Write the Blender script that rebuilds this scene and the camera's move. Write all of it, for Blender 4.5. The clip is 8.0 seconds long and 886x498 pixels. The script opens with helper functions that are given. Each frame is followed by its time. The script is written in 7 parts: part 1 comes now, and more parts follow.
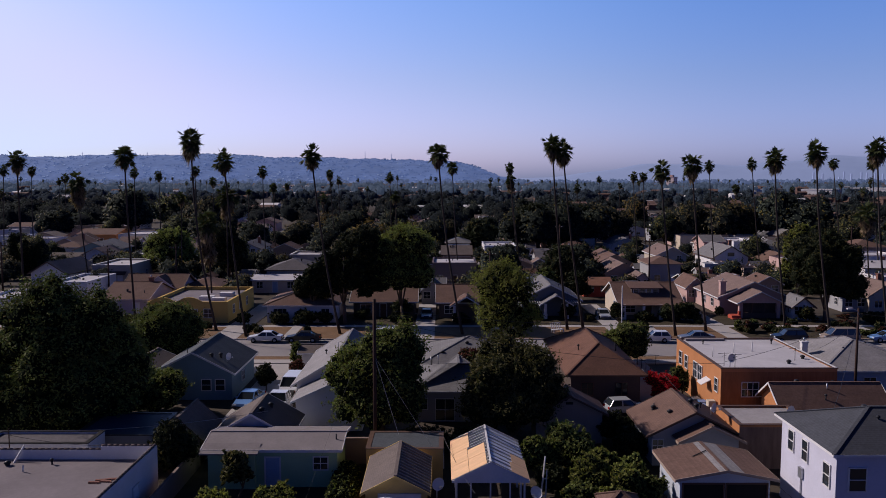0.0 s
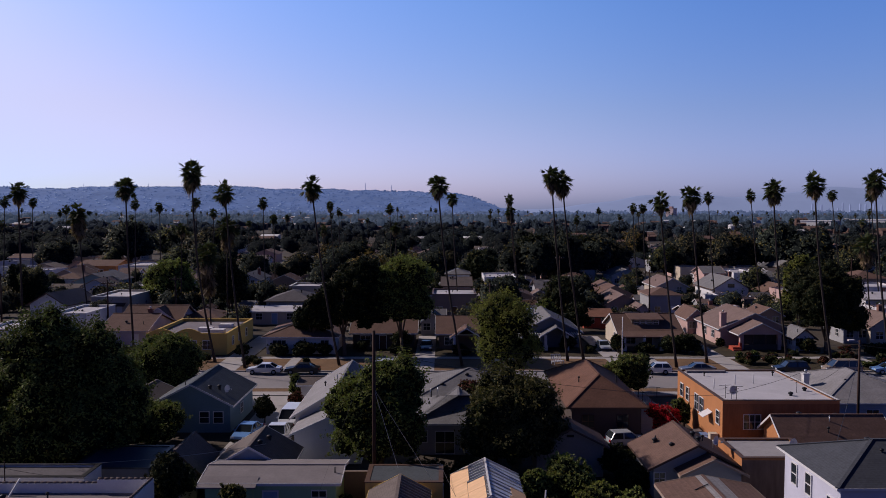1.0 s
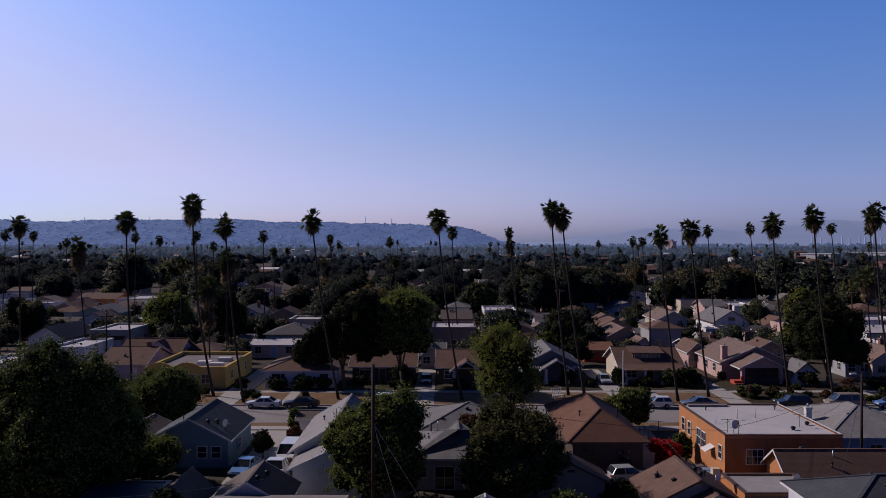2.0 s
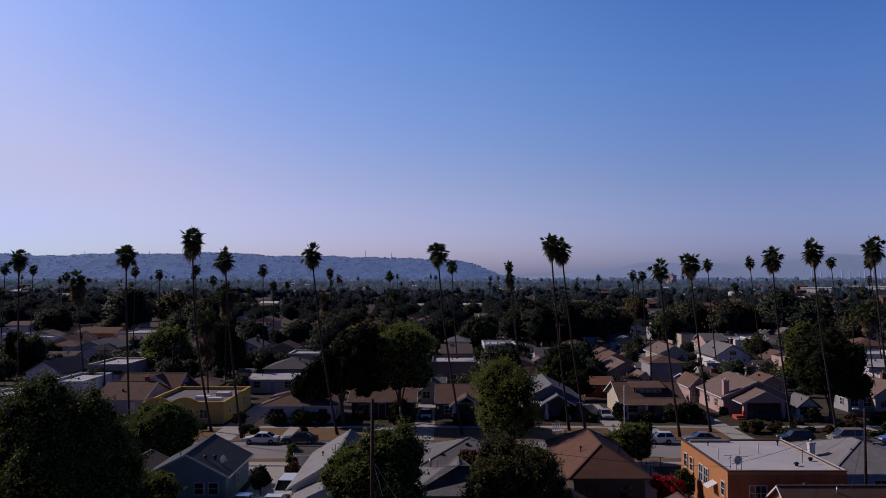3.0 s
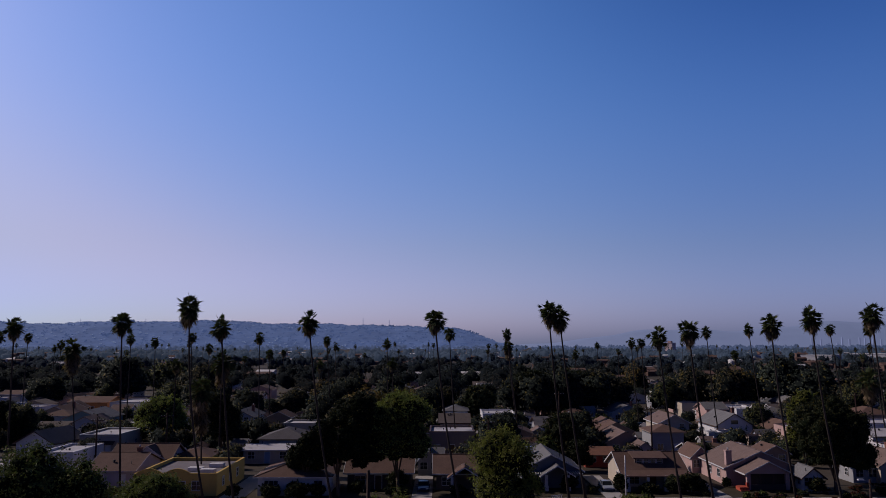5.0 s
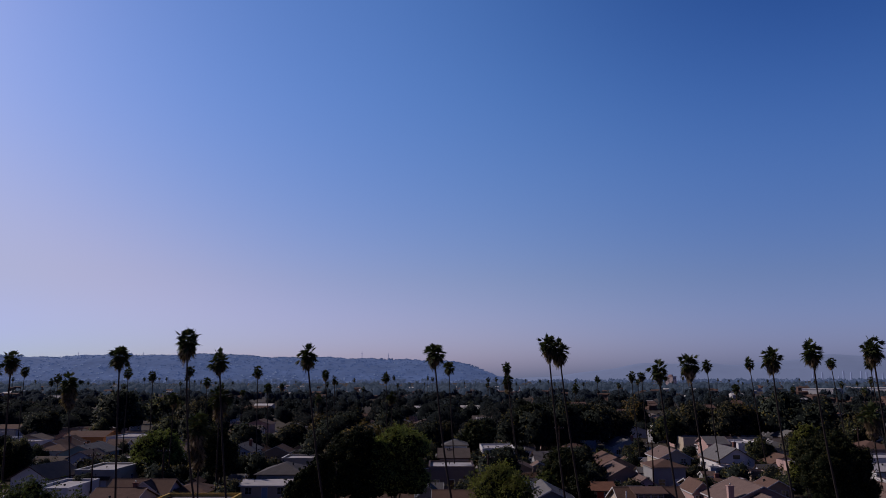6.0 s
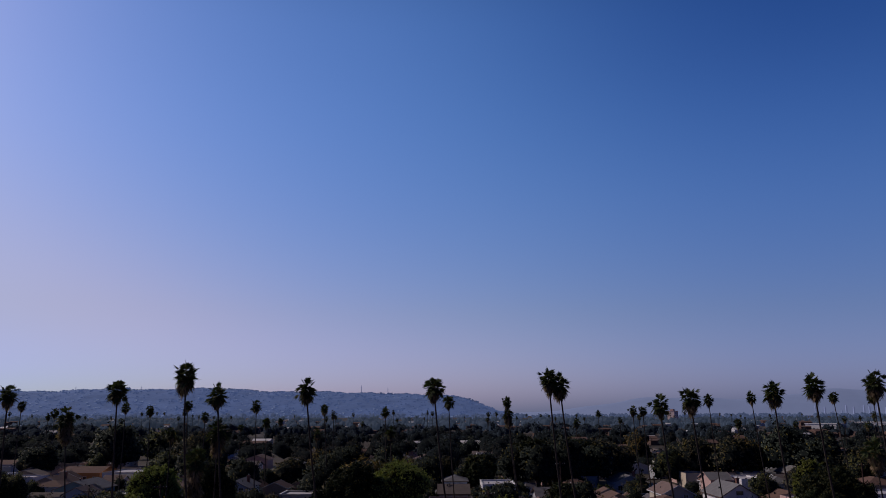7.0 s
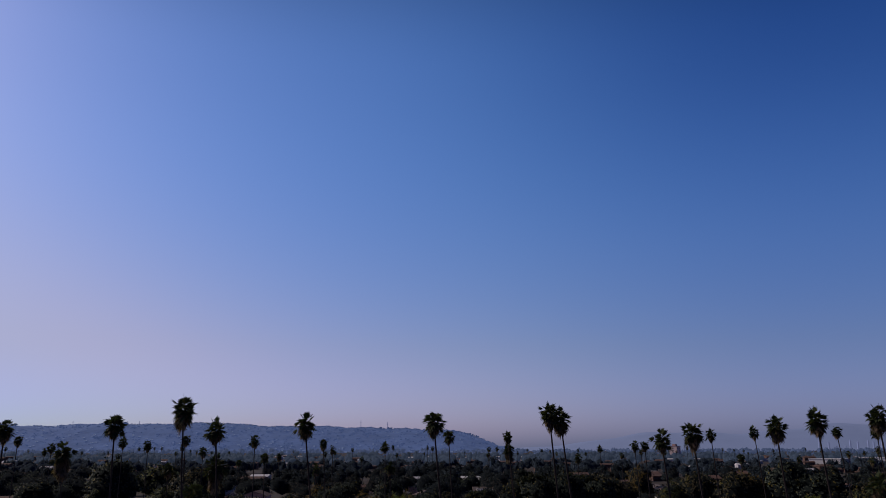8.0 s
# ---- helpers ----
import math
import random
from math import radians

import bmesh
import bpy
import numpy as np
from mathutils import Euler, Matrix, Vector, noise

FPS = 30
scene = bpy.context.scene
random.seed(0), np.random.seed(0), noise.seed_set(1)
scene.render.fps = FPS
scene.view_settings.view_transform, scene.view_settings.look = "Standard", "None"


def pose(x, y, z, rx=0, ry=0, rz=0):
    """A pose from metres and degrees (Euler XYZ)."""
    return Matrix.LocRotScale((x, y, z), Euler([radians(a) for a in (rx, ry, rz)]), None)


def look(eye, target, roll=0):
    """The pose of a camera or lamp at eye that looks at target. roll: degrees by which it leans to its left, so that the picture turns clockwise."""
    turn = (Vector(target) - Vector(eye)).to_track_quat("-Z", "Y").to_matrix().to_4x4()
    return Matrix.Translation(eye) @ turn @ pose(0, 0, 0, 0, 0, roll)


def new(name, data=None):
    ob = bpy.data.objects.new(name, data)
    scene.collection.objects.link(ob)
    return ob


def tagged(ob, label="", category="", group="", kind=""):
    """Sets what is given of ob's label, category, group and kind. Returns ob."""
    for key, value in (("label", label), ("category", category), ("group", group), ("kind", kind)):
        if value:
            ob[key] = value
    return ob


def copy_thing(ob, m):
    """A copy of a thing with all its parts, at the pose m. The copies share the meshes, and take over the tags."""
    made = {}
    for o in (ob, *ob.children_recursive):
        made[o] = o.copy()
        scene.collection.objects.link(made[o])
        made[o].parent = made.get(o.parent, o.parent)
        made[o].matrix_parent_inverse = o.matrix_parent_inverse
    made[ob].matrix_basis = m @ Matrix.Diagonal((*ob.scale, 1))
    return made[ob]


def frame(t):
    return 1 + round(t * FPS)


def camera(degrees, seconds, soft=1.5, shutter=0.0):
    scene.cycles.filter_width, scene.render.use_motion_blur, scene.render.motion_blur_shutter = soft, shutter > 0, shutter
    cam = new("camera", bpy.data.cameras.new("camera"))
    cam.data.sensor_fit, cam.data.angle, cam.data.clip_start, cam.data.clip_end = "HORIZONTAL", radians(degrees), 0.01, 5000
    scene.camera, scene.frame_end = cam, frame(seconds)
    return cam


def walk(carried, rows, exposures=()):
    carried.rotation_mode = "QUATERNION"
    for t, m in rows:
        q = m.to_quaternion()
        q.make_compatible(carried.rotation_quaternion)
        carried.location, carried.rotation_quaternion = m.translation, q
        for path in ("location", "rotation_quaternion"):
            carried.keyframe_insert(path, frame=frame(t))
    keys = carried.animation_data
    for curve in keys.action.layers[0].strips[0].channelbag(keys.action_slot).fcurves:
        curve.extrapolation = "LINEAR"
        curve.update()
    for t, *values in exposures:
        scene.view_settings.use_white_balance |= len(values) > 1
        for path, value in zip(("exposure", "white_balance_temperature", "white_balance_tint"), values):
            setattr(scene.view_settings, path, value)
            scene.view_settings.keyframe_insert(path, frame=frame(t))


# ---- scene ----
# ---- camera and its path: a drone that hovers above a back garden and tilts up ----
cam = camera(57.97, 8.0, 0.85)
EYE = 22.5
ROWS = [  # seconds, turn to the left, tilt up, lean
    (0, -0.003, -5.1, 0),
    (0.5, -0.008, -3.995, 0.002),
    (1, -0.004, -2.861, 0.004),
    (1.5, -0.004, -1.686, 0.006),
    (3, -0.008, 1.934, 0.018),
    (3.5, -0.033, 3.167, 0.028),
    (4, -0.068, 4.335, 0.04),
    (4.5, -0.118, 5.547, 0.058),
    (6, -0.205, 9.123, 0.075),
    (6.5, -0.214, 10.296, 0.082),
    (7, -0.212, 11.52, 0.088),
    (7.5, -0.208, 12.723, 0.09),
    (8, -0.202, 13.91, 0.09),
]
EXPOSURES = [(0.0, -0.09, 6500, 20), (1.0, -0.18, 6500, 20), (2.5, -0.42, 6500, 20), (4.0, -0.60, 6500, 20), (6.0, -0.75, 6500, 20), (8.0, -0.84, 6500, 20)]
walk(cam, [(t, pose(0.021 * t, -0.030 * t, EYE + 0.009 * t, 90 + tilt, lean, yaw)) for t, yaw, tilt, lean in ROWS], EXPOSURES)

# ---- world, sun ----
SUN_AZ, SUN_EL = 64.0, 33.0  # degrees to the left of straight ahead, and up
world = bpy.data.worlds.new("world")
scene.world = world
world.use_nodes = True
wn = world.node_tree.nodes
sky = wn.new("ShaderNodeTexSky")
sky.sky_type = "NISHITA"
sky.sun_disc = False
sky.sun_elevation = radians(SUN_EL)
sky.sun_rotation = radians(-SUN_AZ)
sky.altitude = 30
sky.air_density = 1.0
sky.dust_density = 1.2
sky.ozone_density = 1.0
wn["Background"].inputs["Strength"].default_value = 0.1055
# a hazy sky: violet-white along the horizon, deep blue higher up
wl = world.node_tree.links
parts = wn.new("ShaderNodeSeparateColor")
whole = wn.new("ShaderNodeCombineColor")
wl.new(sky.outputs[0], parts.inputs[0])
for i, (gain, depth) in enumerate(((0.322, 1.57), (0.647, 1.15), (1.237, 1.04))):
    power = wn.new("ShaderNodeMath")
    power.operation = "POWER"
    power.inputs[1].default_value = depth
    times = wn.new("ShaderNodeMath")
    times.operation = "MULTIPLY"
    times.inputs[1].default_value = gain
    wl.new(parts.outputs[i], power.inputs[0])
    wl.new(power.outputs[0], times.inputs[0])
    cap = wn.new("ShaderNodeMath")
    cap.operation = "SMOOTH_MIN"
    cap.inputs[1].default_value = (4.7, 6.3, 10.2)[i]
    cap.inputs[2].default_value = (3.0, 3.0, 4.0)[i]
    wl.new(times.outputs[0], cap.inputs[0])
    wl.new(cap.outputs[0], whole.inputs[i])
# the clear air overhead is darker still
where = wn.new("ShaderNodeTexCoord")
axes = wn.new("ShaderNodeSeparateXYZ")
wl.new(where.outputs["Generated"], axes.inputs[0])
overhead = wn.new("ShaderNodeMapRange")
overhead.interpolation_type = "SMOOTHSTEP"
for socket, value in (("From Min", 0.44), ("From Max", 0.74), ("To Min", 1.0), ("To Max", 0.04)):
    overhead.inputs[socket].default_value = value
wl.new(axes.outputs["Z"], overhead.inputs["Value"])
darker = wn.new("ShaderNodeVectorMath")
darker.operation = "SCALE"
wl.new(whole.outputs[0], darker.inputs[0])
wl.new(overhead.outputs[0], darker.inputs["Scale"])
# pale violet haze low over the plain
haze = wn.new("ShaderNodeMapRange")
haze.interpolation_type = "SMOOTHSTEP"
for socket, value in (("From Min", -0.02), ("From Max", 0.13), ("To Min", 1.0), ("To Max", 0.0)):
    haze.inputs[socket].default_value = value
wl.new(axes.outputs["Z"], haze.inputs["Value"])
veil = wn.new("ShaderNodeMix")
veil.data_type = "RGBA"
veil.blend_type = "MULTIPLY"
veil.inputs["B"].default_value = (1.0, 1.13, 1.50, 1)
wl.new(haze.outputs[0], veil.inputs["Factor"])
wl.new(darker.outputs[0], veil.inputs["A"])


def sky_range(axis, low, high):
    """0 to 1 between two places on one axis of the sky."""
    r = wn.new("ShaderNodeMapRange")
    r.interpolation_type = "SMOOTHSTEP"
    r.inputs["From Min"].default_value, r.inputs["From Max"].default_value = low, high
    wl.new(axes.outputs[axis], r.inputs["Value"])
    return r.outputs[0]


def sky_mix(kind, factor, a, b):
    m = wn.new("ShaderNodeMix")
    m.data_type, m.blend_type = "RGBA", kind
    wl.new(factor, m.inputs["Factor"])
    for socket, v in (("A", a), ("B", b)):
        if isinstance(v, tuple):
            m.inputs[socket].default_value = (*v, 1)
        else:
            wl.new(v, m.inputs[socket])
    return m.outputs["Result"]


# rosier near the plain and bluer above it; whiter towards the sun, deeper away from it and behind
height = sky_range("Z", 0.05, 0.38)
tint = sky_mix("MIX", height, (1.27, 1.14, 1.06), (1.27, 1.37, 1.30))
sunward = wn.new("ShaderNodeMath")
sunward.operation = "MULTIPLY"
wl.new(sky_range("X", -0.12, -0.46), sunward.inputs[0])
wl.new(sky_range("Z", 0.34, 0.06), sunward.inputs[1])
tint = sky_mix("MULTIPLY", sunward.outputs[0], tint, (1.09, 1.01, 0.94))
tint = sky_mix("MULTIPLY", sky_range("X", 0.02, 0.44), tint, (0.845, 0.875, 0.965))
deep = wn.new("ShaderNodeMath")
deep.operation = "MULTIPLY"
wl.new(sky_range("X", -0.10, 0.42), deep.inputs[0])
wl.new(sky_range("Z", 0.22, 0.52), deep.inputs[1])
tint = sky_mix("MULTIPLY", deep.outputs[0], tint, (0.50, 0.63, 0.76))
tint = sky_mix("MULTIPLY", sky_range("Y", 0.68, -0.35), tint, (0.165, 0.228, 0.42))
whole_sky = wn.new("ShaderNodeVectorMath")
whole_sky.operation = "MULTIPLY"
wl.new(veil.outputs["Result"], whole_sky.inputs[0])
wl.new(tint, whole_sky.inputs[1])
wl.new(whole_sky.outputs[0], wn["Background"].inputs["Color"])

sun = new("sun", bpy.data.lights.new("sun", "SUN"))
sun.data.energy = 4.0
sun.data.angle = radians(0.6)
sun.data.color = (1.0, 0.91, 0.82)
SUN_DIR = Vector((-math.sin(radians(SUN_AZ)) * math.cos(radians(SUN_EL)), math.cos(radians(SUN_AZ)) * math.cos(radians(SUN_EL)), math.sin(radians(SUN_EL))))
sun.matrix_world = look(SUN_DIR * 60 + Vector((0, 80, 0)), (0, 80, 0))


# ---- materials ----
def mat(name, col, rough=0.85, metal=0.0, grain=(6.0, 0.12), stain=(0.5, 0.15), bump=0.15, courses=0.0, spec=0.15, glow=0.0, stretch=(1, 1, 1)):
    """A surface with fine grain, broad stains and, for roofs, courses one above the other."""
    m = bpy.data.materials.new(name)
    m.use_nodes = True
    n, l = m.node_tree.nodes, m.node_tree.links
    b = n["Principled BSDF"]
    b.inputs["Roughness"].default_value = rough
    b.inputs["Metallic"].default_value = metal
    b.inputs["Specular IOR Level"].default_value = spec
    tc = n.new("ShaderNodeTexCoord")
    mp = n.new("ShaderNodeMapping")
    mp.inputs["Scale"].default_value = stretch
    l.new(tc.outputs["Object"], mp.inputs["Vector"])
    height = None
    total = None
    for scale, amount in (grain, stain):
        t = n.new("ShaderNodeTexNoise")
        t.inputs["Scale"].default_value = scale
        t.inputs["Detail"].default_value = 5
        t.inputs["Roughness"].default_value = 0.62
        l.new(mp.outputs[0], t.inputs["Vector"])
        k = n.new("ShaderNodeMath")
        k.operation = "MULTIPLY_ADD"
        k.inputs[1].default_value = amount * 4
        k.inputs[2].default_value = 1 - amount * 2
        l.new(t.outputs["Fac"], k.inputs[0])
        if height is None:
            height, total = t.outputs["Fac"], k.outputs[0]
        else:
            mul = n.new("ShaderNodeMath")
            mul.operation = "MULTIPLY"
            l.new(total, mul.inputs[0])
            l.new(k.outputs[0], mul.inputs[1])
            total = mul.outputs[0]
    if courses:
        w = n.new("ShaderNodeTexWave")
        w.wave_type, w.bands_direction, w.wave_profile = "BANDS", "Z", "SAW"
        w.inputs["Scale"].default_value = courses
        w.inputs["Distortion"].default_value = 0.6
        w.inputs["Detail"].default_value = 2
        l.new(tc.outputs["Object"], w.inputs["Vector"])
        k = n.new("ShaderNodeMath")
        k.operation = "MULTIPLY_ADD"
        k.inputs[1].default_value, k.inputs[2].default_value = 0.16, 0.92
        l.new(w.outputs["Fac"], k.inputs[0])
        mul = n.new("ShaderNodeMath")
        mul.operation = "MULTIPLY"
        l.new(total, mul.inputs[0])
        l.new(k.outputs[0], mul.inputs[1])
        total, height = mul.outputs[0], w.outputs["Fac"]
    s = n.new("ShaderNodeVectorMath")
    s.operation = "SCALE"
    s.inputs[0].default_value = col
    l.new(total, s.inputs["Scale"])
    l.new(s.outputs[0], b.inputs["Base Color"])
    if bump:
        bp = n.new("ShaderNodeBump")
        bp.inputs["Strength"].default_value = bump
        bp.inputs["Distance"].default_value = 0.05
        l.new(height, bp.inputs["Height"])
        l.new(bp.outputs[0], b.inputs["Normal"])
    if glow:
        l.new(s.outputs[0], b.inputs["Emission Color"])
        b.inputs["Emission Strength"].default_value = glow
    return m


def foliage(name, col, vary=0.45, through_light=0.25, warm=(0.16, 0.13, 0.03), warm_part=0.12, rough=0.65):
    """Leaves: every leaf a little different, some of them dry, and some light comes through."""
    m = bpy.data.materials.new(name)
    m.use_nodes = True
    n, l = m.node_tree.nodes, m.node_tree.links
    b = n["Principled BSDF"]
    b.inputs["Roughness"].default_value = rough
    b.inputs["Specular IOR Level"].default_value = 0.06
    g = n.new("ShaderNodeNewGeometry")
    o = n.new("ShaderNodeObjectInfo")
    k = n.new("ShaderNodeMath")
    k.operation = "MULTIPLY_ADD"
    k.inputs[1].default_value, k.inputs[2].default_value = 2 * vary, 1 - vary
    l.new(g.outputs["Random Per Island"], k.inputs[0])
    k2 = n.new("ShaderNodeMath")
    k2.operation = "MULTIPLY_ADD"
    k2.inputs[1].default_value, k2.inputs[2].default_value = 0.5, 0.75
    l.new(o.outputs["Random"], k2.inputs[0])
    mul = n.new("ShaderNodeMath")
    mul.operation = "MULTIPLY"
    l.new(k.outputs[0], mul.inputs[0])
    l.new(k2.outputs[0], mul.inputs[1])
    mixn = n.new("ShaderNodeMix")
    mixn.data_type = "RGBA"
    mixn.inputs["A"].default_value = (*col, 1)
    mixn.inputs["B"].default_value = (*warm, 1)
    gt = n.new("ShaderNodeMath")
    gt.operation = "LESS_THAN"
    gt.inputs[1].default_value = warm_part
    l.new(g.outputs["Random Per Island"], gt.inputs[0])
    l.new(gt.outputs[0], mixn.inputs["Factor"])
    s = n.new("ShaderNodeVectorMath")
    s.operation = "SCALE"
    l.new(mixn.outputs["Result"], s.inputs[0])
    l.new(mul.outputs[0], s.inputs["Scale"])
    l.new(s.outputs[0], b.inputs["Base Color"])
    if through_light:
        tr = n.new("ShaderNodeBsdfTranslucent")
        tint = n.new("ShaderNodeVectorMath")
        tint.operation = "MULTIPLY"
        tint.inputs[1].default_value = (1.35, 1.55, 0.9)
        l.new(s.outputs[0], tint.inputs[0])
        l.new(tint.outputs[0], tr.inputs["Color"])
        ms = n.new("ShaderNodeMixShader")
        ms.inputs[0].default_value = through_light
        l.new(b.outputs[0], ms.inputs[1])
        l.new(tr.outputs[0], ms.inputs[2])
        l.new(ms.outputs[0], n["Material Output"].inputs["Surface"])
    return m


WALL = {k: mat("stucco_" + k, c, 0.9, grain=(9, 0.05), stain=(0.45, 0.10), bump=0.1) for k, c in {
    "white": (0.612, 0.595, 0.595), "cream": (0.49, 0.42, 0.335), "pink": (0.47, 0.315, 0.285), "yellow": (0.56, 0.37, 0.105), "blue": (0.16, 0.24, 0.275),
    "tan": (0.33, 0.255, 0.205), "orange": (0.43, 0.185, 0.078), "teal": (0.221, 0.340, 0.357), "grey": (0.306, 0.306, 0.315), "lilac": (0.45, 0.39, 0.435),
    "pale": (0.42, 0.46, 0.52), "taupe": (0.212, 0.162, 0.145), "green": (0.30, 0.45, 0.27), "sand": (0.60, 0.42, 0.15), "slate": (0.170, 0.178, 0.196), "umber": (0.085, 0.064, 0.055), "red": (0.425, 0.085, 0.051), "lavender": (0.50, 0.50, 0.58), "rosy": (0.72, 0.56, 0.52)}.items()}
ROOF = {k: mat("shingle_" + k, c, 0.9, grain=(5, 0.20), stain=(0.7, 0.17), bump=0.3, courses=4.5) for k, c in {
    "brown": (0.138, 0.084, 0.067), "rust": (0.136, 0.070, 0.050), "grey": (0.160, 0.155, 0.160), "pale": (0.225, 0.215, 0.222), "slate": (0.074, 0.084, 0.095), "dark": (0.111, 0.102, 0.111), "terracotta": (0.215, 0.105, 0.070), "mid": (0.136, 0.111, 0.102), "rose": (0.175, 0.122, 0.108), "bluegrey": (0.060, 0.064, 0.076)}.items()}
ROOF["light"] = mat("flat_roof_pale", (0.46, 0.44, 0.46), 0.85, grain=(4, 0.05), stain=(0.35, 0.14), bump=0.1)
ROOF["worn"] = mat("flat_roof_worn", (0.190, 0.166, 0.176), 0.9, grain=(3, 0.08), stain=(0.3, 0.16), bump=0.12)
ROOF["white"] = mat("roof_coating_white", (0.62, 0.60, 0.60), 0.8, grain=(4, 0.06), stain=(0.5, 0.12), bump=0.1)
ROOF["felt"] = mat("roof_felt_grey", (0.215, 0.19, 0.19), 0.9, grain=(5, 0.08), stain=(0.7, 0.14), bump=0.15)
ROOF["midgrey"] = mat("roof_felt_pale", (0.30, 0.28, 0.285), 0.9, grain=(5, 0.08), stain=(0.7, 0.14), bump=0.15)
ROOF["tarp"] = mat("roof_sheet_blue", (0.022, 0.034, 0.066), 0.6, grain=(3, 0.06), stain=(0.7, 0.15), bump=0.2)
TRIM = mat("paint_white", (0.60, 0.59, 0.59), 0.6, grain=(8, 0.05), stain=(0.8, 0.08), bump=0.05)
TRIM_DARK = mat("paint_brown", (0.10, 0.06, 0.045), 0.6, grain=(8, 0.08), stain=(0.8, 0.1), bump=0.05)
GLASS = mat("window_glass", (0.02, 0.025, 0.03), 0.06, grain=(2, 0.02), stain=(0.5, 0.1), bump=0, spec=0.6)
DOOR = {k: mat("door_paint_" + k, c, 0.55, grain=(6, 0.06), stain=(0.8, 0.1), bump=0.06) for k, c in {"white": (0.68, 0.68, 0.70), "brown": (0.10, 0.05, 0.03), "blue": (0.26, 0.36, 0.50), "black": (0.02, 0.02, 0.022), "red": (0.35, 0.05, 0.03)}.items()}
BRICK = mat("chimney_brick", (0.22, 0.105, 0.08), 0.9, grain=(9, 0.2), stain=(1.2, 0.15), bump=0.3, courses=4.0)
METAL = mat("galvanised_metal", (0.42, 0.43, 0.45), 0.4, 0.8, grain=(9, 0.08), stain=(1.0, 0.12), bump=0.05)
DARK = mat("dark_metal", (0.03, 0.03, 0.033), 0.5, 0.3, grain=(9, 0.1), stain=(1.0, 0.1), bump=0.05)
# Near-black colour for the shade inside openings, a vent and a pickup bed.
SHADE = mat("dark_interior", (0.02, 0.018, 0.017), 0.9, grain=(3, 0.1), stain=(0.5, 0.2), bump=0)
PLYWOOD = mat("plywood", (0.74, 0.47, 0.27), 0.75, grain=(4, 0.10), stain=(0.7, 0.12), bump=0.1, stretch=(0.3, 3, 1))
TIMBER = mat("grey_timber", (0.16, 0.115, 0.085), 0.85, grain=(7, 0.18), stain=(0.8, 0.15), bump=0.25, stretch=(1, 1, 0.15))
POLE = mat("creosoted_pole", (0.055, 0.032, 0.025), 0.85, grain=(9, 0.2), stain=(0.6, 0.15), bump=0.3, stretch=(1, 1, 0.08))
ASPHALT = mat("asphalt", (0.255, 0.235, 0.235), 0.9, grain=(5, 0.08), stain=(0.14, 0.12), bump=0.15)
CONCRETE = mat("concrete", (0.36, 0.335, 0.325), 0.88, grain=(4, 0.08), stain=(0.35, 0.14), bump=0.12)
EARTH = mat("dry_ground", (0.065, 0.052, 0.040), 0.95, grain=(1.2, 0.2), stain=(0.05, 0.25), bump=0.3)
DRYGRASS = mat("dry_lawn", (0.165, 0.098, 0.054), 0.95, grain=(5, 0.2), stain=(0.3, 0.25), bump=0.5)
BARK = mat("bark", (0.11, 0.08, 0.06), 0.95, grain=(6, 0.25), stain=(0.8, 0.2), bump=0.5, stretch=(1, 1, 0.25))
PALMBARK = mat("palm_trunk", (0.048, 0.038, 0.033), 0.95, grain=(4, 0.2), stain=(0.7, 0.2), bump=0.4, courses=2.2)
TYRE = mat("tyre_rubber", (0.015, 0.015, 0.016), 0.85, grain=(9, 0.1), stain=(1, 0.1), bump=0.05)
# Dry grass darkened well below DRYGRASS: the gardens' shade is in this colour.
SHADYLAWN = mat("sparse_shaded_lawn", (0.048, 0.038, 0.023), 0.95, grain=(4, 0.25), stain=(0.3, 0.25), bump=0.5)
LEAF = {
    "dark": foliage("leaves_dark", (0.115, 0.132, 0.042), vary=0.5, through_light=0.2),
    "deep": foliage("leaves_deep_green", (0.095, 0.112, 0.032), vary=0.6, through_light=0.1),
    "green": foliage("leaves_green", (0.135, 0.155, 0.046), vary=0.5, through_light=0.24),
    "light": foliage("leaves_light", (0.165, 0.170, 0.050), vary=0.45, through_light=0.34),
    "olive": foliage("leaves_olive", (0.066, 0.062, 0.026), through_light=0.15),
    "gold": foliage("leaves_autumn", (0.17, 0.11, 0.025), through_light=0.2),
    "red": foliage("bougainvillea", (0.42, 0.016, 0.028), vary=0.3, through_light=0.3, warm=(0.05, 0.06, 0.02), warm_part=0.07),
    "rust": foliage("leaves_dark_red", (0.09, 0.03, 0.022), vary=0.35, through_light=0.15, warm_part=0.05),
    "black": foliage("leaves_ficus", (0.034, 0.041, 0.020), vary=0.5, through_light=0.05),
    "cypress": foliage("leaves_cypress", (0.020, 0.026, 0.014), through_light=0.05),
}
# Trees at middle distance: a little haze is mixed into the leaf colours.
MIDLEAF = {
    "dark": foliage("hazed_leaves_dark", (0.042, 0.053, 0.040), vary=0.25, through_light=0.0),
    "green": foliage("hazed_leaves_green", (0.058, 0.068, 0.030), vary=0.25, through_light=0.05),
    "light": foliage("hazed_leaves_light", (0.080, 0.083, 0.036), vary=0.25, through_light=0.1),
    "olive": foliage("hazed_leaves_olive", (0.080, 0.070, 0.040), vary=0.25, through_light=0.05),
    "gold": foliage("hazed_leaves_autumn", (0.13, 0.09, 0.032), vary=0.25, through_light=0.1),
    "cypress": foliage("hazed_leaves_cypress", (0.028, 0.034, 0.026), vary=0.25, through_light=0.0),
}
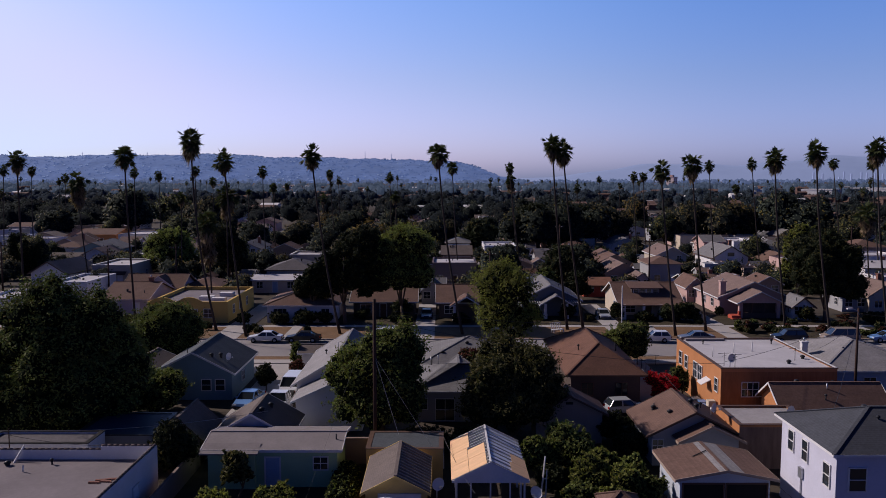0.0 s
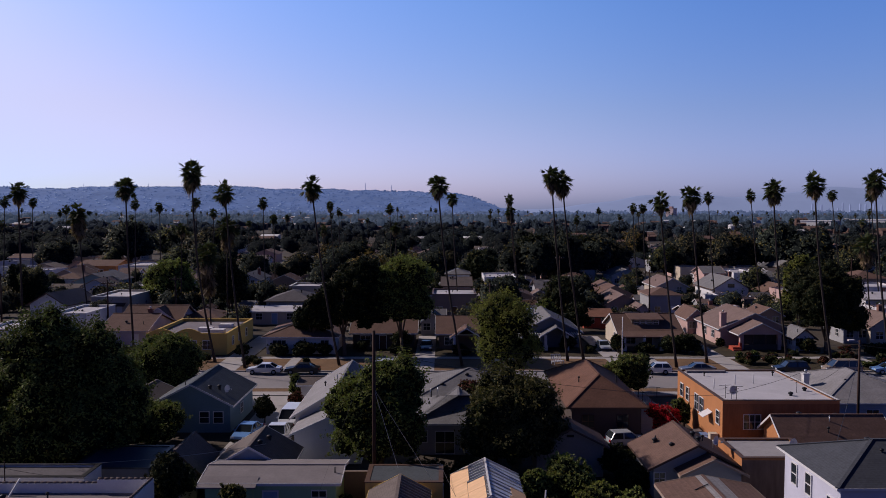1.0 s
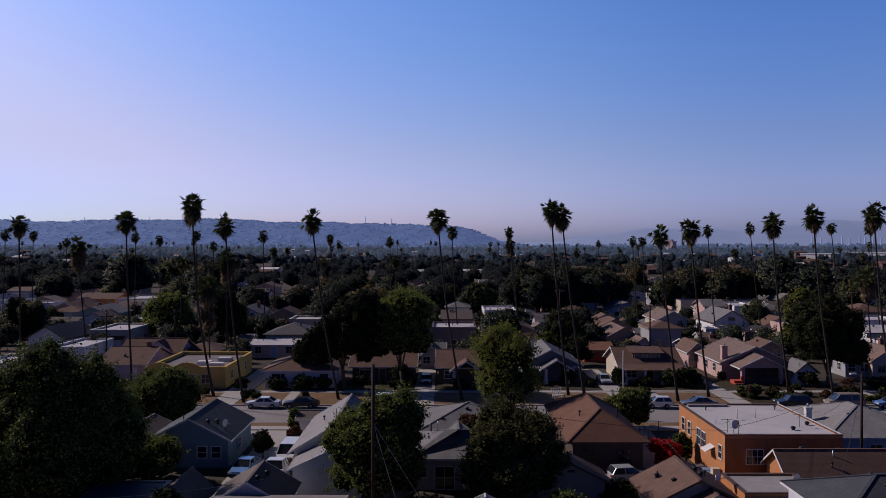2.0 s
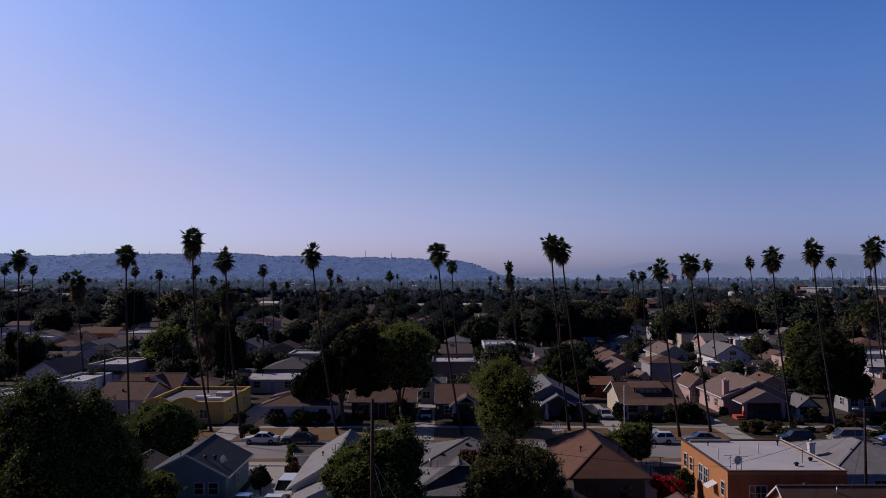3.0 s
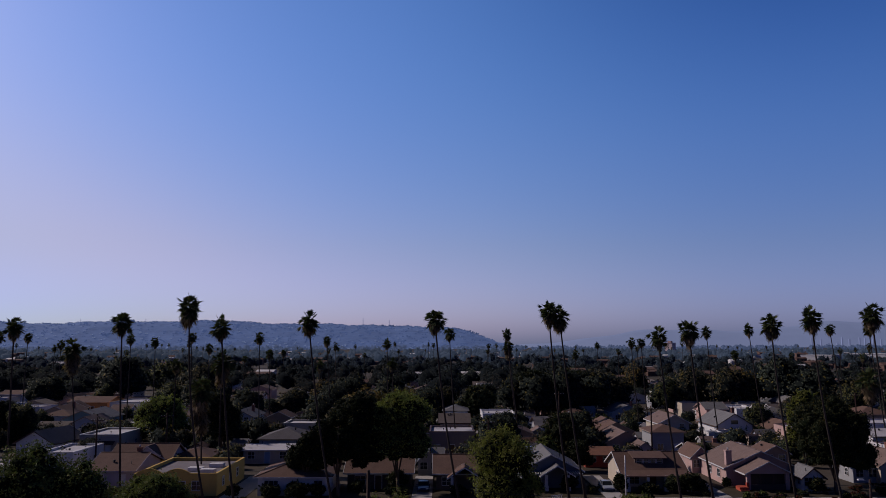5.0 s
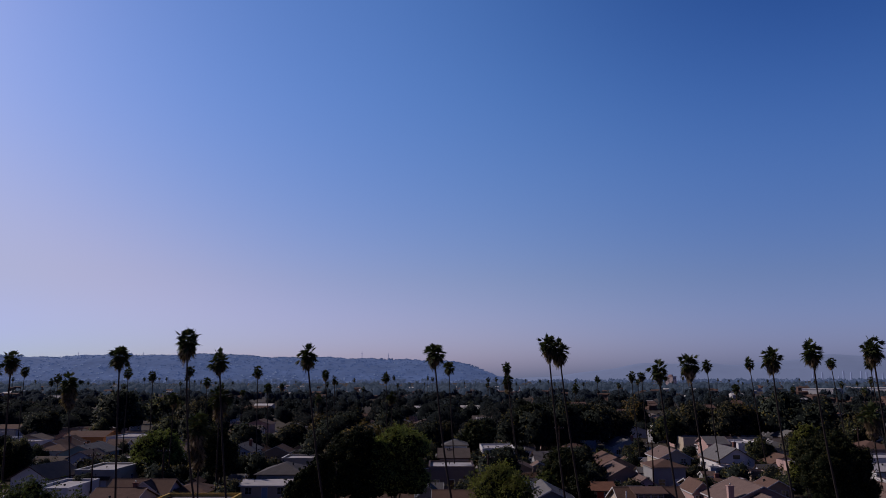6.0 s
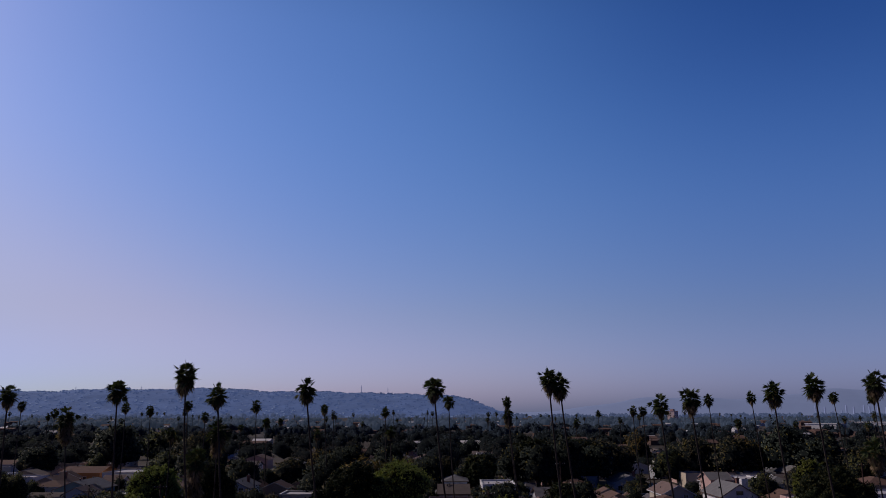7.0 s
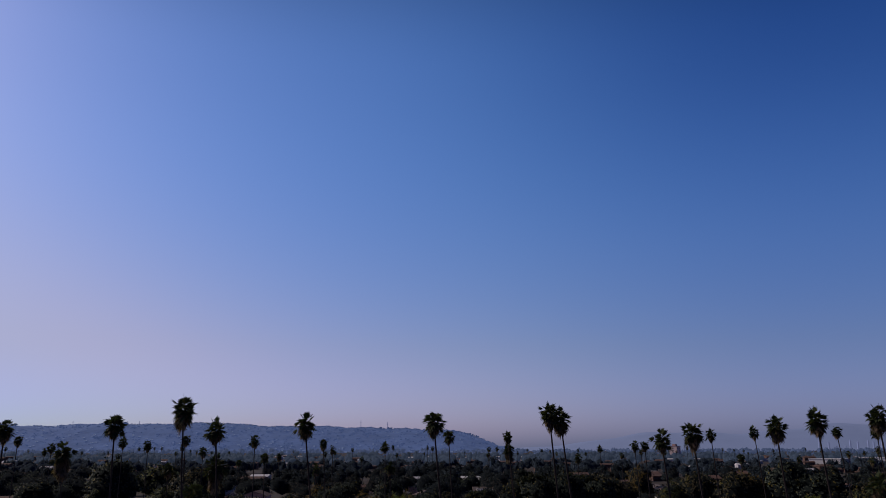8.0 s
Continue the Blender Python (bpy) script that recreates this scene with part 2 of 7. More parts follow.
# Crown cores are near-black: the shade deep in the foliage is their colour.
MIDCORE = mat("shaded_mid_leaves", (0.013, 0.017, 0.016), 1.0, grain=(1.5, 0.2), stain=(0.4, 0.2), bump=0.5, spec=0.02)
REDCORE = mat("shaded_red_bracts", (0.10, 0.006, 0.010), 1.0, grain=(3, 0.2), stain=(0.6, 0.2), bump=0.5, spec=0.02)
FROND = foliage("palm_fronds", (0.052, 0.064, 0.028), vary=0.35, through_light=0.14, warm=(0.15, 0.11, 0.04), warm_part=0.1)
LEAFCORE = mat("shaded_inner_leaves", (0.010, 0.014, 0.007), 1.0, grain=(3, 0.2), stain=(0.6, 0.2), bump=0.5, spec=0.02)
SKIRT = foliage("dry_palm_fronds", (0.19, 0.135, 0.085), vary=0.35, through_light=0.2, warm=(0.09, 0.06, 0.03), warm_part=0.3)
# Far trees turn bluer band by band: distance haze mixed into their colours.
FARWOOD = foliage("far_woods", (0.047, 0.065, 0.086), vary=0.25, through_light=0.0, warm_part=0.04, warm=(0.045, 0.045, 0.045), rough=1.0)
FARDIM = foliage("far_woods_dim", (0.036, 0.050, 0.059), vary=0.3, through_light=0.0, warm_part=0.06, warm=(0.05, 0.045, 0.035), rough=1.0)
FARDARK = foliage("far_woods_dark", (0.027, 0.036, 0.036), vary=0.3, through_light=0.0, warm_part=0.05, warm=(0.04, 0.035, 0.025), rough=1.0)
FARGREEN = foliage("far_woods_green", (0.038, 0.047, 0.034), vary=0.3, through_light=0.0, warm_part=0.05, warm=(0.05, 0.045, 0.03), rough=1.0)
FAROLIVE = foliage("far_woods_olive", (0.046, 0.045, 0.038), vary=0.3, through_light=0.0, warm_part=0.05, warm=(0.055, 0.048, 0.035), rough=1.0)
# Inner crowns of far trees, with shade and haze painted into the colour.
FARCORE = mat("far_shaded_inner_leaves", (0.012, 0.016, 0.018), 1.0, grain=(1.3, 0.4), stain=(0.3, 0.25), bump=0.8, spec=0.02)
FARCORE_BLUE = mat("far_hazy_shaded_leaves", (0.024, 0.034, 0.044), 1.0, grain=(0.6, 0.3), stain=(0.15, 0.25), bump=0.8, spec=0.02)

# ---- mesh tools ----
class Build:
    """Collects corners and faces of one mesh."""

    def __init__(self):
        self.v, self.f = [], []

    def face(self, *pts):
        k = len(self.v)
        self.v.extend(tuple(p) for p in pts)
        self.f.append(tuple(range(k, k + len(pts))))
        return self

    def box(self, x0, y0, z0, x1, y1, z1):
        k = len(self.v)
        self.v += [(x0, y0, z0), (x1, y0, z0), (x1, y1, z0), (x0, y1, z0), (x0, y0, z1), (x1, y0, z1), (x1, y1, z1), (x0, y1, z1)]
        self.f += [tuple(k + i for i in q) for q in ((3, 2, 1, 0), (4, 5, 6, 7), (0, 1, 5, 4), (1, 2, 6, 5), (2, 3, 7, 6), (3, 0, 4, 7))]
        return self

    def slab(self, pts, th):
        """A sheet of thickness th below the polygon pts (counter-clockwise from above)."""
        k, m = len(self.v), len(pts)
        self.v += [tuple(p) for p in pts] + [(p[0], p[1], p[2] - th) for p in pts]
        self.f += [tuple(range(k, k + m)), tuple(range(k + 2 * m - 1, k + m - 1, -1))]
        self.f += [(k + m + i, k + m + (i + 1) % m, k + (i + 1) % m, k + i) for i in range(m)]
        return self

    def beam(self, a, b, w, h):
        """A straight bar from a to b, w wide and h high."""
        a, b = Vector(a), Vector(b)
        d = (b - a).normalized()
        s = d.cross(Vector((0, 0, 1)))
        s = (s.normalized() if s.length > 1e-4 else Vector((1, 0, 0))) * w / 2
        u = s.cross(d).normalized() * h / 2
        k = len(self.v)
        for p in (a, b):
            self.v += [tuple(p - s - u), tuple(p + s - u), tuple(p + s + u), tuple(p - s + u)]
        self.f += [tuple(k + i for i in q) for q in ((3, 2, 1, 0), (4, 5, 6, 7), (0, 1, 5, 4), (1, 2, 6, 5), (2, 3, 7, 6), (3, 0, 4, 7))]
        return self

    def tube(self, path, radii, sides=8, cap=True):
        """A round bar along path with a radius for each point."""
        path = [Vector(p) for p in path]
        k = len(self.v)
        for i, p in enumerate(path):
            d = (path[min(i + 1, len(path) - 1)] - path[max(i - 1, 0)]).normalized()
            s = d.cross(Vector((0, 1, 0)) if abs(d.y) < 0.9 else Vector((1, 0, 0))).normalized()
            u = d.cross(s)
            for j in range(sides):
                a = 2 * math.pi * j / sides
                self.v.append(tuple(p + (s * math.cos(a) + u * math.sin(a)) * radii[i]))
        for i in range(len(path) - 1):
            for j in range(sides):
                a, b = k + i * sides + j, k + i * sides + (j + 1) % sides
                self.f.append((a, b, b + sides, a + sides))
        if cap:
            self.f += [tuple(range(k + sides - 1, k - 1, -1)), tuple(range(k + (len(path) - 1) * sides, k + len(path) * sides))]
        return self

    def prism(self, profile, x0, x1):
        """A side view given as (y, z) corners, drawn out from x0 to x1."""
        k, m = len(self.v), len(profile)
        self.v += [(x0, y, z) for y, z in profile] + [(x1, y, z) for y, z in profile]
        self.f += [tuple(range(k, k + m)), tuple(range(k + 2 * m - 1, k + m - 1, -1))]
        self.f += [(k + i, k + m + i, k + m + (i + 1) % m, k + (i + 1) % m) for i in range(m)]
        return self

    def mesh(self, name, material, smooth=False):
        me = bpy.data.meshes.new(name)
        me.from_pydata(self.v, [], self.f)
        if smooth:
            me.polygons.foreach_set("use_smooth", [True] * len(me.polygons))
        me.materials.append(material)
        return me


def part(name, shape, material, parent, label="", at=(0, 0, 0), turn=0.0, smooth=False):
    """One mesh object under a thing or a part. shape: a Build or a mesh that is shared."""
    me = shape.mesh(name, material, smooth) if isinstance(shape, Build) else shape
    ob = new(name, me)
    ob.parent = parent
    ob.matrix_basis = pose(*at, 0, 0, turn)
    return tagged(ob, label)


def thing(name, label, category, at=(0, 0, 0), turn=0.0, group="", kind=""):
    ob = new(name)
    ob.empty_display_size = 0.3
    ob.matrix_basis = pose(*at, 0, 0, turn)
    return tagged(ob, label, category, group, kind)


def single(name, shape, material, label, category, at=(0, 0, 0), turn=0.0, group="", kind="", smooth=False):
    ob = new(name, shape.mesh(name, material, smooth) if isinstance(shape, Build) else shape)
    ob.matrix_basis = pose(*at, 0, 0, turn)
    return tagged(ob, label, category, group, kind)


SHARED = {}


def shared(key, make):
    if key not in SHARED:
        SHARED[key] = make()
    return SHARED[key]


def quads_mesh(name, corners, material, extra=None, core=LEAFCORE):
    """A mesh of loose leaves from an array (n, 4, 3), with an optional core (verts, faces)."""
    n = len(corners)
    v = corners.reshape(-1, 3)
    f = np.arange(4 * n).reshape(n, 4)
    me = bpy.data.meshes.new(name)
    if extra is not None:
        ev, ef = extra
        faces = f.tolist() + (np.asarray(ef) + 4 * n).tolist()
        me.from_pydata(np.concatenate([v, ev]).tolist(), [], faces)
        me.materials.append(material)
        me.materials.append(core)
        me.polygons.foreach_set("material_index", [0] * n + [1] * len(ef))
        me.polygons.foreach_set("use_smooth", [False] * n + [True] * len(ef))
        return me
    else:
        me.from_pydata(v.tolist(), [], f.tolist())
    me.materials.append(material)
    return me


def soften(me, normals):
    """Shading normals of dense foliage: mostly upwards, as a mass of leaves at all angles takes the light."""
    normals = normals / (np.linalg.norm(normals, axis=1)[:, None] + 1e-9)
    me.normals_split_custom_set_from_vertices(normals.tolist())
    return me


def unit(rng, n):
    d = rng.normal(size=(n, 3))
    return d / np.linalg.norm(d, axis=1)[:, None]


def ball(level):
    bm = bmesh.new()
    bmesh.ops.create_icosphere(bm, subdivisions=level, radius=1)
    v = np.array([p.co[:] for p in bm.verts])
    f = np.array([[q.index for q in t.verts] for t in bm.faces])
    bm.free()
    return v, f


BALLS = {k: ball(k) for k in (1, 2, 3)}


def billows(rng, blobs, puff):
    """Small lobes that stand out all over the skin of the large ones."""
    out = []
    for x, y, z, rx, ry, rz in blobs:
        r = (rx + ry + rz) / 3
        n = max(5, int(6.0 * (r / puff) ** 2))
        turn = rng.uniform(0, 6.28)
        for i in range(n):
            up = 1 - 1.72 * (i + 0.5) / n
            a = turn + i * 2.39996 + rng.uniform(-0.35, 0.35)
            q = math.sqrt(max(0, 1 - up * up))
            k = rng.uniform(0.72, 1.12)
            s = puff * rng.uniform(0.45, 1.0) * rng.choice((1.0, 1.0, 1.5))
            out.append((x + math.cos(a) * q * rx * k, y + math.sin(a) * q * ry * k, z + up * rz * k, s, s, s * rng.uniform(0.7, 0.95)))
    return np.array(out)


def leaf_cloud(rng, blobs, leaves, size, puff, upper=0.25, core=0.8, level=2, order=(1.0, 0.35), fringe=0.16, shoots=0.3):
    """Leaves over the outer skin of many small lobes, which cover the large ones; a rough dark core inside each lobe."""
    big = np.array(blobs, float)
    lobes = billows(rng, big, puff)
    buried = np.zeros(len(lobes), bool)
    for x, y, z, rx, ry, rz in big:
        buried |= (((lobes[:, :3] - (x, y, z)) / (rx, ry, rz)) ** 2).sum(1) < 0.5
    lobes = lobes[~buried]
    area = lobes[:, 3] ** 2
    n = leaves * 3
    which = rng.choice(len(lobes), n, p=area / area.sum())
    d = unit(rng, n)
    d[:, 2] += upper
    d /= np.linalg.norm(d, axis=1)[:, None]
    c = lobes[which, :3] + d * lobes[which, 3:] * (1 + np.abs(rng.normal(size=n)) * fringe - 0.06)[:, None]
    free = np.ones(n, bool)
    for x, y, z, rx, ry, rz in np.concatenate([big, lobes]):
        free &= (((c - (x, y, z)) / (rx, ry, rz)) ** 2).sum(1) > 0.72
    keep = np.flatnonzero(free)[:leaves]
    c, d = c[keep], d[keep]
    n = len(c)
    # leafy shoots that reach out of the crown, mostly upwards
    m = int(n * shoots)
    root = rng.integers(0, n, max(1, m // 14))
    way = d[root] + rng.normal(size=(len(root), 3)) * 0.45 + (0, 0, 0.45)
    way /= np.linalg.norm(way, axis=1)[:, None]
    reach = puff * rng.uniform(0.3, 1.5, len(root))
    on = rng.integers(0, len(root), m)
    c[:m] = c[root[on]] + way[on] * (reach[on] * rng.uniform(0, 1, m))[:, None] + rng.normal(size=(m, 3)) * 0.16 * puff
    out = d * order[0] + rng.normal(size=(n, 3)) * order[1]
    out /= np.linalg.norm(out, axis=1)[:, None]
    a = np.cross(out, unit(rng, n))
    a /= np.linalg.norm(a, axis=1)[:, None] + 1e-6
    b = np.cross(out, a)
    s = size * rng.uniform(0.6, 1.35, n)[:, None]
    quad = np.stack([c - a * s, c - b * s * 0.5 - a * s * 0.1, c + a * s, c + b * s * 0.5 - a * s * 0.1], 1)
    # the cores take a darkened material that stands for inner shade
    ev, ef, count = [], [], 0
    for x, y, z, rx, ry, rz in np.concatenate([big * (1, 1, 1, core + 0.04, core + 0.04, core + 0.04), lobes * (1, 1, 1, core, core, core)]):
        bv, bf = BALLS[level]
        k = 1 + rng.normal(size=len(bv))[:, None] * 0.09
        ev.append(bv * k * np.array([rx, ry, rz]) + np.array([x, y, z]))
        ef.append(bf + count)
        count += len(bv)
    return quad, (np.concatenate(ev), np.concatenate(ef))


def crown_blobs(rng, width, height, base, lobes):
    """Large lobes of a crown that is so wide and high and begins at base."""
    out = [(0, 0, base + height * 0.48, width * 0.34, width * 0.34, height * 0.40)]
    for i in range(lobes):
        a = 2 * math.pi * (i + rng.uniform(-0.3, 0.3)) / lobes
        q = rng.uniform(0.18, 0.30) * width
        r = rng.uniform(0.14, 0.22) * width
        z = base + height * rng.uniform(0.24, 0.78)
        out.append((math.cos(a) * q, math.sin(a) * q, z, r, r, min(r * 0.9, height * 0.28)))
    out.append((rng.uniform(-0.1, 0.1) * width, rng.uniform(-0.1, 0.1) * width, base + height * 0.80, width * 0.2, width * 0.2, height * 0.17))
    return out


def trunk_shape(rng, height, radius, base, width):
    """A tapered trunk with limbs that reach into the crown."""
    t = Build()
    lean = rng.uniform(-0.4, 0.4, 2)
    fork = base * 0.75
    path = [(lean[0] * k, lean[1] * k, fork * k) for k in (0, 0.3, 0.6, 1)]
    t.tube(path, [radius * 1.25, radius, radius * 0.9, radius * 0.8], 9)
    for i in range(4):
        a = 2 * math.pi * (i + rng.uniform(-0.3, 0.3)) / 4
        q, h = width * rng.uniform(0.15, 0.28), height * rng.uniform(0.65, 0.85)
        x, y = lean[0], lean[1]
        t.tube([(x, y, fork * 0.92), (x + math.cos(a) * q * 0.45, y + math.sin(a) * q * 0.45, fork + (h - fork) * 0.45), (x + math.cos(a) * q, y + math.sin(a) * q, h)], [radius * 0.6, radius * 0.42, radius * 0.15], 7)
    return t


def tree_proto(name, label, kind, width, height, base, lobes, leaves, size, puff, seed, at, group="", radius=None, upper=0.25, blobs=None, level=2, tints=None, core=LEAFCORE, order=(0.9, 0.6), fringe=0.16, shoots=0.3, fill=0.8, soft=False):
    rng = np.random.default_rng(seed)
    ob = thing(name, label, "bush" if name in ("bush", "hedge") else "tree", at, 0, group)
    part("trunk", trunk_shape(rng, height, radius or 0.035 * width, max(base, 0.6), width), BARK, ob, smooth=True)
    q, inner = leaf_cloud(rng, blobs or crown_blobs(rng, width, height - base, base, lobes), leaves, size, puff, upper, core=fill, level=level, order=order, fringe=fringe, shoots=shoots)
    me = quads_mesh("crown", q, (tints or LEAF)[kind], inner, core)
    if soft:
        v = np.concatenate([q.reshape(-1, 3), inner[0]]) - (0, 0, base + (height - base) * 0.3)
        soften(me, v / (width / 2) + (0, 0, 0.7))
    part("crown", me, None, ob)
    return ob


# ---- palms ----
def frond_mesh(name, count, seed, droop_from, droop_to, reach, blades, material, width=0.075, spread=72):
    """Fan fronds on stalks all round, from droop_from to droop_to degrees above the level."""
    rng = np.random.default_rng(seed)
    quads = []
    for i in range(count):
        az = 2 * math.pi * (i * 0.618 + rng.uniform(-0.04, 0.04))
        low, high = math.sin(radians(droop_from)), math.sin(radians(droop_to))
        el = math.asin(low + (high - low) * (i + rng.uniform(0, 1)) / count)
        d = np.array([math.cos(az) * math.cos(el), math.sin(az) * math.cos(el), math.sin(el)])
        side = np.array([-math.sin(az), math.cos(az), 0])
        up = np.cross(d, side) * -1
        roll = rng.uniform(-0.8, 0.8)
        side, up = side * math.cos(roll) + up * math.sin(roll), up * math.cos(roll) - side * math.sin(roll)
        stalk = reach * rng.choice((0.08, 0.22, 0.36, 0.50)) * rng.uniform(0.8, 1.12)
        p = d * stalk + np.array([0, 0, 0.4 * (i / count - 0.5)])
        foot = np.array([0, 0, 0.55 * (i / count - 0.5)])
        quads.append([foot + side * 0.03, p + side * 0.02, p - side * 0.02, foot - side * 0.03])
        for b in range(blades):
            f = (b / (blades - 1) - 0.5) * 2
            a = f * radians(spread)
            way = d * math.cos(a) + side * math.sin(a) + up * 0.10 * math.cos(a)
            way /= np.linalg.norm(way)
            length = reach * rng.uniform(0.44, 0.56) * (1 - 0.35 * abs(f))
            wide = np.cross(way, up)
            wide = wide / (np.linalg.norm(wide) + 1e-6) * width * reach * 0.8
            midp = p + way * length * 0.5
            tip = p + way * length + np.array([0, 0, -length * rng.uniform(0.05, 0.30)])
            quads.append([p, midp + wide, tip, midp - wide])
    return quads_mesh(name, np.array(quads), material)


PALM_CROWNS = [frond_mesh("crown", 58, 40 + i, -48, 88, 1.95, 9, FROND, 0.055, 58) for i in range(4)]
PALM_SKIRTS = [frond_mesh("skirt", 40, 60 + i, -88, -34, 1.75, 8, SKIRT, 0.07) for i in range(3)]
SMALL_CROWNS = [frond_mesh("crown", 30, 80 + i, -60, 85, 1.9, 6, FROND, 0.10, 66) for i in range(3)]


def palm(x, y, dx, top, n, scale=1.0, skirt=0.55, radius=0.165, bow=0.35, small=False, shag=0):
    """A fan palm: the trunk bends slightly on its way from its base to the crown's middle at height top."""
    label = "tall slender fan palm with a green crown over dry fronds" if top > 20 else "fan palm with a shaggy crown among the houses"
    ob = thing("palm_tree", label, "palm tree", (x, y, 0), 0, "fan palms")
    steps = 7 if small else 14
    sides = 6 if small else 9
    path, radii = [], []
    for i in range(steps + 1):
        k = i / steps
        path.append((dx * (k + bow * 0.25 * math.sin(k * math.pi)), 0.15 * math.sin(k * 5 + n), top * k))
        radii.append(radius * (1.5 - 0.5 * min(1, k * 9)) * (1 - 0.38 * k) * (1 + 0.05 * math.sin(i * 2.3 + n)))
    part("trunk", Build().tube(path, radii, sides), PALMBARK, ob, smooth=True)
    crowns = SMALL_CROWNS if small else PALM_CROWNS
    c = part("crown", crowns[n % len(crowns)], None, ob, "", (dx, path[-1][1], top), (n * 77) % 360)
    c.scale = (scale, scale, scale * (0.95 + 0.04 * (n % 5)))
    s = part("skirt", PALM_SKIRTS[n % 3], None, ob, "dry hanging fronds", (dx, path[-1][1], top - 0.15 * scale), (n * 131) % 360)
    for j in range(shag):
        low = part("skirt", PALM_SKIRTS[(n + j) % 3], None, ob, "thick thatch of dead fronds", (dx * (1 - j * 0.05), path[-1][1], top - (0.9 + 0.75 * j) * scale), (n * 131 + j * 47) % 360)
        low.scale = (scale * 0.95, scale * 0.95, scale * 0.9)
    s.scale = (scale * (0.5 + skirt * 0.55), scale * (0.5 + skirt * 0.55), scale * (0.75 + skirt * 0.65))
    return ob


# ---- houses ----
def lattice(xs, zs, filled, y0, y1):
    """A board with openings: one joined shape over the cells of a grid."""
    b, known = Build(), {}

    def corner(i, k, y):
        if (i, k, y) not in known:
            known[(i, k, y)] = len(b.v)
            b.v.append((xs[i], y, zs[k]))
        return known[(i, k, y)]
    for i in range(len(xs) - 1):
        for k in range(len(zs) - 1):
            if not filled(i, k):
                continue
            b.f.append((corner(i, k, y0), corner(i + 1, k, y0), corner(i + 1, k + 1, y0), corner(i, k + 1, y0)))
            b.f.append((corner(i, k + 1, y1), corner(i + 1, k + 1, y1), corner(i + 1, k, y1), corner(i, k, y1)))
            for di, dk, p, q in ((-1, 0, (i, k + 1), (i, k)), (1, 0, (i + 1, k), (i + 1, k + 1)), (0, -1, (i, k), (i + 1, k)), (0, 1, (i + 1, k + 1), (i, k + 1))):
                ii, kk = i + di, k + dk
                if not (0 <= ii < len(xs) - 1 and 0 <= kk < len(zs) - 1 and filled(ii, kk)):
                    b.f.append((corner(*p, y0), corner(*p, y1), corner(*q, y1), corner(*q, y0)))
    return b


def window_mesh(w, h, bars):
    t = 0.07
    xs = [-w / 2 - t, -w / 2]
    for i in range(1, bars):
        xs += [-w / 2 + w * i / bars - 0.022, -w / 2 + w * i / bars + 0.022]
    xs += [w / 2, w / 2 + t]
    zs = [-t, 0, h * 0.5 - 0.022, h * 0.5 + 0.022, h, h + t]
    return lattice(xs, zs, lambda i, k: i % 2 == 0 or k % 2 == 0, -0.09, 0)


def pane_mesh(w, h):
    return Build().box(-w / 2, -0.035, 0, w / 2, -0.006, h)


def add_window(parent, side, u, z, w, h, box, casing=None, bars=1):
    """A window on one side of the box (x0, x1, y0, y1) in the thing's own frame: f faces the street behind the viewer, l, r and b the other ways."""
    x0, x1, y0, y1 = box
    at, turn = {"f": ((u, y0, z), 0), "b": ((u, y1, z), 180), "l": ((x0, u, z), -90), "r": ((x1, u, z), 90)}[side]
    m = casing or TRIM
    win = part("window", shared(("w", w, h, bars, m.name), lambda: window_mesh(w, h, bars).mesh("window", m)), None, parent, "", at, turn)
    part("pane", shared(("p", w, h), lambda: pane_mesh(w, h).mesh("pane", GLASS)), None, win)
    return win


def add_door(parent, side, u, w, h, box, kind="white", z=0.15):
    x0, x1, y0, y1 = box
    at, turn = {"f": ((u, y0, z), 0), "b": ((u, y1, z), 180), "l": ((x0, u, z), -90), "r": ((x1, u, z), 90)}[side]

    def leaf():
        b = Build().box(-w / 2, -0.05, 0, w / 2, -0.006, h)
        for k in (0.08, 0.38, 0.68):
            b.box(-w * 0.36, -0.065, h * k, w * 0.36, -0.05, h * (k + 0.24))
        return b.mesh("door", DOOR[kind])
    door = part("door", shared(("d", w, h, kind), leaf), None, parent, kind + " door", at, turn)
    part("door_frame", shared(("df", w, h), lambda: Build().box(-w / 2 - 0.1, -0.08, 0, -w / 2, 0, h + 0.1).box(w / 2, -0.08, 0, w / 2 + 0.1, 0, h + 0.1).box(-w / 2, -0.08, h, w / 2, 0, h + 0.1).mesh("door_frame", TRIM)), None, door)
    return door


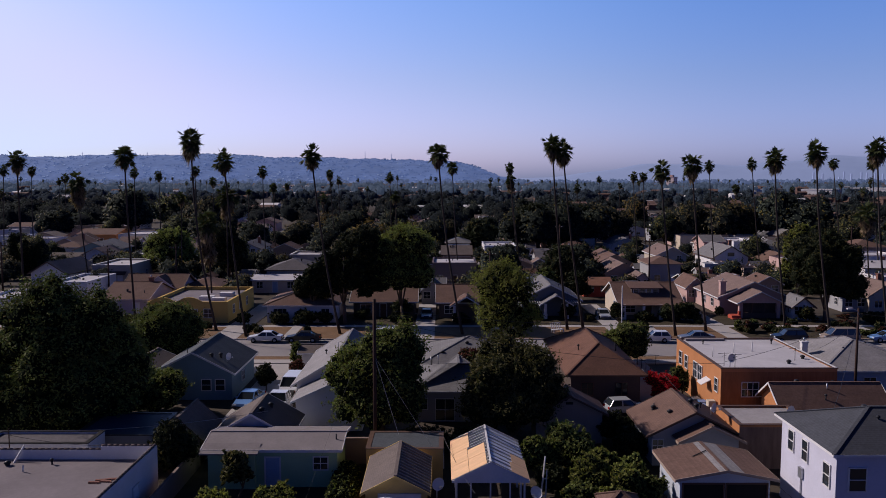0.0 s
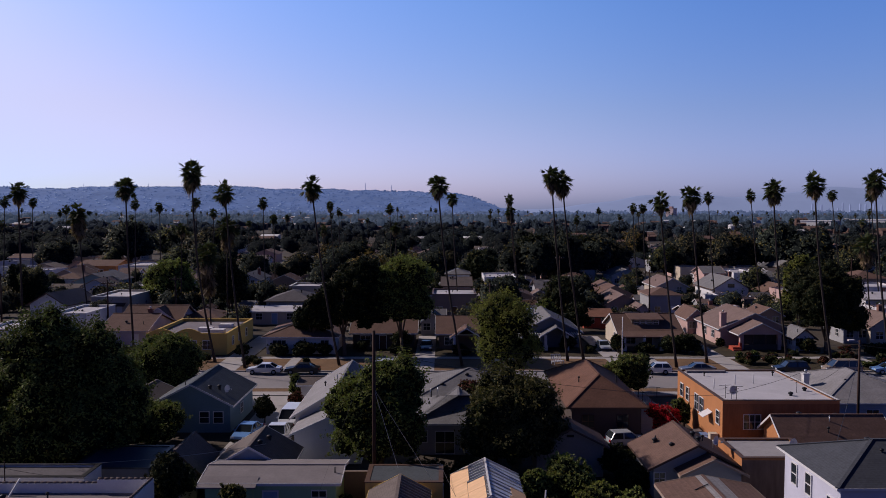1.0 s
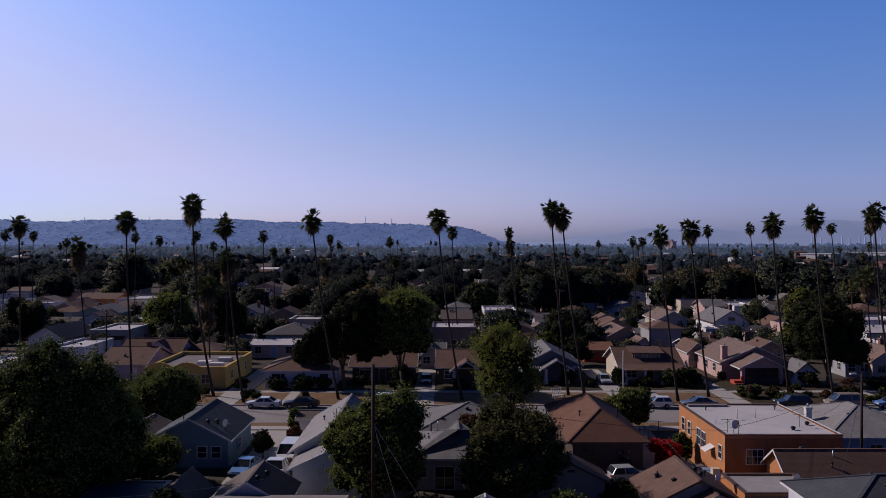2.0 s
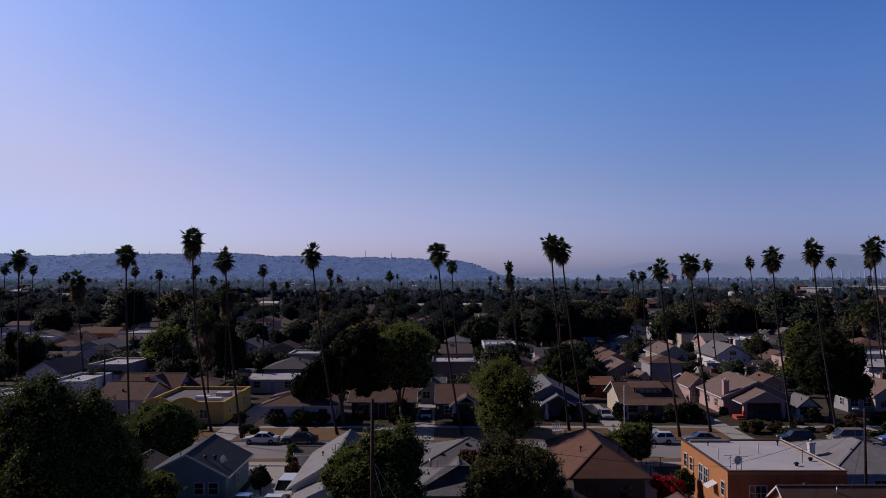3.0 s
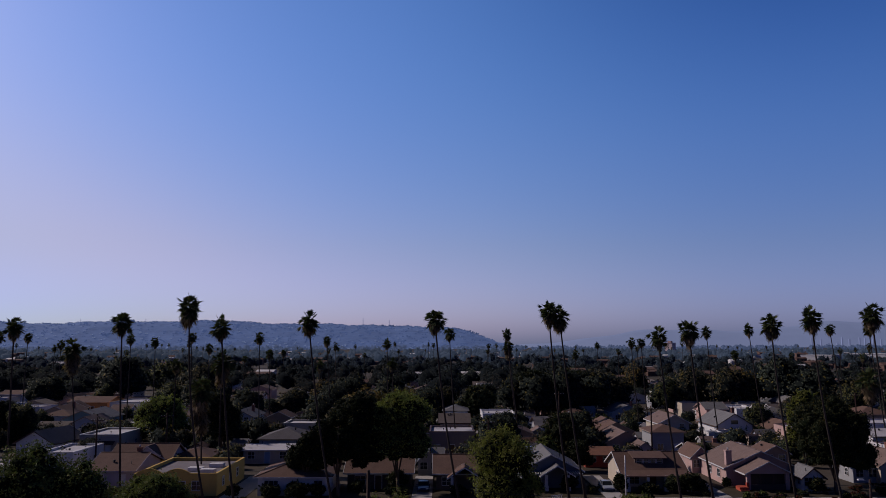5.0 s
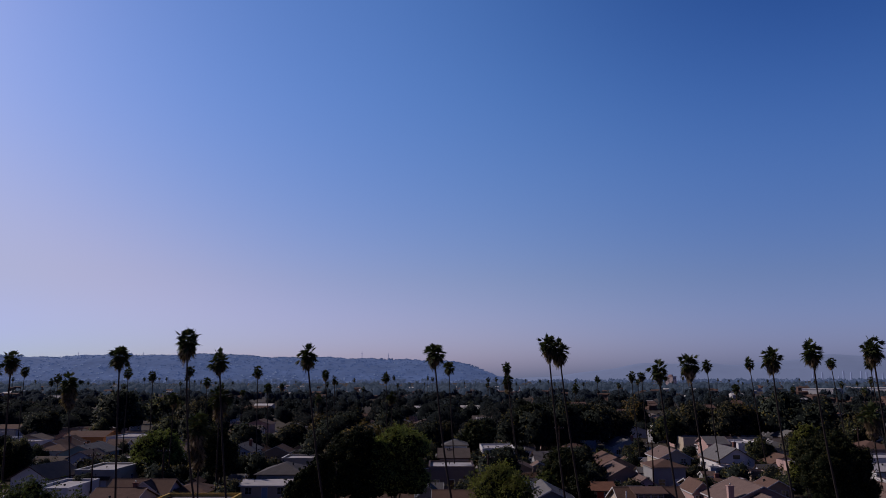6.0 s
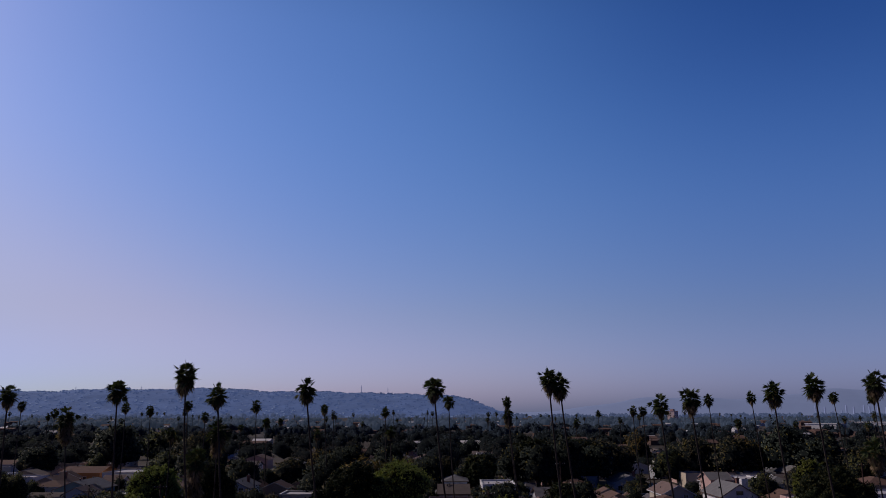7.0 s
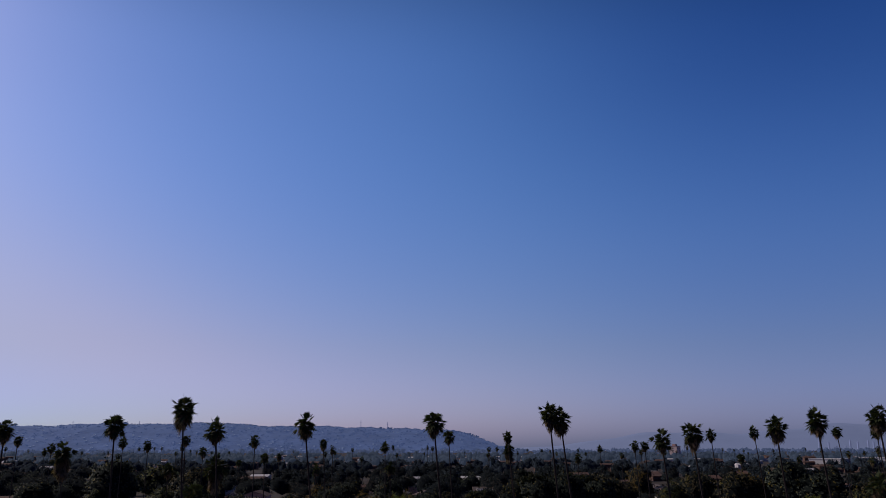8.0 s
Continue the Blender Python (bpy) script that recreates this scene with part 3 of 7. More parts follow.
def roof_shape(kind, w, d, eave, rise, over, th=0.16, ridge=None):
    """A roof over a box w wide and d deep that is centred on the origin, as one shape, and the lines of its ridge and hips."""
    b = Build()
    x, y = w / 2 + over, d / 2 + over
    top = eave + rise
    if kind in ("gy", "gx"):
        if kind == "gx":
            x, y = y, x
        low = eave - rise * over / (x - over)
        prof = [(-x, low), (0, top), (x, low), (x, low - th), (0, top - th), (-x, low - th)]
        for q in (-y, y):
            b.v += [(p, q, z) if kind == "gy" else (q, p, z) for p, z in prof]
        b.f += [(0, 1, 4, 5), (1, 2, 3, 4), (11, 10, 7, 6), (10, 9, 8, 7)] + [(i, 6 + i, 6 + (i + 1) % 6, (i + 1) % 6) for i in range(6)]
        lines = [((0, -y, top), (0, y, top))] if kind == "gy" else [((-y, 0, top), (y, 0, top))]
    else:
        r = min(x, y) - 0.02 if ridge is None else ridge
        ends = [(-(x - r), 0, top), (x - r, 0, top)] if x >= y else [(0, -(y - r), top), (0, y - r, top)]
        p = [(-x, -y, eave), (x, -y, eave), (x, y, eave), (-x, y, eave)]
        b.v += p + ends + [(q[0], q[1], eave - th) for q in p]
        b.f += [(0, 1, 5, 4), (1, 2, 5), (2, 3, 4, 5), (3, 0, 4)] if x >= y else [(0, 1, 4), (1, 2, 5, 4), (2, 3, 5), (3, 0, 4, 5)]
        b.f += [(6 + i, 6 + (i + 1) % 4, (i + 1) % 4, i) for i in range(4)] + [(9, 8, 7, 6)]
        lines = [(ends[0], (ends[1][0] + 0.001, ends[1][1], top))]
        for q in p:
            near = ends[0] if (q[0] < 0 if x >= y else q[1] < 0) else ends[1]
            lines.append((q, near))
    return b, lines


def add_roof(parent, kind, w, d, eave, rise, over, material, at=(0, 0, 0), ridge=None, label="", caps=True):
    b, lines = roof_shape(kind, w, d, eave, rise, over, ridge=ridge)
    part("roof", b, material, parent, label, at)
    if caps:
        for a, c in lines:
            part("ridge_cap", Build().beam((a[0], a[1], a[2] + 0.02), (c[0], c[1], c[2] + 0.02), 0.22, 0.07), material, parent, "", at)


def ring_shape(x, y, t, z0, z1):
    """A board all round a rectangle."""
    b = Build()
    for sx, sy in ((-1, -1), (1, -1), (1, 1), (-1, 1)):
        for q in (0, t):
            b.v += [(sx * (x - q), sy * (y - q), z0), (sx * (x - q), sy * (y - q), z1)]
    for i in range(4):
        a, c = 4 * i, 4 * ((i + 1) % 4)
        b.f += [(a, c, c + 1, a + 1), (c + 2, a + 2, a + 3, c + 3), (a + 1, c + 1, c + 3, a + 3), (c, a, a + 2, c + 2)]
    return b


def add_trim(parent, kind, w, d, eave, rise, over, material, at=(0, 0, 0)):
    """Boards along the edges of the roof."""
    x, y = w / 2 + over, d / 2 + over
    top = eave + rise
    if kind == "hp":
        part("fascia", ring_shape(x + 0.03, y + 0.03, 0.05, eave - 0.16, eave - 0.01), material, parent, "", at)
        return
    turned = kind == "gx"
    if turned:
        x, y = y, x
    low = eave - rise * over / (x - over)
    for s in (-1, 1):
        q0, q1 = s * (y + 0.005), s * (y + 0.055)
        prof = [(-x, low - 0.16), (0, top - 0.16), (x, low - 0.16), (x, low + 0.03), (0, top + 0.03), (-x, low + 0.03)]
        b = Build()
        b.v += [(p, q0, z) for p, z in prof] + [(p, q1, z) for p, z in prof]
        b.f += [(0, 1, 4, 5), (1, 2, 3, 4), (11, 10, 7, 6), (10, 9, 8, 7)] + [(i, 6 + i, 6 + (i + 1) % 6, (i + 1) % 6) for i in range(6)]
        part("bargeboard", b, material, parent, "", at, 90 if turned else 0)
        part("fascia", Build().box(s * x - 0.03, -y, low - 0.2, s * x + 0.03, y, low - 0.005), material, parent, "", at, 90 if turned else 0)


def wall_shape(kind, w, d, eave, rise):
    b = Build()
    x, y = w / 2, d / 2
    if kind == "gy":
        k = [(-x, 0), (x, 0), (x, eave - 0.1), (0, eave + rise - 0.1), (-x, eave - 0.1)]
        n = len(b.v)
        b.v += [(p, -y, q) for p, q in k] + [(p, y, q) for p, q in k]
        b.f += [(0, 1, 2, 3, 4), (9, 8, 7, 6, 5)] + [(i, 5 + i, 5 + (i + 1) % 5, (i + 1) % 5) for i in range(5)]
    elif kind == "gx":
        b.prism([(-y, 0), (y, 0), (y, eave - 0.1), (0, eave + rise - 0.1), (-y, eave - 0.1)], -x, x)
    else:
        b.box(-x, -y, 0, x, y, eave - 0.05)
    return b


def vent(parent, x, y, z, n=0):
    b = Build()
    if n % 3 == 0:
        b.tube([(0, 0, -0.3), (0, 0, 0.35)], [0.06, 0.06], 7).tube([(0, 0, 0.32), (0, 0, 0.42), (0, 0, 0.5)], [0.12, 0.14, 0.03], 8)
    elif n % 3 == 1:
        b.tube([(0, 0, -0.3), (0, 0, 0.5)], [0.05, 0.05], 7)
    else:
        b.tube([(0, 0, -0.3), (0, 0, 0.2)], [0.16, 0.16], 9).tube([(0, 0, 0.2), (0, 0, 0.32), (0, 0, 0.4)], [0.24, 0.22, 0.05], 9)
    part("roof_vent", b, METAL if n % 5 == 4 else DARK, parent, "", (x, y, z), smooth=True)


def chimney(parent, x, y, base, top, w=0.7, material=None):
    b = Build().box(-w / 2, -w / 2, base, w / 2, w / 2, top).box(-w / 2 - 0.08, -w / 2 - 0.08, top, w / 2 + 0.08, w / 2 + 0.08, top + 0.14)
    c = part("chimney", b, material or BRICK, parent, "", (x, y, 0))
    part("chimney_pot", Build().tube([(0, 0, top + 0.13), (0, 0, top + 0.5)], [0.14, 0.12], 8), METAL, c, smooth=True)


def house(x0, x1, y0, y1, eave, rise, kind, wall, roof, label, name="house", over=0.45, windows=(), doors=(), trim=None, group="", ridge=None, vents=0, category="house", casing=None, rail=0.4, seed=0):
    """A house over the ground between x0 and x1, y0 and y1. windows: (side, along, sill, width, height, bars); doors: (side, along, width, height, kind); along is in the world."""
    w, d = x1 - x0, y1 - y0
    cx, cy = (x0 + x1) / 2, (y0 + y1) / 2
    ob = thing(name, label, category, (cx, cy, 0), 0, group)
    rng = random.Random(seed + int(abs(cx) * 10))
    box = (-w / 2, w / 2, -d / 2, d / 2)
    if kind == "fl":
        part("wall", wall_shape("fl", w, d, eave + 0.05, 0), WALL[wall], ob)
        part("parapet", ring_shape(w / 2, d / 2, 0.25, eave, eave + rail), WALL[wall], ob)
        part("roof", Build().box(-w / 2 + 0.25, -d / 2 + 0.25, eave - 0.2, w / 2 - 0.25, d / 2 - 0.25, eave + 0.06), ROOF[roof], ob)
        part("coping", ring_shape(w / 2 + 0.05, d / 2 + 0.05, 0.35, eave + rail, eave + rail + 0.06), trim or TRIM, ob)
    else:
        part("wall", wall_shape(kind, w, d, eave, rise), WALL[wall], ob)
        add_roof(ob, kind, w, d, eave, rise, over, ROOF[roof], ridge=ridge, caps=cy < 150)
        add_trim(ob, kind, w, d, eave, rise, over, trim or TRIM)
    for side, u, z, ww, hh, bars in windows:
        add_window(ob, side, u - (cx if side in "fb" else cy), z, ww, hh, box, casing, bars)
    for side, u, ww, hh, k in doors:
        add_door(ob, side, u - (cx if side in "fb" else cy), ww, hh, box, k)
    for i in range(vents):
        vx, vy = rng.uniform(-0.36, 0.36) * w, rng.uniform(-0.38, 0.2) * d
        z = eave if kind == "fl" else eave + rise * (1 - (abs(vx) / (w / 2) if kind == "gy" else abs(vy) / (d / 2)))
        vent(ob, vx, vy, z - (0.1 if kind == "hp" else 0), i + rng.randrange(3))
    return ob


# ---- ground, street ----
g = Build()
xs = [-5000, -1500, -400, -120, -60, 0, 60, 120, 400, 1500, 5000]
ys = [-600, 0, 60, 120, 240, 500, 1200, 2500, 4990]
for i in range(len(xs) - 1):
    for j in range(len(ys) - 1):
        g.face((xs[i], ys[j], 0), (xs[i + 1], ys[j], 0), (xs[i + 1], ys[j + 1], 0), (xs[i], ys[j + 1], 0))
single("ground", g, EARTH, "bare dry earth of the gardens and the plain", "ground", kind="structure")
ROAD0, ROAD1 = 99.0, 109.6
single("road", Build().box(-260, ROAD0, -0.1, 260, ROAD1, 0.02), ASPHALT, "pale worn asphalt of the residential street", "road", kind="structure")
for nm, a, b_ in (("kerb", ROAD0 - 0.18, ROAD0), ("kerb", ROAD1, ROAD1 + 0.18)):
    single(nm, Build().box(-260, a, -0.1, 260, b_, 0.17), CONCRETE, "pale concrete kerb along the street", "kerb", kind="structure")
single("pavement", Build().box(-260, 118.6, -0.1, 260, 120.2, 0.165), CONCRETE, "concrete footpath in front of the bungalows", "pavement", kind="structure")
single("pavement", Build().box(-260, 95.2, -0.1, 260, 97.0, 0.165), CONCRETE, "concrete footpath on the near side", "pavement", kind="structure")
single("verge", Build().box(-260, ROAD1 + 0.18, -0.1, 260, 118.6, 0.15), DRYGRASS, "dry yellow grass verge with palms", "verge", kind="structure")
single("verge", Build().box(-260, 97.0, -0.1, 260, ROAD0 - 0.18, 0.15), DRYGRASS, "worn dry grass strip along the kerb", "verge", kind="structure")
single("front_lawn", Build().box(-260, 120.2, -0.1, 260, 129, 0.14), SHADYLAWN, "dry front lawns of the bungalows, shade put into their colour", "lawn", kind="structure")
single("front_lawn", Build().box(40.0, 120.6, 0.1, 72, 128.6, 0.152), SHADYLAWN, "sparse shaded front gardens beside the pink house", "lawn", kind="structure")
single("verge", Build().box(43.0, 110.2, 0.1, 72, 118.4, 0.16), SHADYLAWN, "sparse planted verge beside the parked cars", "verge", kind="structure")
single("road", Build().box(-420, 207, -0.1, 420, 216, 0.03), ASPHALT, "next residential street behind the first row", "road", kind="structure")
single("road", Build().box(60.5, 216, -0.1, 68.5, 900, 0.035), ASPHALT, "side street that leads away between the houses", "road", kind="structure")


def slab_thing(name, x0, x1, y0, y1, z, material, label, cat):
    single(name, Build().box(x0, y0, -0.1, x1, y1, z), material, label, cat, kind="structure")


slab_thing("driveway", -20.6, -14.9, 66.0, 97, 0.05, CONCRETE, "pale concrete driveway between two houses", "driveway")
slab_thing("forecourt", -24.5, -13.4, 90.5, 95.2, 0.06, CONCRETE, "wide pale concrete forecourt beside the street", "forecourt")
slab_thing("driveway", 20.0, 24.6, 66, 97, 0.05, CONCRETE, "concrete driveway beside the brown house", "driveway")
slab_thing("driveway", 39.9, 42.8, 109.8, 134, 0.175, CONCRETE, "pale driveway up to the pink house", "driveway")
slab_thing("driveway", -32.4, -28.8, 109.8, 140, 0.175, CONCRETE, "driveway beside the yellow building", "driveway")
slab_thing("driveway", -4.2, -1.2, 109.8, 140, 0.175, CONCRETE, "shaded driveway between two bungalows", "driveway")
slab_thing("driveway", 24.3, 27.2, 109.8, 140, 0.175, CONCRETE, "driveway beside the brown bungalow", "driveway")
for wx, far in ((-22.6, 124), (-9.6, 118.55), (7.2, 124), (30.0, 118.55), (61.5, 118.55)):
    slab_thing("garden_path", wx, wx + 1.5, 109.8, far, 0.178, CONCRETE, "narrow concrete path to a front door", "path")

# ---- near buildings ----
# white flat-roofed building with a tiled parapet
fw = thing("flat_roofed_building", "white stucco building with a flat grey roof and tiled parapet", "building", (-32.9, 47.8, 0))
W, D = 25.0, 15.6
b = Build().box(-W / 2, -D / 2, 0, W / 2, D / 2, 2.45)
b.box(W / 2 - 0.28, -D / 2, 2.45, W / 2, D / 2, 3.5)
b.box(-W / 2, D / 2 - 0.28, 2.45, -2.2, D / 2, 3.5).box(-2.2, D / 2 - 0.28, 2.45, 8.6, D / 2, 3.22).box(8.6, D / 2 - 0.28, 2.45, W / 2 - 0.28, D / 2, 3.5)
part("wall", b, WALL["white"], fw)
part("roof", Build().box(-W / 2, -D / 2, 2.44, W / 2 - 0.29, D / 2 - 0.29, 2.54), ROOF["worn"], fw)


def tile_row(b, a, c, n):
    for i in range(n):
        p = Vector(a).lerp(Vector(c), (i + 0.08) / n)
        q = Vector(a).lerp(Vector(c), (i + 0.95) / n)
        b.tube([p, q], [0.10, 0.08], 7)
    return b


TILE = mat("clay_tile", (0.11, 0.085, 0.08), 0.9, grain=(6, 0.15), stain=(1.5, 0.2), bump=0.3)
for a, c, n in (((-W / 2, D / 2 - 0.14, 3.53), (-2.2, D / 2 - 0.14, 3.53), 22), ((-2.2, D / 2 - 0.14, 3.25), (8.6, D / 2 - 0.14, 3.25), 24), ((8.6, D / 2 - 0.14, 3.53), (W / 2 - 0.1, D / 2 - 0.14, 3.53), 9), ((W / 2 - 0.14, D / 2, 3.53), (W / 2 - 0.14, -D / 2, 3.53), 34)):
    part("coping", tile_row(Build(), a, c, n), TILE, fw, "worn clay coping tiles", smooth=True)
part("brace", Build().beam((3.2, D / 2 - 0.3, 3.6), (2.7, D / 2 - 0.9, 2.5), 0.1, 0.1), TRIM, fw)
for i, (vx, vy) in enumerate(((-0.3, 6.4), (-2.5, 5.2), (2.6, 6.3), (5.6, 6.5), (4.3, 5.1), (0.2, 5.1))):
    vent(fw, vx, vy, 2.5, i)
add_door(fw, "r", 3.6, 0.9, 2.0, (-W / 2, W / 2, -D / 2, D / 2), "white", 0.1)
for i, (bx, by, a) in enumerate(((-22.6, 51.3, 12), (-22.2, 51.1, -8), (-21.9, 51.5, 5), (-22.9, 50.9, 3))):
    single("brick", Build().box(-0.35, -0.1, 0, 0.35, 0.1, 0.1), BRICK, "loose reddish brick lying on the flat roof", "brick", (bx, by, 2.54), a, "loose bricks")

# pale green rear house
gh = house(-17.1, -7.7, 56.6, 61.3, 3.0, 0.42, "gx", "green", "felt", "pale green rear house with a low grey roof", over=0.4,
           windows=[("f", -8.9, 1.35, 1.0, 0.9, 2), ("f", -15.7, 1.35, 0.85, 0.8, 2)], doors=[("f", -12.4, 1.0, 2.05, "blue")], trim=TRIM)
part("wall", Build().box(-4.6, -2.75, 0, -1.2, -2.35, 2.6), WALL["green"], gh)
part("roof", Build().slab([(-5.1, -3.2, 2.78), (-0.9, -3.2, 2.78), (-0.9, -1.9, 3.16), (-5.1, -1.9, 3.16)], 0.1), ROOF["felt"], gh)
vent(gh, 4.5, -1.2, 3.1, 1)

# grey-roofed garage behind it
house(-18.0, -12.3, 61.9, 67.2, 2.35, 1.65, "gy", "pale", "mid", "pale garage with a dark grey gable roof", "garage", over=0.4, category="garage", vents=2)
house(-22.2, -19.0, 60.9, 65.4, 2.5, 1.5, "gy", "taupe", "mid", "small garage with a worn shingle gable roof", "garage", over=0.35, category="garage", trim=TRIM_DARK)
house(-28.6, -22.5, 60.2, 66.2, 2.6, 0.0, "fl", "slate", "tarp", "low shed with a dark blue sheet roof", "shed", category="shed", rail=0.06, trim=DARK)
house(-34.0, -26.0, 57.0, 60.0, 2.9, 0.0, "fl", "white", "dark", "flat-roofed outbuilding with white walls", "outbuilding", category="outbuilding", rail=0.2, trim=DARK)

# blue house
bh = house(-29.2, -21.4, 79.6, 89.0, 3.0, 2.0, "gy", "blue", "slate", "blue stucco house with a grey gable roof and white windows", over=0.4,
           windows=[("f", -24.0, 1.0, 0.9, 1.1, 1), ("f", -22.6, 1.0, 0.9, 1.1, 1), ("f", -27.0, 0.8, 1.2, 1.5, 1), ("r", 84, 1.0, 1.0, 1.0, 2)], vents=2)
vent(bh, 2.2, -2.4, 4.0, 2)
house(-34.2, -29.3, 80.5, 87.6, 2.5, 1.1, "gy", "blue", "mid", "lower wing of the blue house with a grey roof", "house_wing", over=0.35, category="house")

# long house with pale grey roof
house(-13.9, -6.6, 74.6, 89.4, 3.2, 2.2, "gy", "white", "pale", "long white house with a pale grey gable roof", over=0.5, windows=[("l", 78, 1.1, 1.2, 1.0, 2), ("l", 83, 1.1, 1.2, 1.0, 2)], vents=4)
house(-13.1, -7.2, 69.6, 74.5, 2.9, 1.35, "gy", "white", "pale", "low white rear wing with a pale roof", "house_wing", over=0.4, category="house", vents=1)
house(-16.4, -14.2, 91.5, 94.8, 2.4, 0.5, "gx", "white", "mid", "low porch roof by the street", "porch", category="porch")

# central grey house with hip roofs
house(-2.4, 8.2, 82.2, 92.6, 3.0, 2.0, "hp", "grey", "grey", "grey stucco house with a shallow grey hip roof", over=0.5, vents=3)
house(-2.4, 5.4, 72.3, 82.0, 3.0, 1.8, "hp", "grey", "grey", "grey rear wing with a hip roof and sliding door", "house_wing", over=0.5, ridge=7.2, category="house",
      windows=[("f", 0.2, 0.15, 1.7, 2.0, 2), ("f", -1.8, 1.2, 0.7, 1.0, 1)], vents=4)

# brown hip-roofed house
house(12.6, 19.4, 77.2, 93.4, 3.3, 2.3, "hp", "umber", "rust", "dark walled house with a rust-brown hip roof", over=0.6, casing=TRIM_DARK, ridge=4.6,
      windows=[("f", 14.2, 1.2, 1.1, 1.2, 2), ("f", 17.6, 1.2, 1.1, 1.2, 2)], trim=TRIM_DARK, vents=3)
house(7.9, 13.5, 66.2, 69.6, 2.85, 1.4, "gy", "tan", "brown", "plain stucco garage with a brown gable roof", "garage", over=0.45, category="garage", trim=TRIM_DARK)
part("gable_vent", Build().box(-0.3, -0.05, 0, 0.3, 0.02, 0.2), SHADE, bpy.data.objects["garage.002"], "", (0, -1.72, 3.4))

# brown house with a cross gable
br = house(16.4, 22.8, 61.0, 66.8, 2.85, 1.6, "gy", "grey", "brown", "grey bungalow with a brown shingle gable roof", over=0.6, trim=TRIM_DARK, vents=4, windows=[("f", 16.8, 1.2, 0.8, 0.9, 2)])
add_roof(br, "gy", 4.4, 2.2, 2.65, 1.05, 0.4, ROOF["brown"], (0.9, -3.2, 0), None, "")
part("wall", wall_shape("gy", 4.4, 1.8, 2.65, 1.05), WALL["grey"], br, "", (0.9, -3.2, 0))
add_trim(br, "gy", 4.4, 2.2, 2.65, 1.05, 0.4, WALL["tan"], (0.9, -3.2, 0))
vent(br, -1.4, -1.2, 3.6, 2)
vent(br, -2.0, 1.4, 3.3, 1)

# double garage with a low roof and a pale strip
gd = house(15.8, 21.8, 51.7, 56.6, 2.7, 0.55, "gy", "pale", "brown", "open double garage with a low brown roof", "garage", over=0.45, category="garage", trim=WALL["tan"])
part("roof_strip", Build().slab([(0.02, -2.9, 3.26), (1.15, -2.9, 3.055), (1.15, 2.9, 3.055), (0.02, 2.9, 3.26)], 0.03).slab([(-0.5, -2.9, 3.175), (-0.02, -2.9, 3.262), (-0.02, 2.9, 3.262), (-0.5, 2.9, 3.175)], 0.03), ROOF["pale"], gd, "pale coated strip")
for k in (-1.45, 1.45):
    # flat dark sheet on the closed wall, painted as the bay's inner shade
    part("opening", Build().box(k - 1.32, -2.47, 0, k + 1.32, -2.44, 2.15), SHADE, gd, "dark sheet for the shade in an open garage bay")
    part("door_frame", Build().box(k - 1.42, -2.53, 0, k - 1.32, -2.4, 2.25).box(k + 1.32, -2.53, 0, k + 1.42, -2.4, 2.25).box(k - 1.32, -2.53, 2.15, k + 1.32, -2.4, 2.25), TRIM_DARK, gd)
part("antenna", Build().beam((-1.3, 0.4, 3.05), (-0.2, 0.9, 3.3), 0.05, 0.05).beam((-1.2, 0.4, 2.9), (-1.2, 0.4, 3.1), 0.05, 0.05), DARK, gd)

# orange flat-roofed apartment building
ob_ = house(25.6, 36.3, 72.3, 86.3, 4.85, 0, "fl", "orange", "light", "orange stucco building with a pale flat roof", "apartment_building", category="building", rail=0.14, trim=TRIM_DARK, casing=TRIM,
            windows=[("l", 84.6, 2.6, 0.9, 1.3, 1), ("l", 82.6, 2.6, 0.9, 1.3, 1), ("l", 79.6, 2.4, 1.1, 1.5, 2), ("l", 78.1, 2.4, 1.1, 1.5, 2), ("l", 73.4, 2.6, 0.8, 1.2, 1), ("f", 28.3, 2.4, 1.5, 1.3, 3)], vents=0)
house(10.2, 12.4, 48.3, 50.4, 1.9, 0.7, "hp", "umber", "brown", "small garden shed with a brown pointed roof", "shed", over=0.25, category="shed", trim=TRIM_DARK)
house(0.3, 2.6, 46.2, 49.4, 2.0, 0.7, "gx", "umber", "mid", "dark garden shed with a low gable roof", "shed", over=0.3, category="shed", trim=TRIM_DARK)
part("roof_hatch", Build().box(-4.7, 5.9, 4.85, -0.5, 6.4, 5.12), ROOF["felt"], ob_)
for i, (vx, vy, n) in enumerate(((-3.4, 4.2, 0), (-1.6, 0.2, 1), (0.4, 0.6, 1), (3.9, 4.4, 0), (4.1, -2.6, 2), (-4.4, -1.8, 1), (1.9, -4.6, 2))):
    if n == 1:
        part("vent_pipe", Build().tube([(0, 0, -0.1), (0, 0, 1.0)], [0.05, 0.05], 7), TRIM, ob_, "slim pale vent pipe", (vx, vy, 4.9), smooth=True)
    else:
        vent(ob_, vx, vy, 4.9, n)
part("awning", Build().slab([(-0.9, -0.7, 2.5), (0.05, -0.7, 3.0), (0.05, 0.7, 3.0), (-0.9, 0.7, 2.5)], 0.06), TRIM, ob_, "pale metal awning", (-5.35, -3.6, 0.3))
# This front faces away from the sun; its shade is painted as darker stucco.
part("stained_wall", Build().box(-5.34, -7.03, 0, 5.34, -7.004, 4.7), mat("shaded_rust_stucco", (0.30, 0.125, 0.055), 0.95, grain=(3, 0.16), stain=(0.7, 0.25), bump=0.2, stretch=(1.6, 1, 0.3)), ob_, "streaked rust-brown stucco with the front's shade painted in")
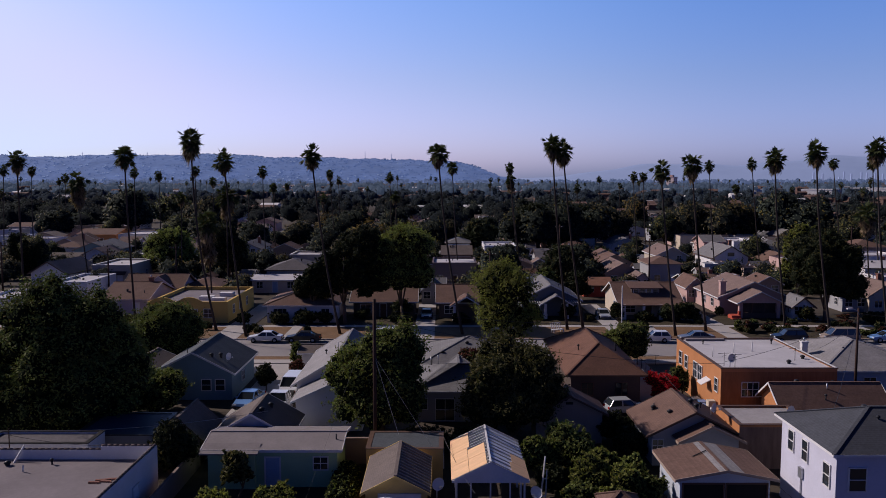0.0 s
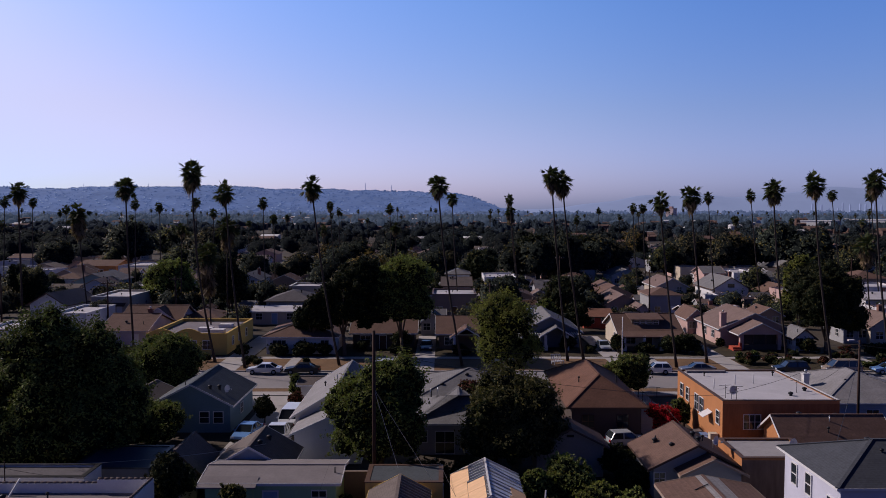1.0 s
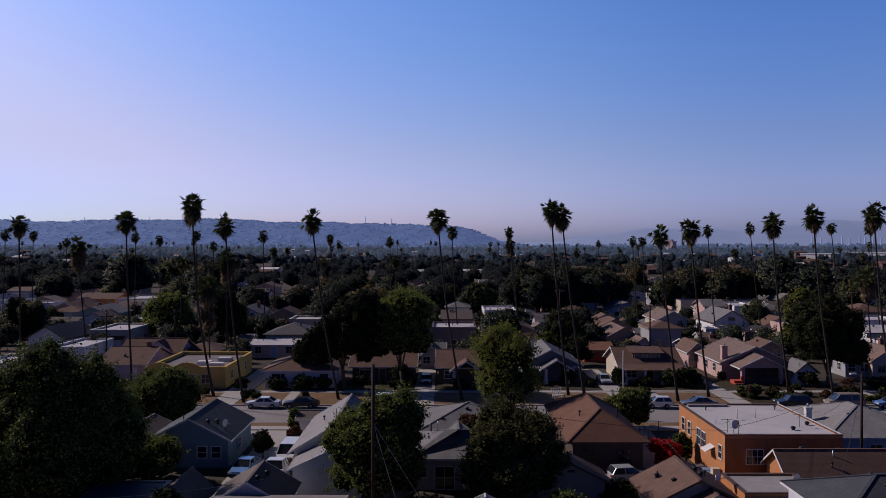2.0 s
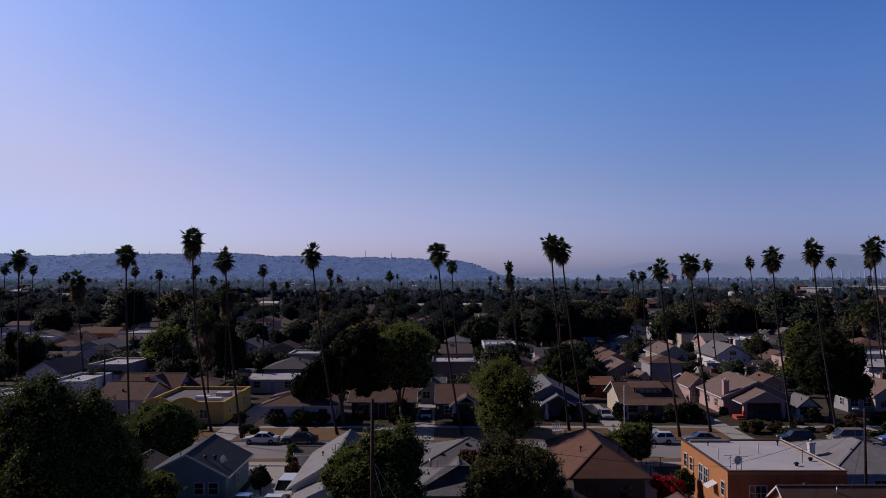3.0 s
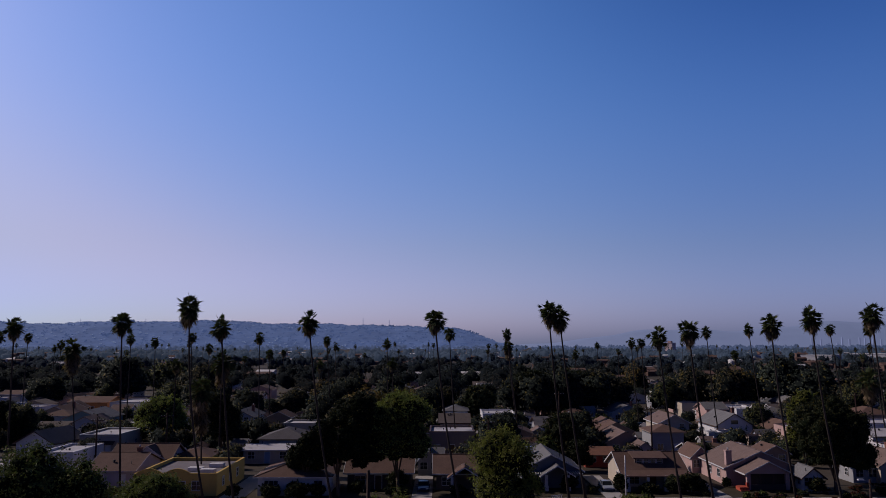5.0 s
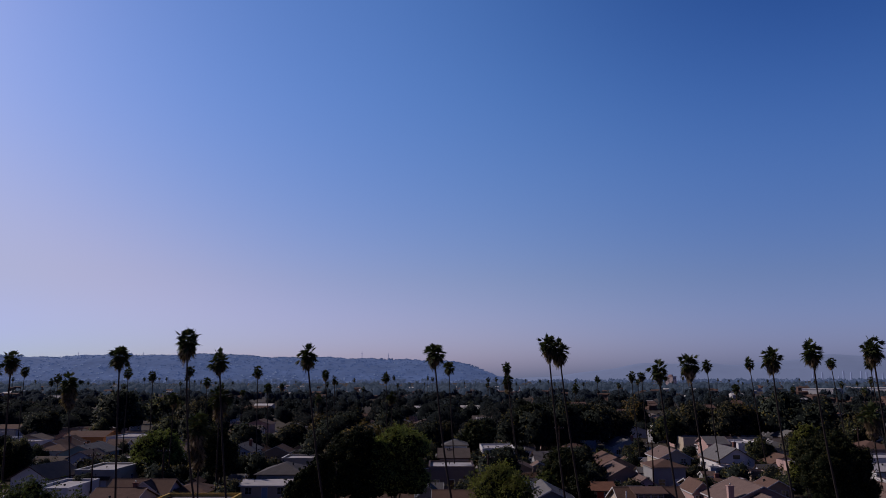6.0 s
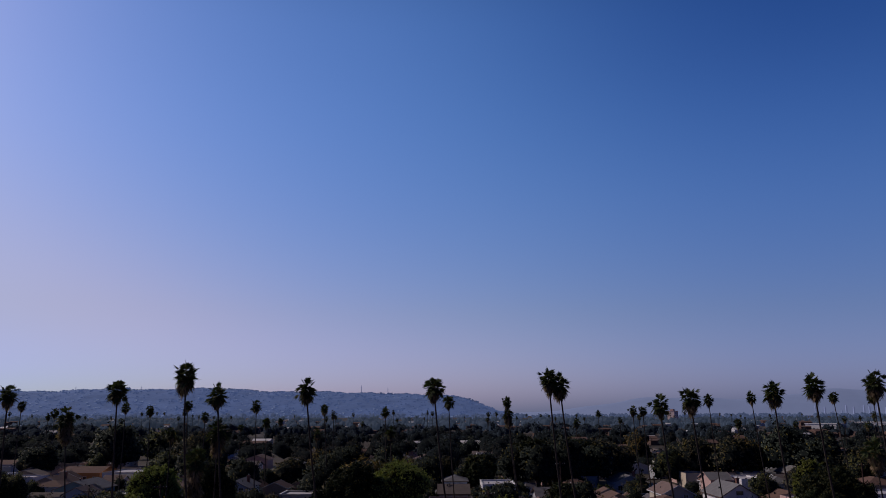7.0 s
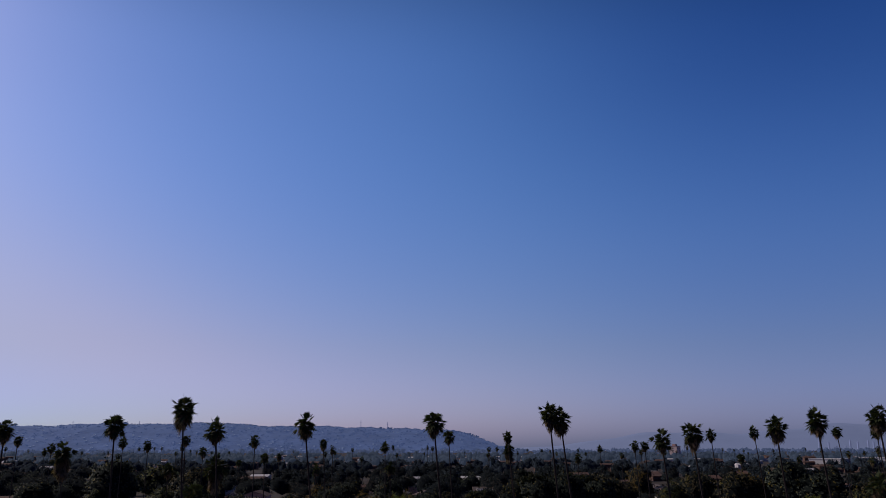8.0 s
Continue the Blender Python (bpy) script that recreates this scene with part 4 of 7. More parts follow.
for i in range(3):
    part("antenna", Build().tube([(0, 0, 0), (0, 0, 1.3)], [0.025, 0.02], 5).beam((-0.6, 0, 1.2), (0.6, 0, 1.25), 0.03, 0.03).beam((-0.3, -0.3, 1.0), (0.3, 0.3, 1.0), 0.03, 0.03), DARK, ob_, "", ((-4.6, -3.8, 3.0)[i], (-5.6, -6.2, -3.4)[i], 4.9))
part("coping", Build().box(5.18, -6.8, 5.0, 5.4, 6.9, 5.07), TRIM, ob_, "pale metal coping")
house(29.0, 38.0, 66.6, 71.3, 3.0, 1.6, "gx", "orange", "brown", "orange outbuilding with a brown gable roof", "outbuilding", over=0.4, category="outbuilding", vents=4, windows=[("l", 68.9, 1.3, 0.8, 0.9, 1)])
house(22.9, 28.9, 60.3, 65.6, 3.3, 0, "fl", "orange", "midgrey", "low flat-roofed building with stained brown walls", "outbuilding", category="outbuilding", rail=0.16, trim=TRIM_DARK)
part("stained_wall", Build().box(-3.0, -2.675, 0, 3.0, -2.655, 3.3), mat("stained_stucco", (0.20, 0.13, 0.10), 0.95, grain=(3, 0.2), stain=(0.8, 0.3), bump=0.2, stretch=(2, 1, 0.25)), bpy.data.objects["outbuilding.002"], "dark streaked stucco")

# white two-storey house
wh = house(23.9, 36.5, 47.2, 55.0, 5.9, 1.7, "hp", "lavender", "bluegrey", "white two-storey house with a dark grey hip roof", over=0.4,
           windows=[("l", 53.4, 3.9, 0.75, 1.35, 1), ("l", 51.3, 3.9, 0.75, 1.35, 1), ("l", 48.3, 3.4, 0.8, 1.4, 1), ("f", 25.2, 3.5, 1.0, 1.4, 1), ("f", 29.5, 3.5, 1.0, 1.4, 1), ("l", 48.6, 0.7, 1.0, 1.1, 1)], vents=0)
vent(wh, -2.2, 0.9, 7.1, 2)
vent(wh, -2.4, -1.2, 6.9, 0)
part("meter_box", Build().box(-0.18, -0.25, 0, 0, 0.25, 0.7).box(-0.1, -0.04, -1.2, -0.02, 0.04, 0), METAL, wh, "", (-6.3, 0.6, 2.6))

# grey house on the street at the far side of the orange building
gr = house(38.8, 50.0, 80.0, 93.0, 3.0, 2.0, "hp", "pale", "pale", "pale house with a grey hip roof near the street", over=0.5, vents=3, windows=[("f", 43.5, 1.0, 1.2, 1.2, 2)])
chimney(gr, -5.2, -0.9, 2.0, 4.7, 0.6, TRIM)

# yellow garage and its flat-roofed neighbour
yg = house(-5.0, -1.1, 49.9, 56.2, 2.5, 1.0, "gy", "sand", "mid", "yellow garage with a ribbed dark gable roof", "garage", over=0.3, category="garage", trim=WALL["sand"], doors=[("f", -2.8, 2.6, 2.0, "white")])
for i in range(13):
    part("batten", shared("batten", lambda: Build().beam((0, 0, 0), (2.2, 0, -1.13), 0.06, 0.07).mesh("batten", ROOF["pale"])), None, yg, "", (0.05, -3.2 + i * 0.53, 3.52))
house(-5.6, 0.0, 56.8, 60.8, 2.75, 0, "fl", "sand", "slate", "small sand-coloured building with a grey flat roof", "outbuilding", category="outbuilding", rail=0.03, trim=TRIM_DARK, windows=[("r", 58.3, 1.0, 0.8, 1.0, 1)])
single("garden_wall", Build().box(-8.3, 61.4, 0, -5.3, 61.6, 2.0).box(-8.35, 61.35, 2.0, -5.25, 61.65, 2.08), WALL["taupe"], "brown plastered garden wall between two houses", "wall")
single("garden_wall", Build().box(-19.2, 46.0, 0, -19.0, 62.0, 1.7), WALL["taupe"], "long dark garden wall beside the white building", "wall")

# open shelter under construction: rafters partly covered with plywood
pv = thing("shelter", "open timber shelter with plywood half covering its rafters", "shelter", (3.15, 55.2, 0))
PX, PY, PE, PT = 2.55, 4.0, 2.55, 3.8
for sx in (-1, 1):
    for sy in (-0.97, -0.35, 0.35, 0.97):
        part("post", shared("shelter_post", lambda: Build().box(-0.06, -0.06, 0, 0.06, 0.06, 2.6).mesh("post", TRIM)), None, pv, "", (sx * 2.25, sy * PY, 0))
    part("beam", Build().box(sx * 2.25 - 0.07, -PY, 2.5, sx * 2.25 + 0.07, PY, 2.68), TRIM, pv)
    for i in range(15):
        part("rafter", shared(("rafter", sx), lambda: Build().beam((0, 0, PT), (sx * PX, 0, PE), 0.07, 0.13).mesh("rafter", TRIM)), None, pv, "", (0, -PY + i * 2 * PY / 14, 0))
part("ridge_beam", Build().box(-0.06, -PY, PT - 0.12, 0.06, PY, PT + 0.09), TRIM, pv)
for i, x in enumerate((-1.3, 0.0, 1.3)):
    part("post", Build().box(x - 0.05, -PY * 0.97 - 0.05, 0, x + 0.05, -PY * 0.97 + 0.05, PE + (PT - PE) * (1 - abs(x) / PX) - 0.08), TRIM, pv)
part("gable_board", Build().face((-PX, -PY - 0.06, PE), (PX, -PY - 0.06, PE), (0, -PY - 0.06, PT)).face((-PX, -PY - 0.1, PE), (PX, -PY - 0.1, PE), (0, -PY - 0.1, PT)).beam((-PX, -PY - 0.08, PE), (PX, -PY - 0.08, PE), 0.06, 0.16), TRIM, pv)


def ply(u0, u1, v0, v1, sx):
    """A board on one slope: u down from the ridge, v along it, as parts of the whole."""
    def at(u, v):
        return (sx * PX * u, -PY + 2 * PY * v, PT + (PE - PT) * u + 0.10)
    pts = [at(u0, v0), at(u1, v0), at(u1, v1), at(u0, v1)]
    part("plywood_sheet", Build().slab(pts if sx > 0 else pts[::-1], 0.025), PLYWOOD, pv)


for u0, u1, v0, v1 in ((0.1, 0.55, 0.0, 0.28), (0.56, 1.02, 0.0, 0.29), (0.1, 0.55, 0.285, 0.52), (0.56, 1.02, 0.295, 0.58), (0.5, 1.02, 0.585, 0.98)):
    ply(u0, u1, v0, v1, -1)
for u0, u1, v0, v1 in ((0.55, 1.02, 0.0, 0.24), (0.62, 1.02, 0.245, 0.46)):
    ply(u0, u1, v0, v1, 1)
SHEET = mat("clear_roof_sheet", (0.62, 0.68, 0.78), 0.35, grain=(6, 0.08), stain=(0.9, 0.12), bump=0.05)
for i in range(10):
    v = 0.04 + i * 0.094
    def at(u, k):
        return (PX * u, -PY + 2 * PY * k, PT + (PE - PT) * u + 0.06)
    part("roof_sheet", Build().slab([at(0.03, v), at(0.98, v), at(0.98, v + 0.05), at(0.03, v + 0.05)], 0.02), SHEET, pv)
single("panel", Build().beam((-0.16, 0, 0.05), (0.14, 0.5, 3.2), 0.09, 0.09).beam((0.2, 0, 0.05), (0.26, 0.4, 2.3), 0.08, 0.08).beam((-0.12, 0.08, 0.5), (0.2, 0.08, 0.55), 0.07, 0.07).beam((-0.02, 0.25, 1.7), (0.24, 0.25, 1.72), 0.07, 0.07), TRIM, "white wooden bars leaning together in the garden", "frame", (6.9, 53.6, 0), -8)


def dish(x, y, z, turn, size=0.45, stand=1.0):
    d = thing("satellite_dish", "white satellite dish on a short mast", "satellite dish", (x, y, z), turn, "satellite dishes")
    part("mast", Build().tube([(0, 0, 0), (0, 0, stand)], [0.035, 0.035], 7), METAL, d, smooth=True)
    b = Build()
    rings, n = 4, 14
    for i in range(rings + 1):
        r = size * i / rings
        for j in range(n):
            a = 2 * math.pi * j / n
            b.v.append((math.cos(a) * r, -0.12 - 0.35 * r * r / size, stand + math.sin(a) * r * 1.05))
    for i in range(rings):
        for j in range(n):
            b.f.append((i * n + j, i * n + (j + 1) % n, (i + 1) * n + (j + 1) % n, (i + 1) * n + j))
    part("reflector", b, TRIM, d, smooth=True)
    part("arm", Build().beam((0, -0.12, stand - size * 0.8), (0, -0.75, stand - 0.05), 0.04, 0.04).box(-0.06, -0.82, stand - 0.1, 0.06, -0.7, stand + 0.03), METAL, d)


dish(-0.4, 50.8, 0.0, 20, 0.42, 2.6)
dish(6.0, 48.9, 0.0, -30, 0.4, 2.8)
dish(27.3, 62.0, 3.36, 30, 0.5, 0.7)
dish(26.8, 73.4, 4.9, 15, 0.4, 0.9)
dish(21.6, 63.0, 3.3, 40, 0.38, 0.8)
dish(-22.3, 81.2, 3.55, 60, 0.38, 0.6)
um = thing("patio_umbrella", "white patio umbrella beside the yellow garage", "umbrella", (-3.6, 47.6, 0))
part("pole", Build().tube([(0, 0, 0), (0, 0, 2.9)], [0.03, 0.03], 7), METAL, um)
cb = Build()
for j in range(8):
    a, c = 2 * math.pi * j / 8, 2 * math.pi * (j + 1) / 8
    cb.face((0, 0, 2.95), (1.6 * math.cos(a), 1.6 * math.sin(a), 2.3), (1.6 * math.cos(c), 1.6 * math.sin(c), 2.3))
part("canopy", cb, TRIM, um)

# ---- bungalows across the street ----
yb = house(-45.4, -33.2, 122.0, 139.0, 2.85, 0, "fl", "yellow", "worn", "yellow stucco building with a flat pale roof", "house", rail=0.55, trim=WALL["yellow"],
           windows=[("f", -40.5, 1.2, 0.7, 0.9, 1), ("f", -36.2, 1.0, 1.3, 1.3, 2), ("r", 125.5, 1.2, 1.0, 1.3, 1), ("r", 129.5, 1.2, 1.0, 1.3, 1), ("r", 134.0, 1.2, 1.0, 1.3, 1)], doors=[("f", -38.4, 1.0, 2.1, "brown")])
for k in (-4.0, 0.2):
    # a curved gable, one solid board
    arc = [(-2.0, 3.38)] + [(u * 0.34 - 1.87, 3.4 + 0.75 * math.cos((u / 5.5 - 1) * 1.4)) for u in range(12)] + [(2.0, 3.38)]
    b = Build()
    n_ = len(arc)
    b.v = [(k + x, y, z) for y in (-8.5, -8.22) for x, z in arc]
    b.f = [tuple(range(n_)), tuple(range(2 * n_ - 1, n_ - 1, -1))] + [(i, n_ + i, n_ + (i + 1) % n_, (i + 1) % n_) for i in range(n_)]
    part("gable", b, WALL["yellow"], yb, "curved parapet gable")
for sx, sy in ((1.2, -2.6), (3.6, -4.4), (3.4, 1.4)):
    part("skylight", Build().box(sx - 1.1, sy - 0.7, 2.85, sx + 1.1, sy + 0.7, 3.5), ROOF["white"], yb)
house(-27.2, -16.6, 122.4, 133.5, 2.9, 1.9, "hp", "white", "brown", "white bungalow with a brown hip roof", over=0.6, windows=[("f", -25.2, 0.9, 2.0, 1.4, 3), ("f", -18.2, 1.0, 1.2, 1.3, 2), ("r", 126, 1.0, 1.0, 1.2, 2)], doors=[("f", -21.8, 1.1, 2.1, "blue")], vents=2)
house(-48.0, -41.4, 146.5, 155.0, 2.5, 1.2, "hp", "yellow", "brown", "small yellow rear house with a brown hip roof", "house", trim=WALL["yellow"], windows=[("f", -46.0, 1.1, 1.0, 1.2, 2)])
hb = house(-14.4, -4.6, 127.4, 137.6, 2.9, 1.8, "gx", "umber", "brown", "dark brown house with a long brown gable roof", over=0.6, windows=[("f", -12.4, 1.0, 1.6, 1.2, 2), ("f", -7.0, 1.0, 1.6, 1.2, 2)], doors=[("f", -9.6, 1.0, 2.1, "brown")])
chimney(hb, 4.2, 0.2, 2.5, 5.9)
bb = house(-0.6, 6.0, 126.6, 138.0, 2.9, 1.9, "gx", "umber", "brown", "craftsman bungalow with brown gable roofs and dark porch", over=0.6, windows=[("f", 1.0, 0.9, 1.4, 1.2, 2)], trim=TRIM)
add_roof(bb, "gy", 4.2, 3.4, 2.7, 1.3, 0.5, ROOF["brown"], (1.0, -6.6, 0), None, "porch roof")
add_trim(bb, "gy", 4.2, 3.4, 2.7, 1.3, 0.5, TRIM, (1.0, -6.6, 0))
part("gable", Build().box(-2.0, -0.1, 2.5, 2.0, 0.1, 2.7), TRIM_DARK, bb, "", (1.0, -8.1, 0))
for k in (-0.9, 2.9):
    part("porch_post", shared("porch_post", lambda: Build().box(-0.2, -0.2, 0, 0.2, 0.2, 2.5).box(-0.3, -0.3, 0, 0.3, 0.3, 0.9).mesh("porch_post", TRIM)), None, bb, "", (k, -8.0, 0))
gw = house(12.8, 22.0, 128.5, 141.0, 3.0, 2.3, "gy", "slate", "grey", "dark grey bungalow with a pale worn gable roof", over=0.6, windows=[("f", 15, 0.9, 1.5, 1.2, 2), ("f", 20, 0.9, 1.5, 1.2, 2)], vents=1)
add_roof(gw, "gy", 4.4, 3.0, 2.7, 1.3, 0.5, ROOF["grey"], (0.6, -7.6, 0), None, "porch roof")
add_trim(gw, "gy", 4.4, 3.0, 2.7, 1.3, 0.5, TRIM, (0.6, -7.6, 0))
for s in (-1, 1):
    for i in range(7):
        part("pergola_slat", shared("pergola_slat", lambda: Build().box(-0.06, -1.1, 2.55, 0.06, 1.1, 2.7).mesh("pergola_slat", TRIM)), None, gw, "", (s * 3.0 + 0.4 + (i - 3) * 0.38, -7.4, 0))
    part("porch_post", shared("porch_post", lambda: None), None, gw, "", (s * 1.7 + 0.6, -8.9, 0))
part("vent_box", Build().box(-0.7, -0.6, 4.3, 0.7, 0.6, 5.5), METAL, gw, "metal cooler on the roof", (-2.6, 1.5, 0))
bu = house(28.4, 38.2, 127.6, 138.6, 2.9, 2.2, "gx", "cream", "brown", "bungalow with a broad brown roof, dormer and deep porch", over=0.5, windows=[("f", 30.2, 0.9, 1.5, 1.2, 2), ("f", 36.4, 0.9, 1.5, 1.2, 2), ("l", 131, 1.0, 1.1, 1.2, 2)], doors=[("f", 33.1, 1.1, 2.1, "brown")])
part("dormer", Build().prism([(-3.4, 3.5), (-0.4, 3.5), (-0.4, 4.95), (-3.4, 4.55)], -2.4, 2.2), WALL["umber"], bu)
part("dormer_roof", Build().slab([(-2.8, -3.9, 4.58), (2.6, -3.9, 4.58), (2.6, -0.1, 5.16), (-2.8, -0.1, 5.16)], 0.14), ROOF["brown"], bu)
for k in (-1.6, -0.55, 0.5, 1.55):
    add_window(bu, "f", k - 0.1, 3.72, 0.8, 0.6, (-3, 3, -3.4, 0))
part("porch_roof", Build().slab([(-5.3, -8.2, 2.45), (5.3, -8.2, 2.45), (5.3, -5.4, 2.95), (-5.3, -5.4, 2.95)], 0.16), ROOF["brown"], bu)
part("porch_wall", Build().box(-4.6, -7.9, 0, -1.0, -7.7, 0.85).box(0.6, -7.9, 0, 4.6, -7.7, 0.85), WALL["umber"], bu)
for k in (-4.6, -1.5, 1.2, 4.6):
    part("porch_post", shared("porch_post", lambda: None), None, bu, "", (k, -7.8, 0))
pk = house(45.6, 56.6, 130.5, 143.0, 3.1, 2.4, "gy", "pink", "rose", "pink stucco house with faded brown gable roofs and red steps", over=0.5, windows=[("f", 55.2, 1.0, 1.1, 1.4, 2), ("l", 134, 1.0, 1.2, 1.2, 2), ("l", 138, 1.0, 1.2, 1.2, 2)])
add_roof(pk, "gy", 6.6, 5.2, 2.9, 1.6, 0.5, ROOF["rose"], (-0.6, -8.2, 0), None, "porch roof")
add_trim(pk, "gy", 6.6, 5.2, 2.9, 1.6, 0.5, TRIM, (-0.6, -8.2, 0))
part("gable", Build().face((-3.3, -10.7, 2.75), (3.3, -10.7, 2.75), (0, -10.7, 4.35)).face((-3.3, -10.6, 2.75), (3.3, -10.6, 2.75), (0, -10.6, 4.35)).box(-3.3, -10.72, 2.6, 3.3, -10.55, 2.78), WALL["pink"], pk, "", (-0.6, 0, 0))
for k in (-3.6, 2.4):
    part("porch_pier", Build().box(-0.28, -0.28, 0, 0.28, 0.28, 2.6), WALL["pink"], pk, "", (k, -10.4, 0))
part("porch_wall", Build().box(-3.6, -10.55, 0, 2.6, -10.25, 1.0), WALL["umber"], pk, "dark porch wall")
part("steps", Build().box(-5.3, -11.8, 0, -3.9, -9.6, 0.35).box(-5.3, -11.4, 0.35, -3.9, -9.6, 0.7), WALL["red"], pk, "red painted steps")
# Added dark panel that stands for the shade at the back of the porch.
part("porch_screen", Build().box(-3.3, -9.2, 0, 2.5, -9.1, 2.7), WALL["umber"], pk, "dark panel for the shade inside the porch")
part("porch_pillar", Build().box(-4.0, -10.75, 0, -3.6, -10.3, 1.3), WALL["red"], pk, "red painted pillar")
for k in (-1.7, 0.3):
    part("porch_post", Build().box(k - 0.1, -10.5, 1.0, k + 0.1, -10.3, 2.6), TRIM_DARK, pk)
chimney(pk, -4.9, -5.6, 0, 5.4, 0.9, WALL["pink"])
house(44.2, 47.4, 143.6, 151.0, 3.0, 1.5, "gy", "pink", "brown", "pink side house with a brown gable roof", over=0.4, windows=[("f", 45.0, 1.0, 1.0, 1.2, 2)])

# ---- houses of the blocks behind ----
MID = []  # middle, front, width, depth, eave, rise, roof form, wall, roof
MID += [
    (-79.2, 161.0, 7.8, 11, 3.4, 2.2, "gy", "white", "dark"), (-67.5, 143.5, 6.2, 13, 3.3, 0, "fl", "white", "light"), (-70.5, 168.5, 8.0, 14, 3.6, 0, "fl", "cream", "light"),
    (-51.7, 128.8, 7.2, 12, 3.0, 1.9, "gx", "lilac", "brown"), (-70.5, 125.0, 5.5, 10, 3.2, 0, "fl", "white", "light"), (-94.2, 214.4, 10.1, 14, 3.2, 2.0, "gy", "blue", "grey"),
    (-111.4, 235.2, 8.0, 13, 3.0, 1.8, "gy", "tan", "brown"), (-116.3, 268.0, 12.8, 14, 3.6, 1.5, "gx", "orange", "brown"), (-99.3, 258.6, 11.9, 18, 3.8, 0, "fl", "white", "light"),
    (-143.8, 342.0, 9.7, 12, 3.2, 2.0, "gy", "pink", "brown"), (-32.8, 155.0, 9.0, 9, 2.7, 0.5, "gx", "cream", "light"), (-32.6, 169.0, 9.8, 12, 3.0, 1.9, "hp", "grey", "dark"),
    (-49.2, 199.5, 6.4, 12, 5.0, 1.5, "gy", "pale", "grey"), (-126.0, 243.0, 14.0, 10, 3.6, 0, "fl", "white", "light"),
]
MID += [
    (-37.1, 230.1, 7.2, 12, 3.0, 1.8, "gy", "tan", "brown"), (-68.6, 281.3, 9.0, 10, 3.0, 1.6, "gx", "tan", "brown"), (2.4, 165.8, 9.2, 12, 4.4, 0, "fl", "taupe", "light"),
    (4.2, 222.0, 6.4, 10, 4.4, 1.3, "hp", "pale", "grey"), (1.6, 199.0, 8.6, 9, 3.0, 1.4, "hp", "white", "grey"), (15.2, 210.1, 8.6, 14, 4.2, 0, "fl", "white", "light"), (15.9, 179.0, 8.5, 12, 3.0, 1.7, "gy", "tan", "brown"),
    (28.7, 194.5, 11.1, 12, 3.0, 1.8, "gx", "grey", "dark"), (39.5, 183.0, 8.3, 16, 3.0, 2.0, "gy", "tan", "brown"), (52.4, 182.1, 6.6, 12, 5.0, 1.7, "gy", "cream", "rose"),
    (69.1, 191.0, 8.3, 14, 3.6, 2.6, "gy", "white", "grey"), (84.3, 222.0, 6.6, 14, 4.4, 0, "fl", "white", "light"), (92.0, 222.0, 6.8, 9, 3.6, 1.6, "hp", "white", "grey"),
    (93.5, 168.0, 8.5, 10, 3.6, 1.0, "gx", "white", "light"), (119.4, 222.0, 9.7, 12, 3.2, 1.8, "hp", "tan", "brown"), (-1.9, 141.5, 3.8, 6, 2.6, 1.6, "gy", "grey", "slate"),
]
MID += [
    (73.8, 131.5, 6.0, 11, 3.2, 2.0, "gy", "cream", "rose"), (100.0, 181.0, 11.0, 12, 4.4, 0, "fl", "white", "light"), (76.0, 160.0, 8.0, 11, 3.0, 1.8, "gy", "cream", "mid"),
    (53.6, 232.5, 8.8, 12, 3.2, 1.8, "gy", "pale", "grey"), (37.4, 165.0, 7.4, 12, 2.9, 2.0, "gy", "tan", "rose"), (39.6, 158.0, 3.6, 8, 2.4, 1.2, "gy", "lilac", "rose"), (50.8, 153.0, 7.6, 8, 2.4, 1.2, "gx", "tan", "brown"),
    (61.6, 150.0, 4.6, 6, 2.7, 1.3, "gy", "tan", "brown"), (56.9, 125.0, 3.0, 4.6, 2.5, 1.2, "gy", "white", "grey"), (69.2, 133.0, 4.2, 7, 2.6, 1.0, "gx", "grey", "dark"),
    (29.2, 150.0, 5.2, 7, 2.4, 1.0, "gx", "red", "terracotta"), (-52.2, 142.5, 10.2, 8, 3.0, 1.9, "gx", "lilac", "brown"),
]
WALL_WORDS = {"white": "white", "lilac": "pale lilac", "blue": "blue", "tan": "tan", "orange": "orange", "pink": "pink", "cream": "cream", "grey": "grey", "pale": "pale blue-grey", "taupe": "brown-grey", "teal": "teal", "red": "red", "green": "pale green", "yellow": "yellow"}
ROOF_WORDS = {"rose": "faded rose-brown shingle", "brown": "brown shingle", "dark": "dark shingle", "grey": "grey shingle", "light": "pale flat", "terracotta": "terracotta", "mid": "grey-brown shingle", "rust": "rust-brown", "slate": "dark slate-grey shingle"}
FOOT = [(-48, -41, 146, 155), (-45.4, -33.2, 122, 139), (-27.2, -16.6, 122, 134), (-14.4, -4.6, 127, 138), (-0.6, 6, 122, 138), (12.8, 22, 120, 141), (25.8, 38.2, 120, 139), (42, 56.6, 119, 147), (-34, -24, 141, 154), (16, 27, 142, 150)]


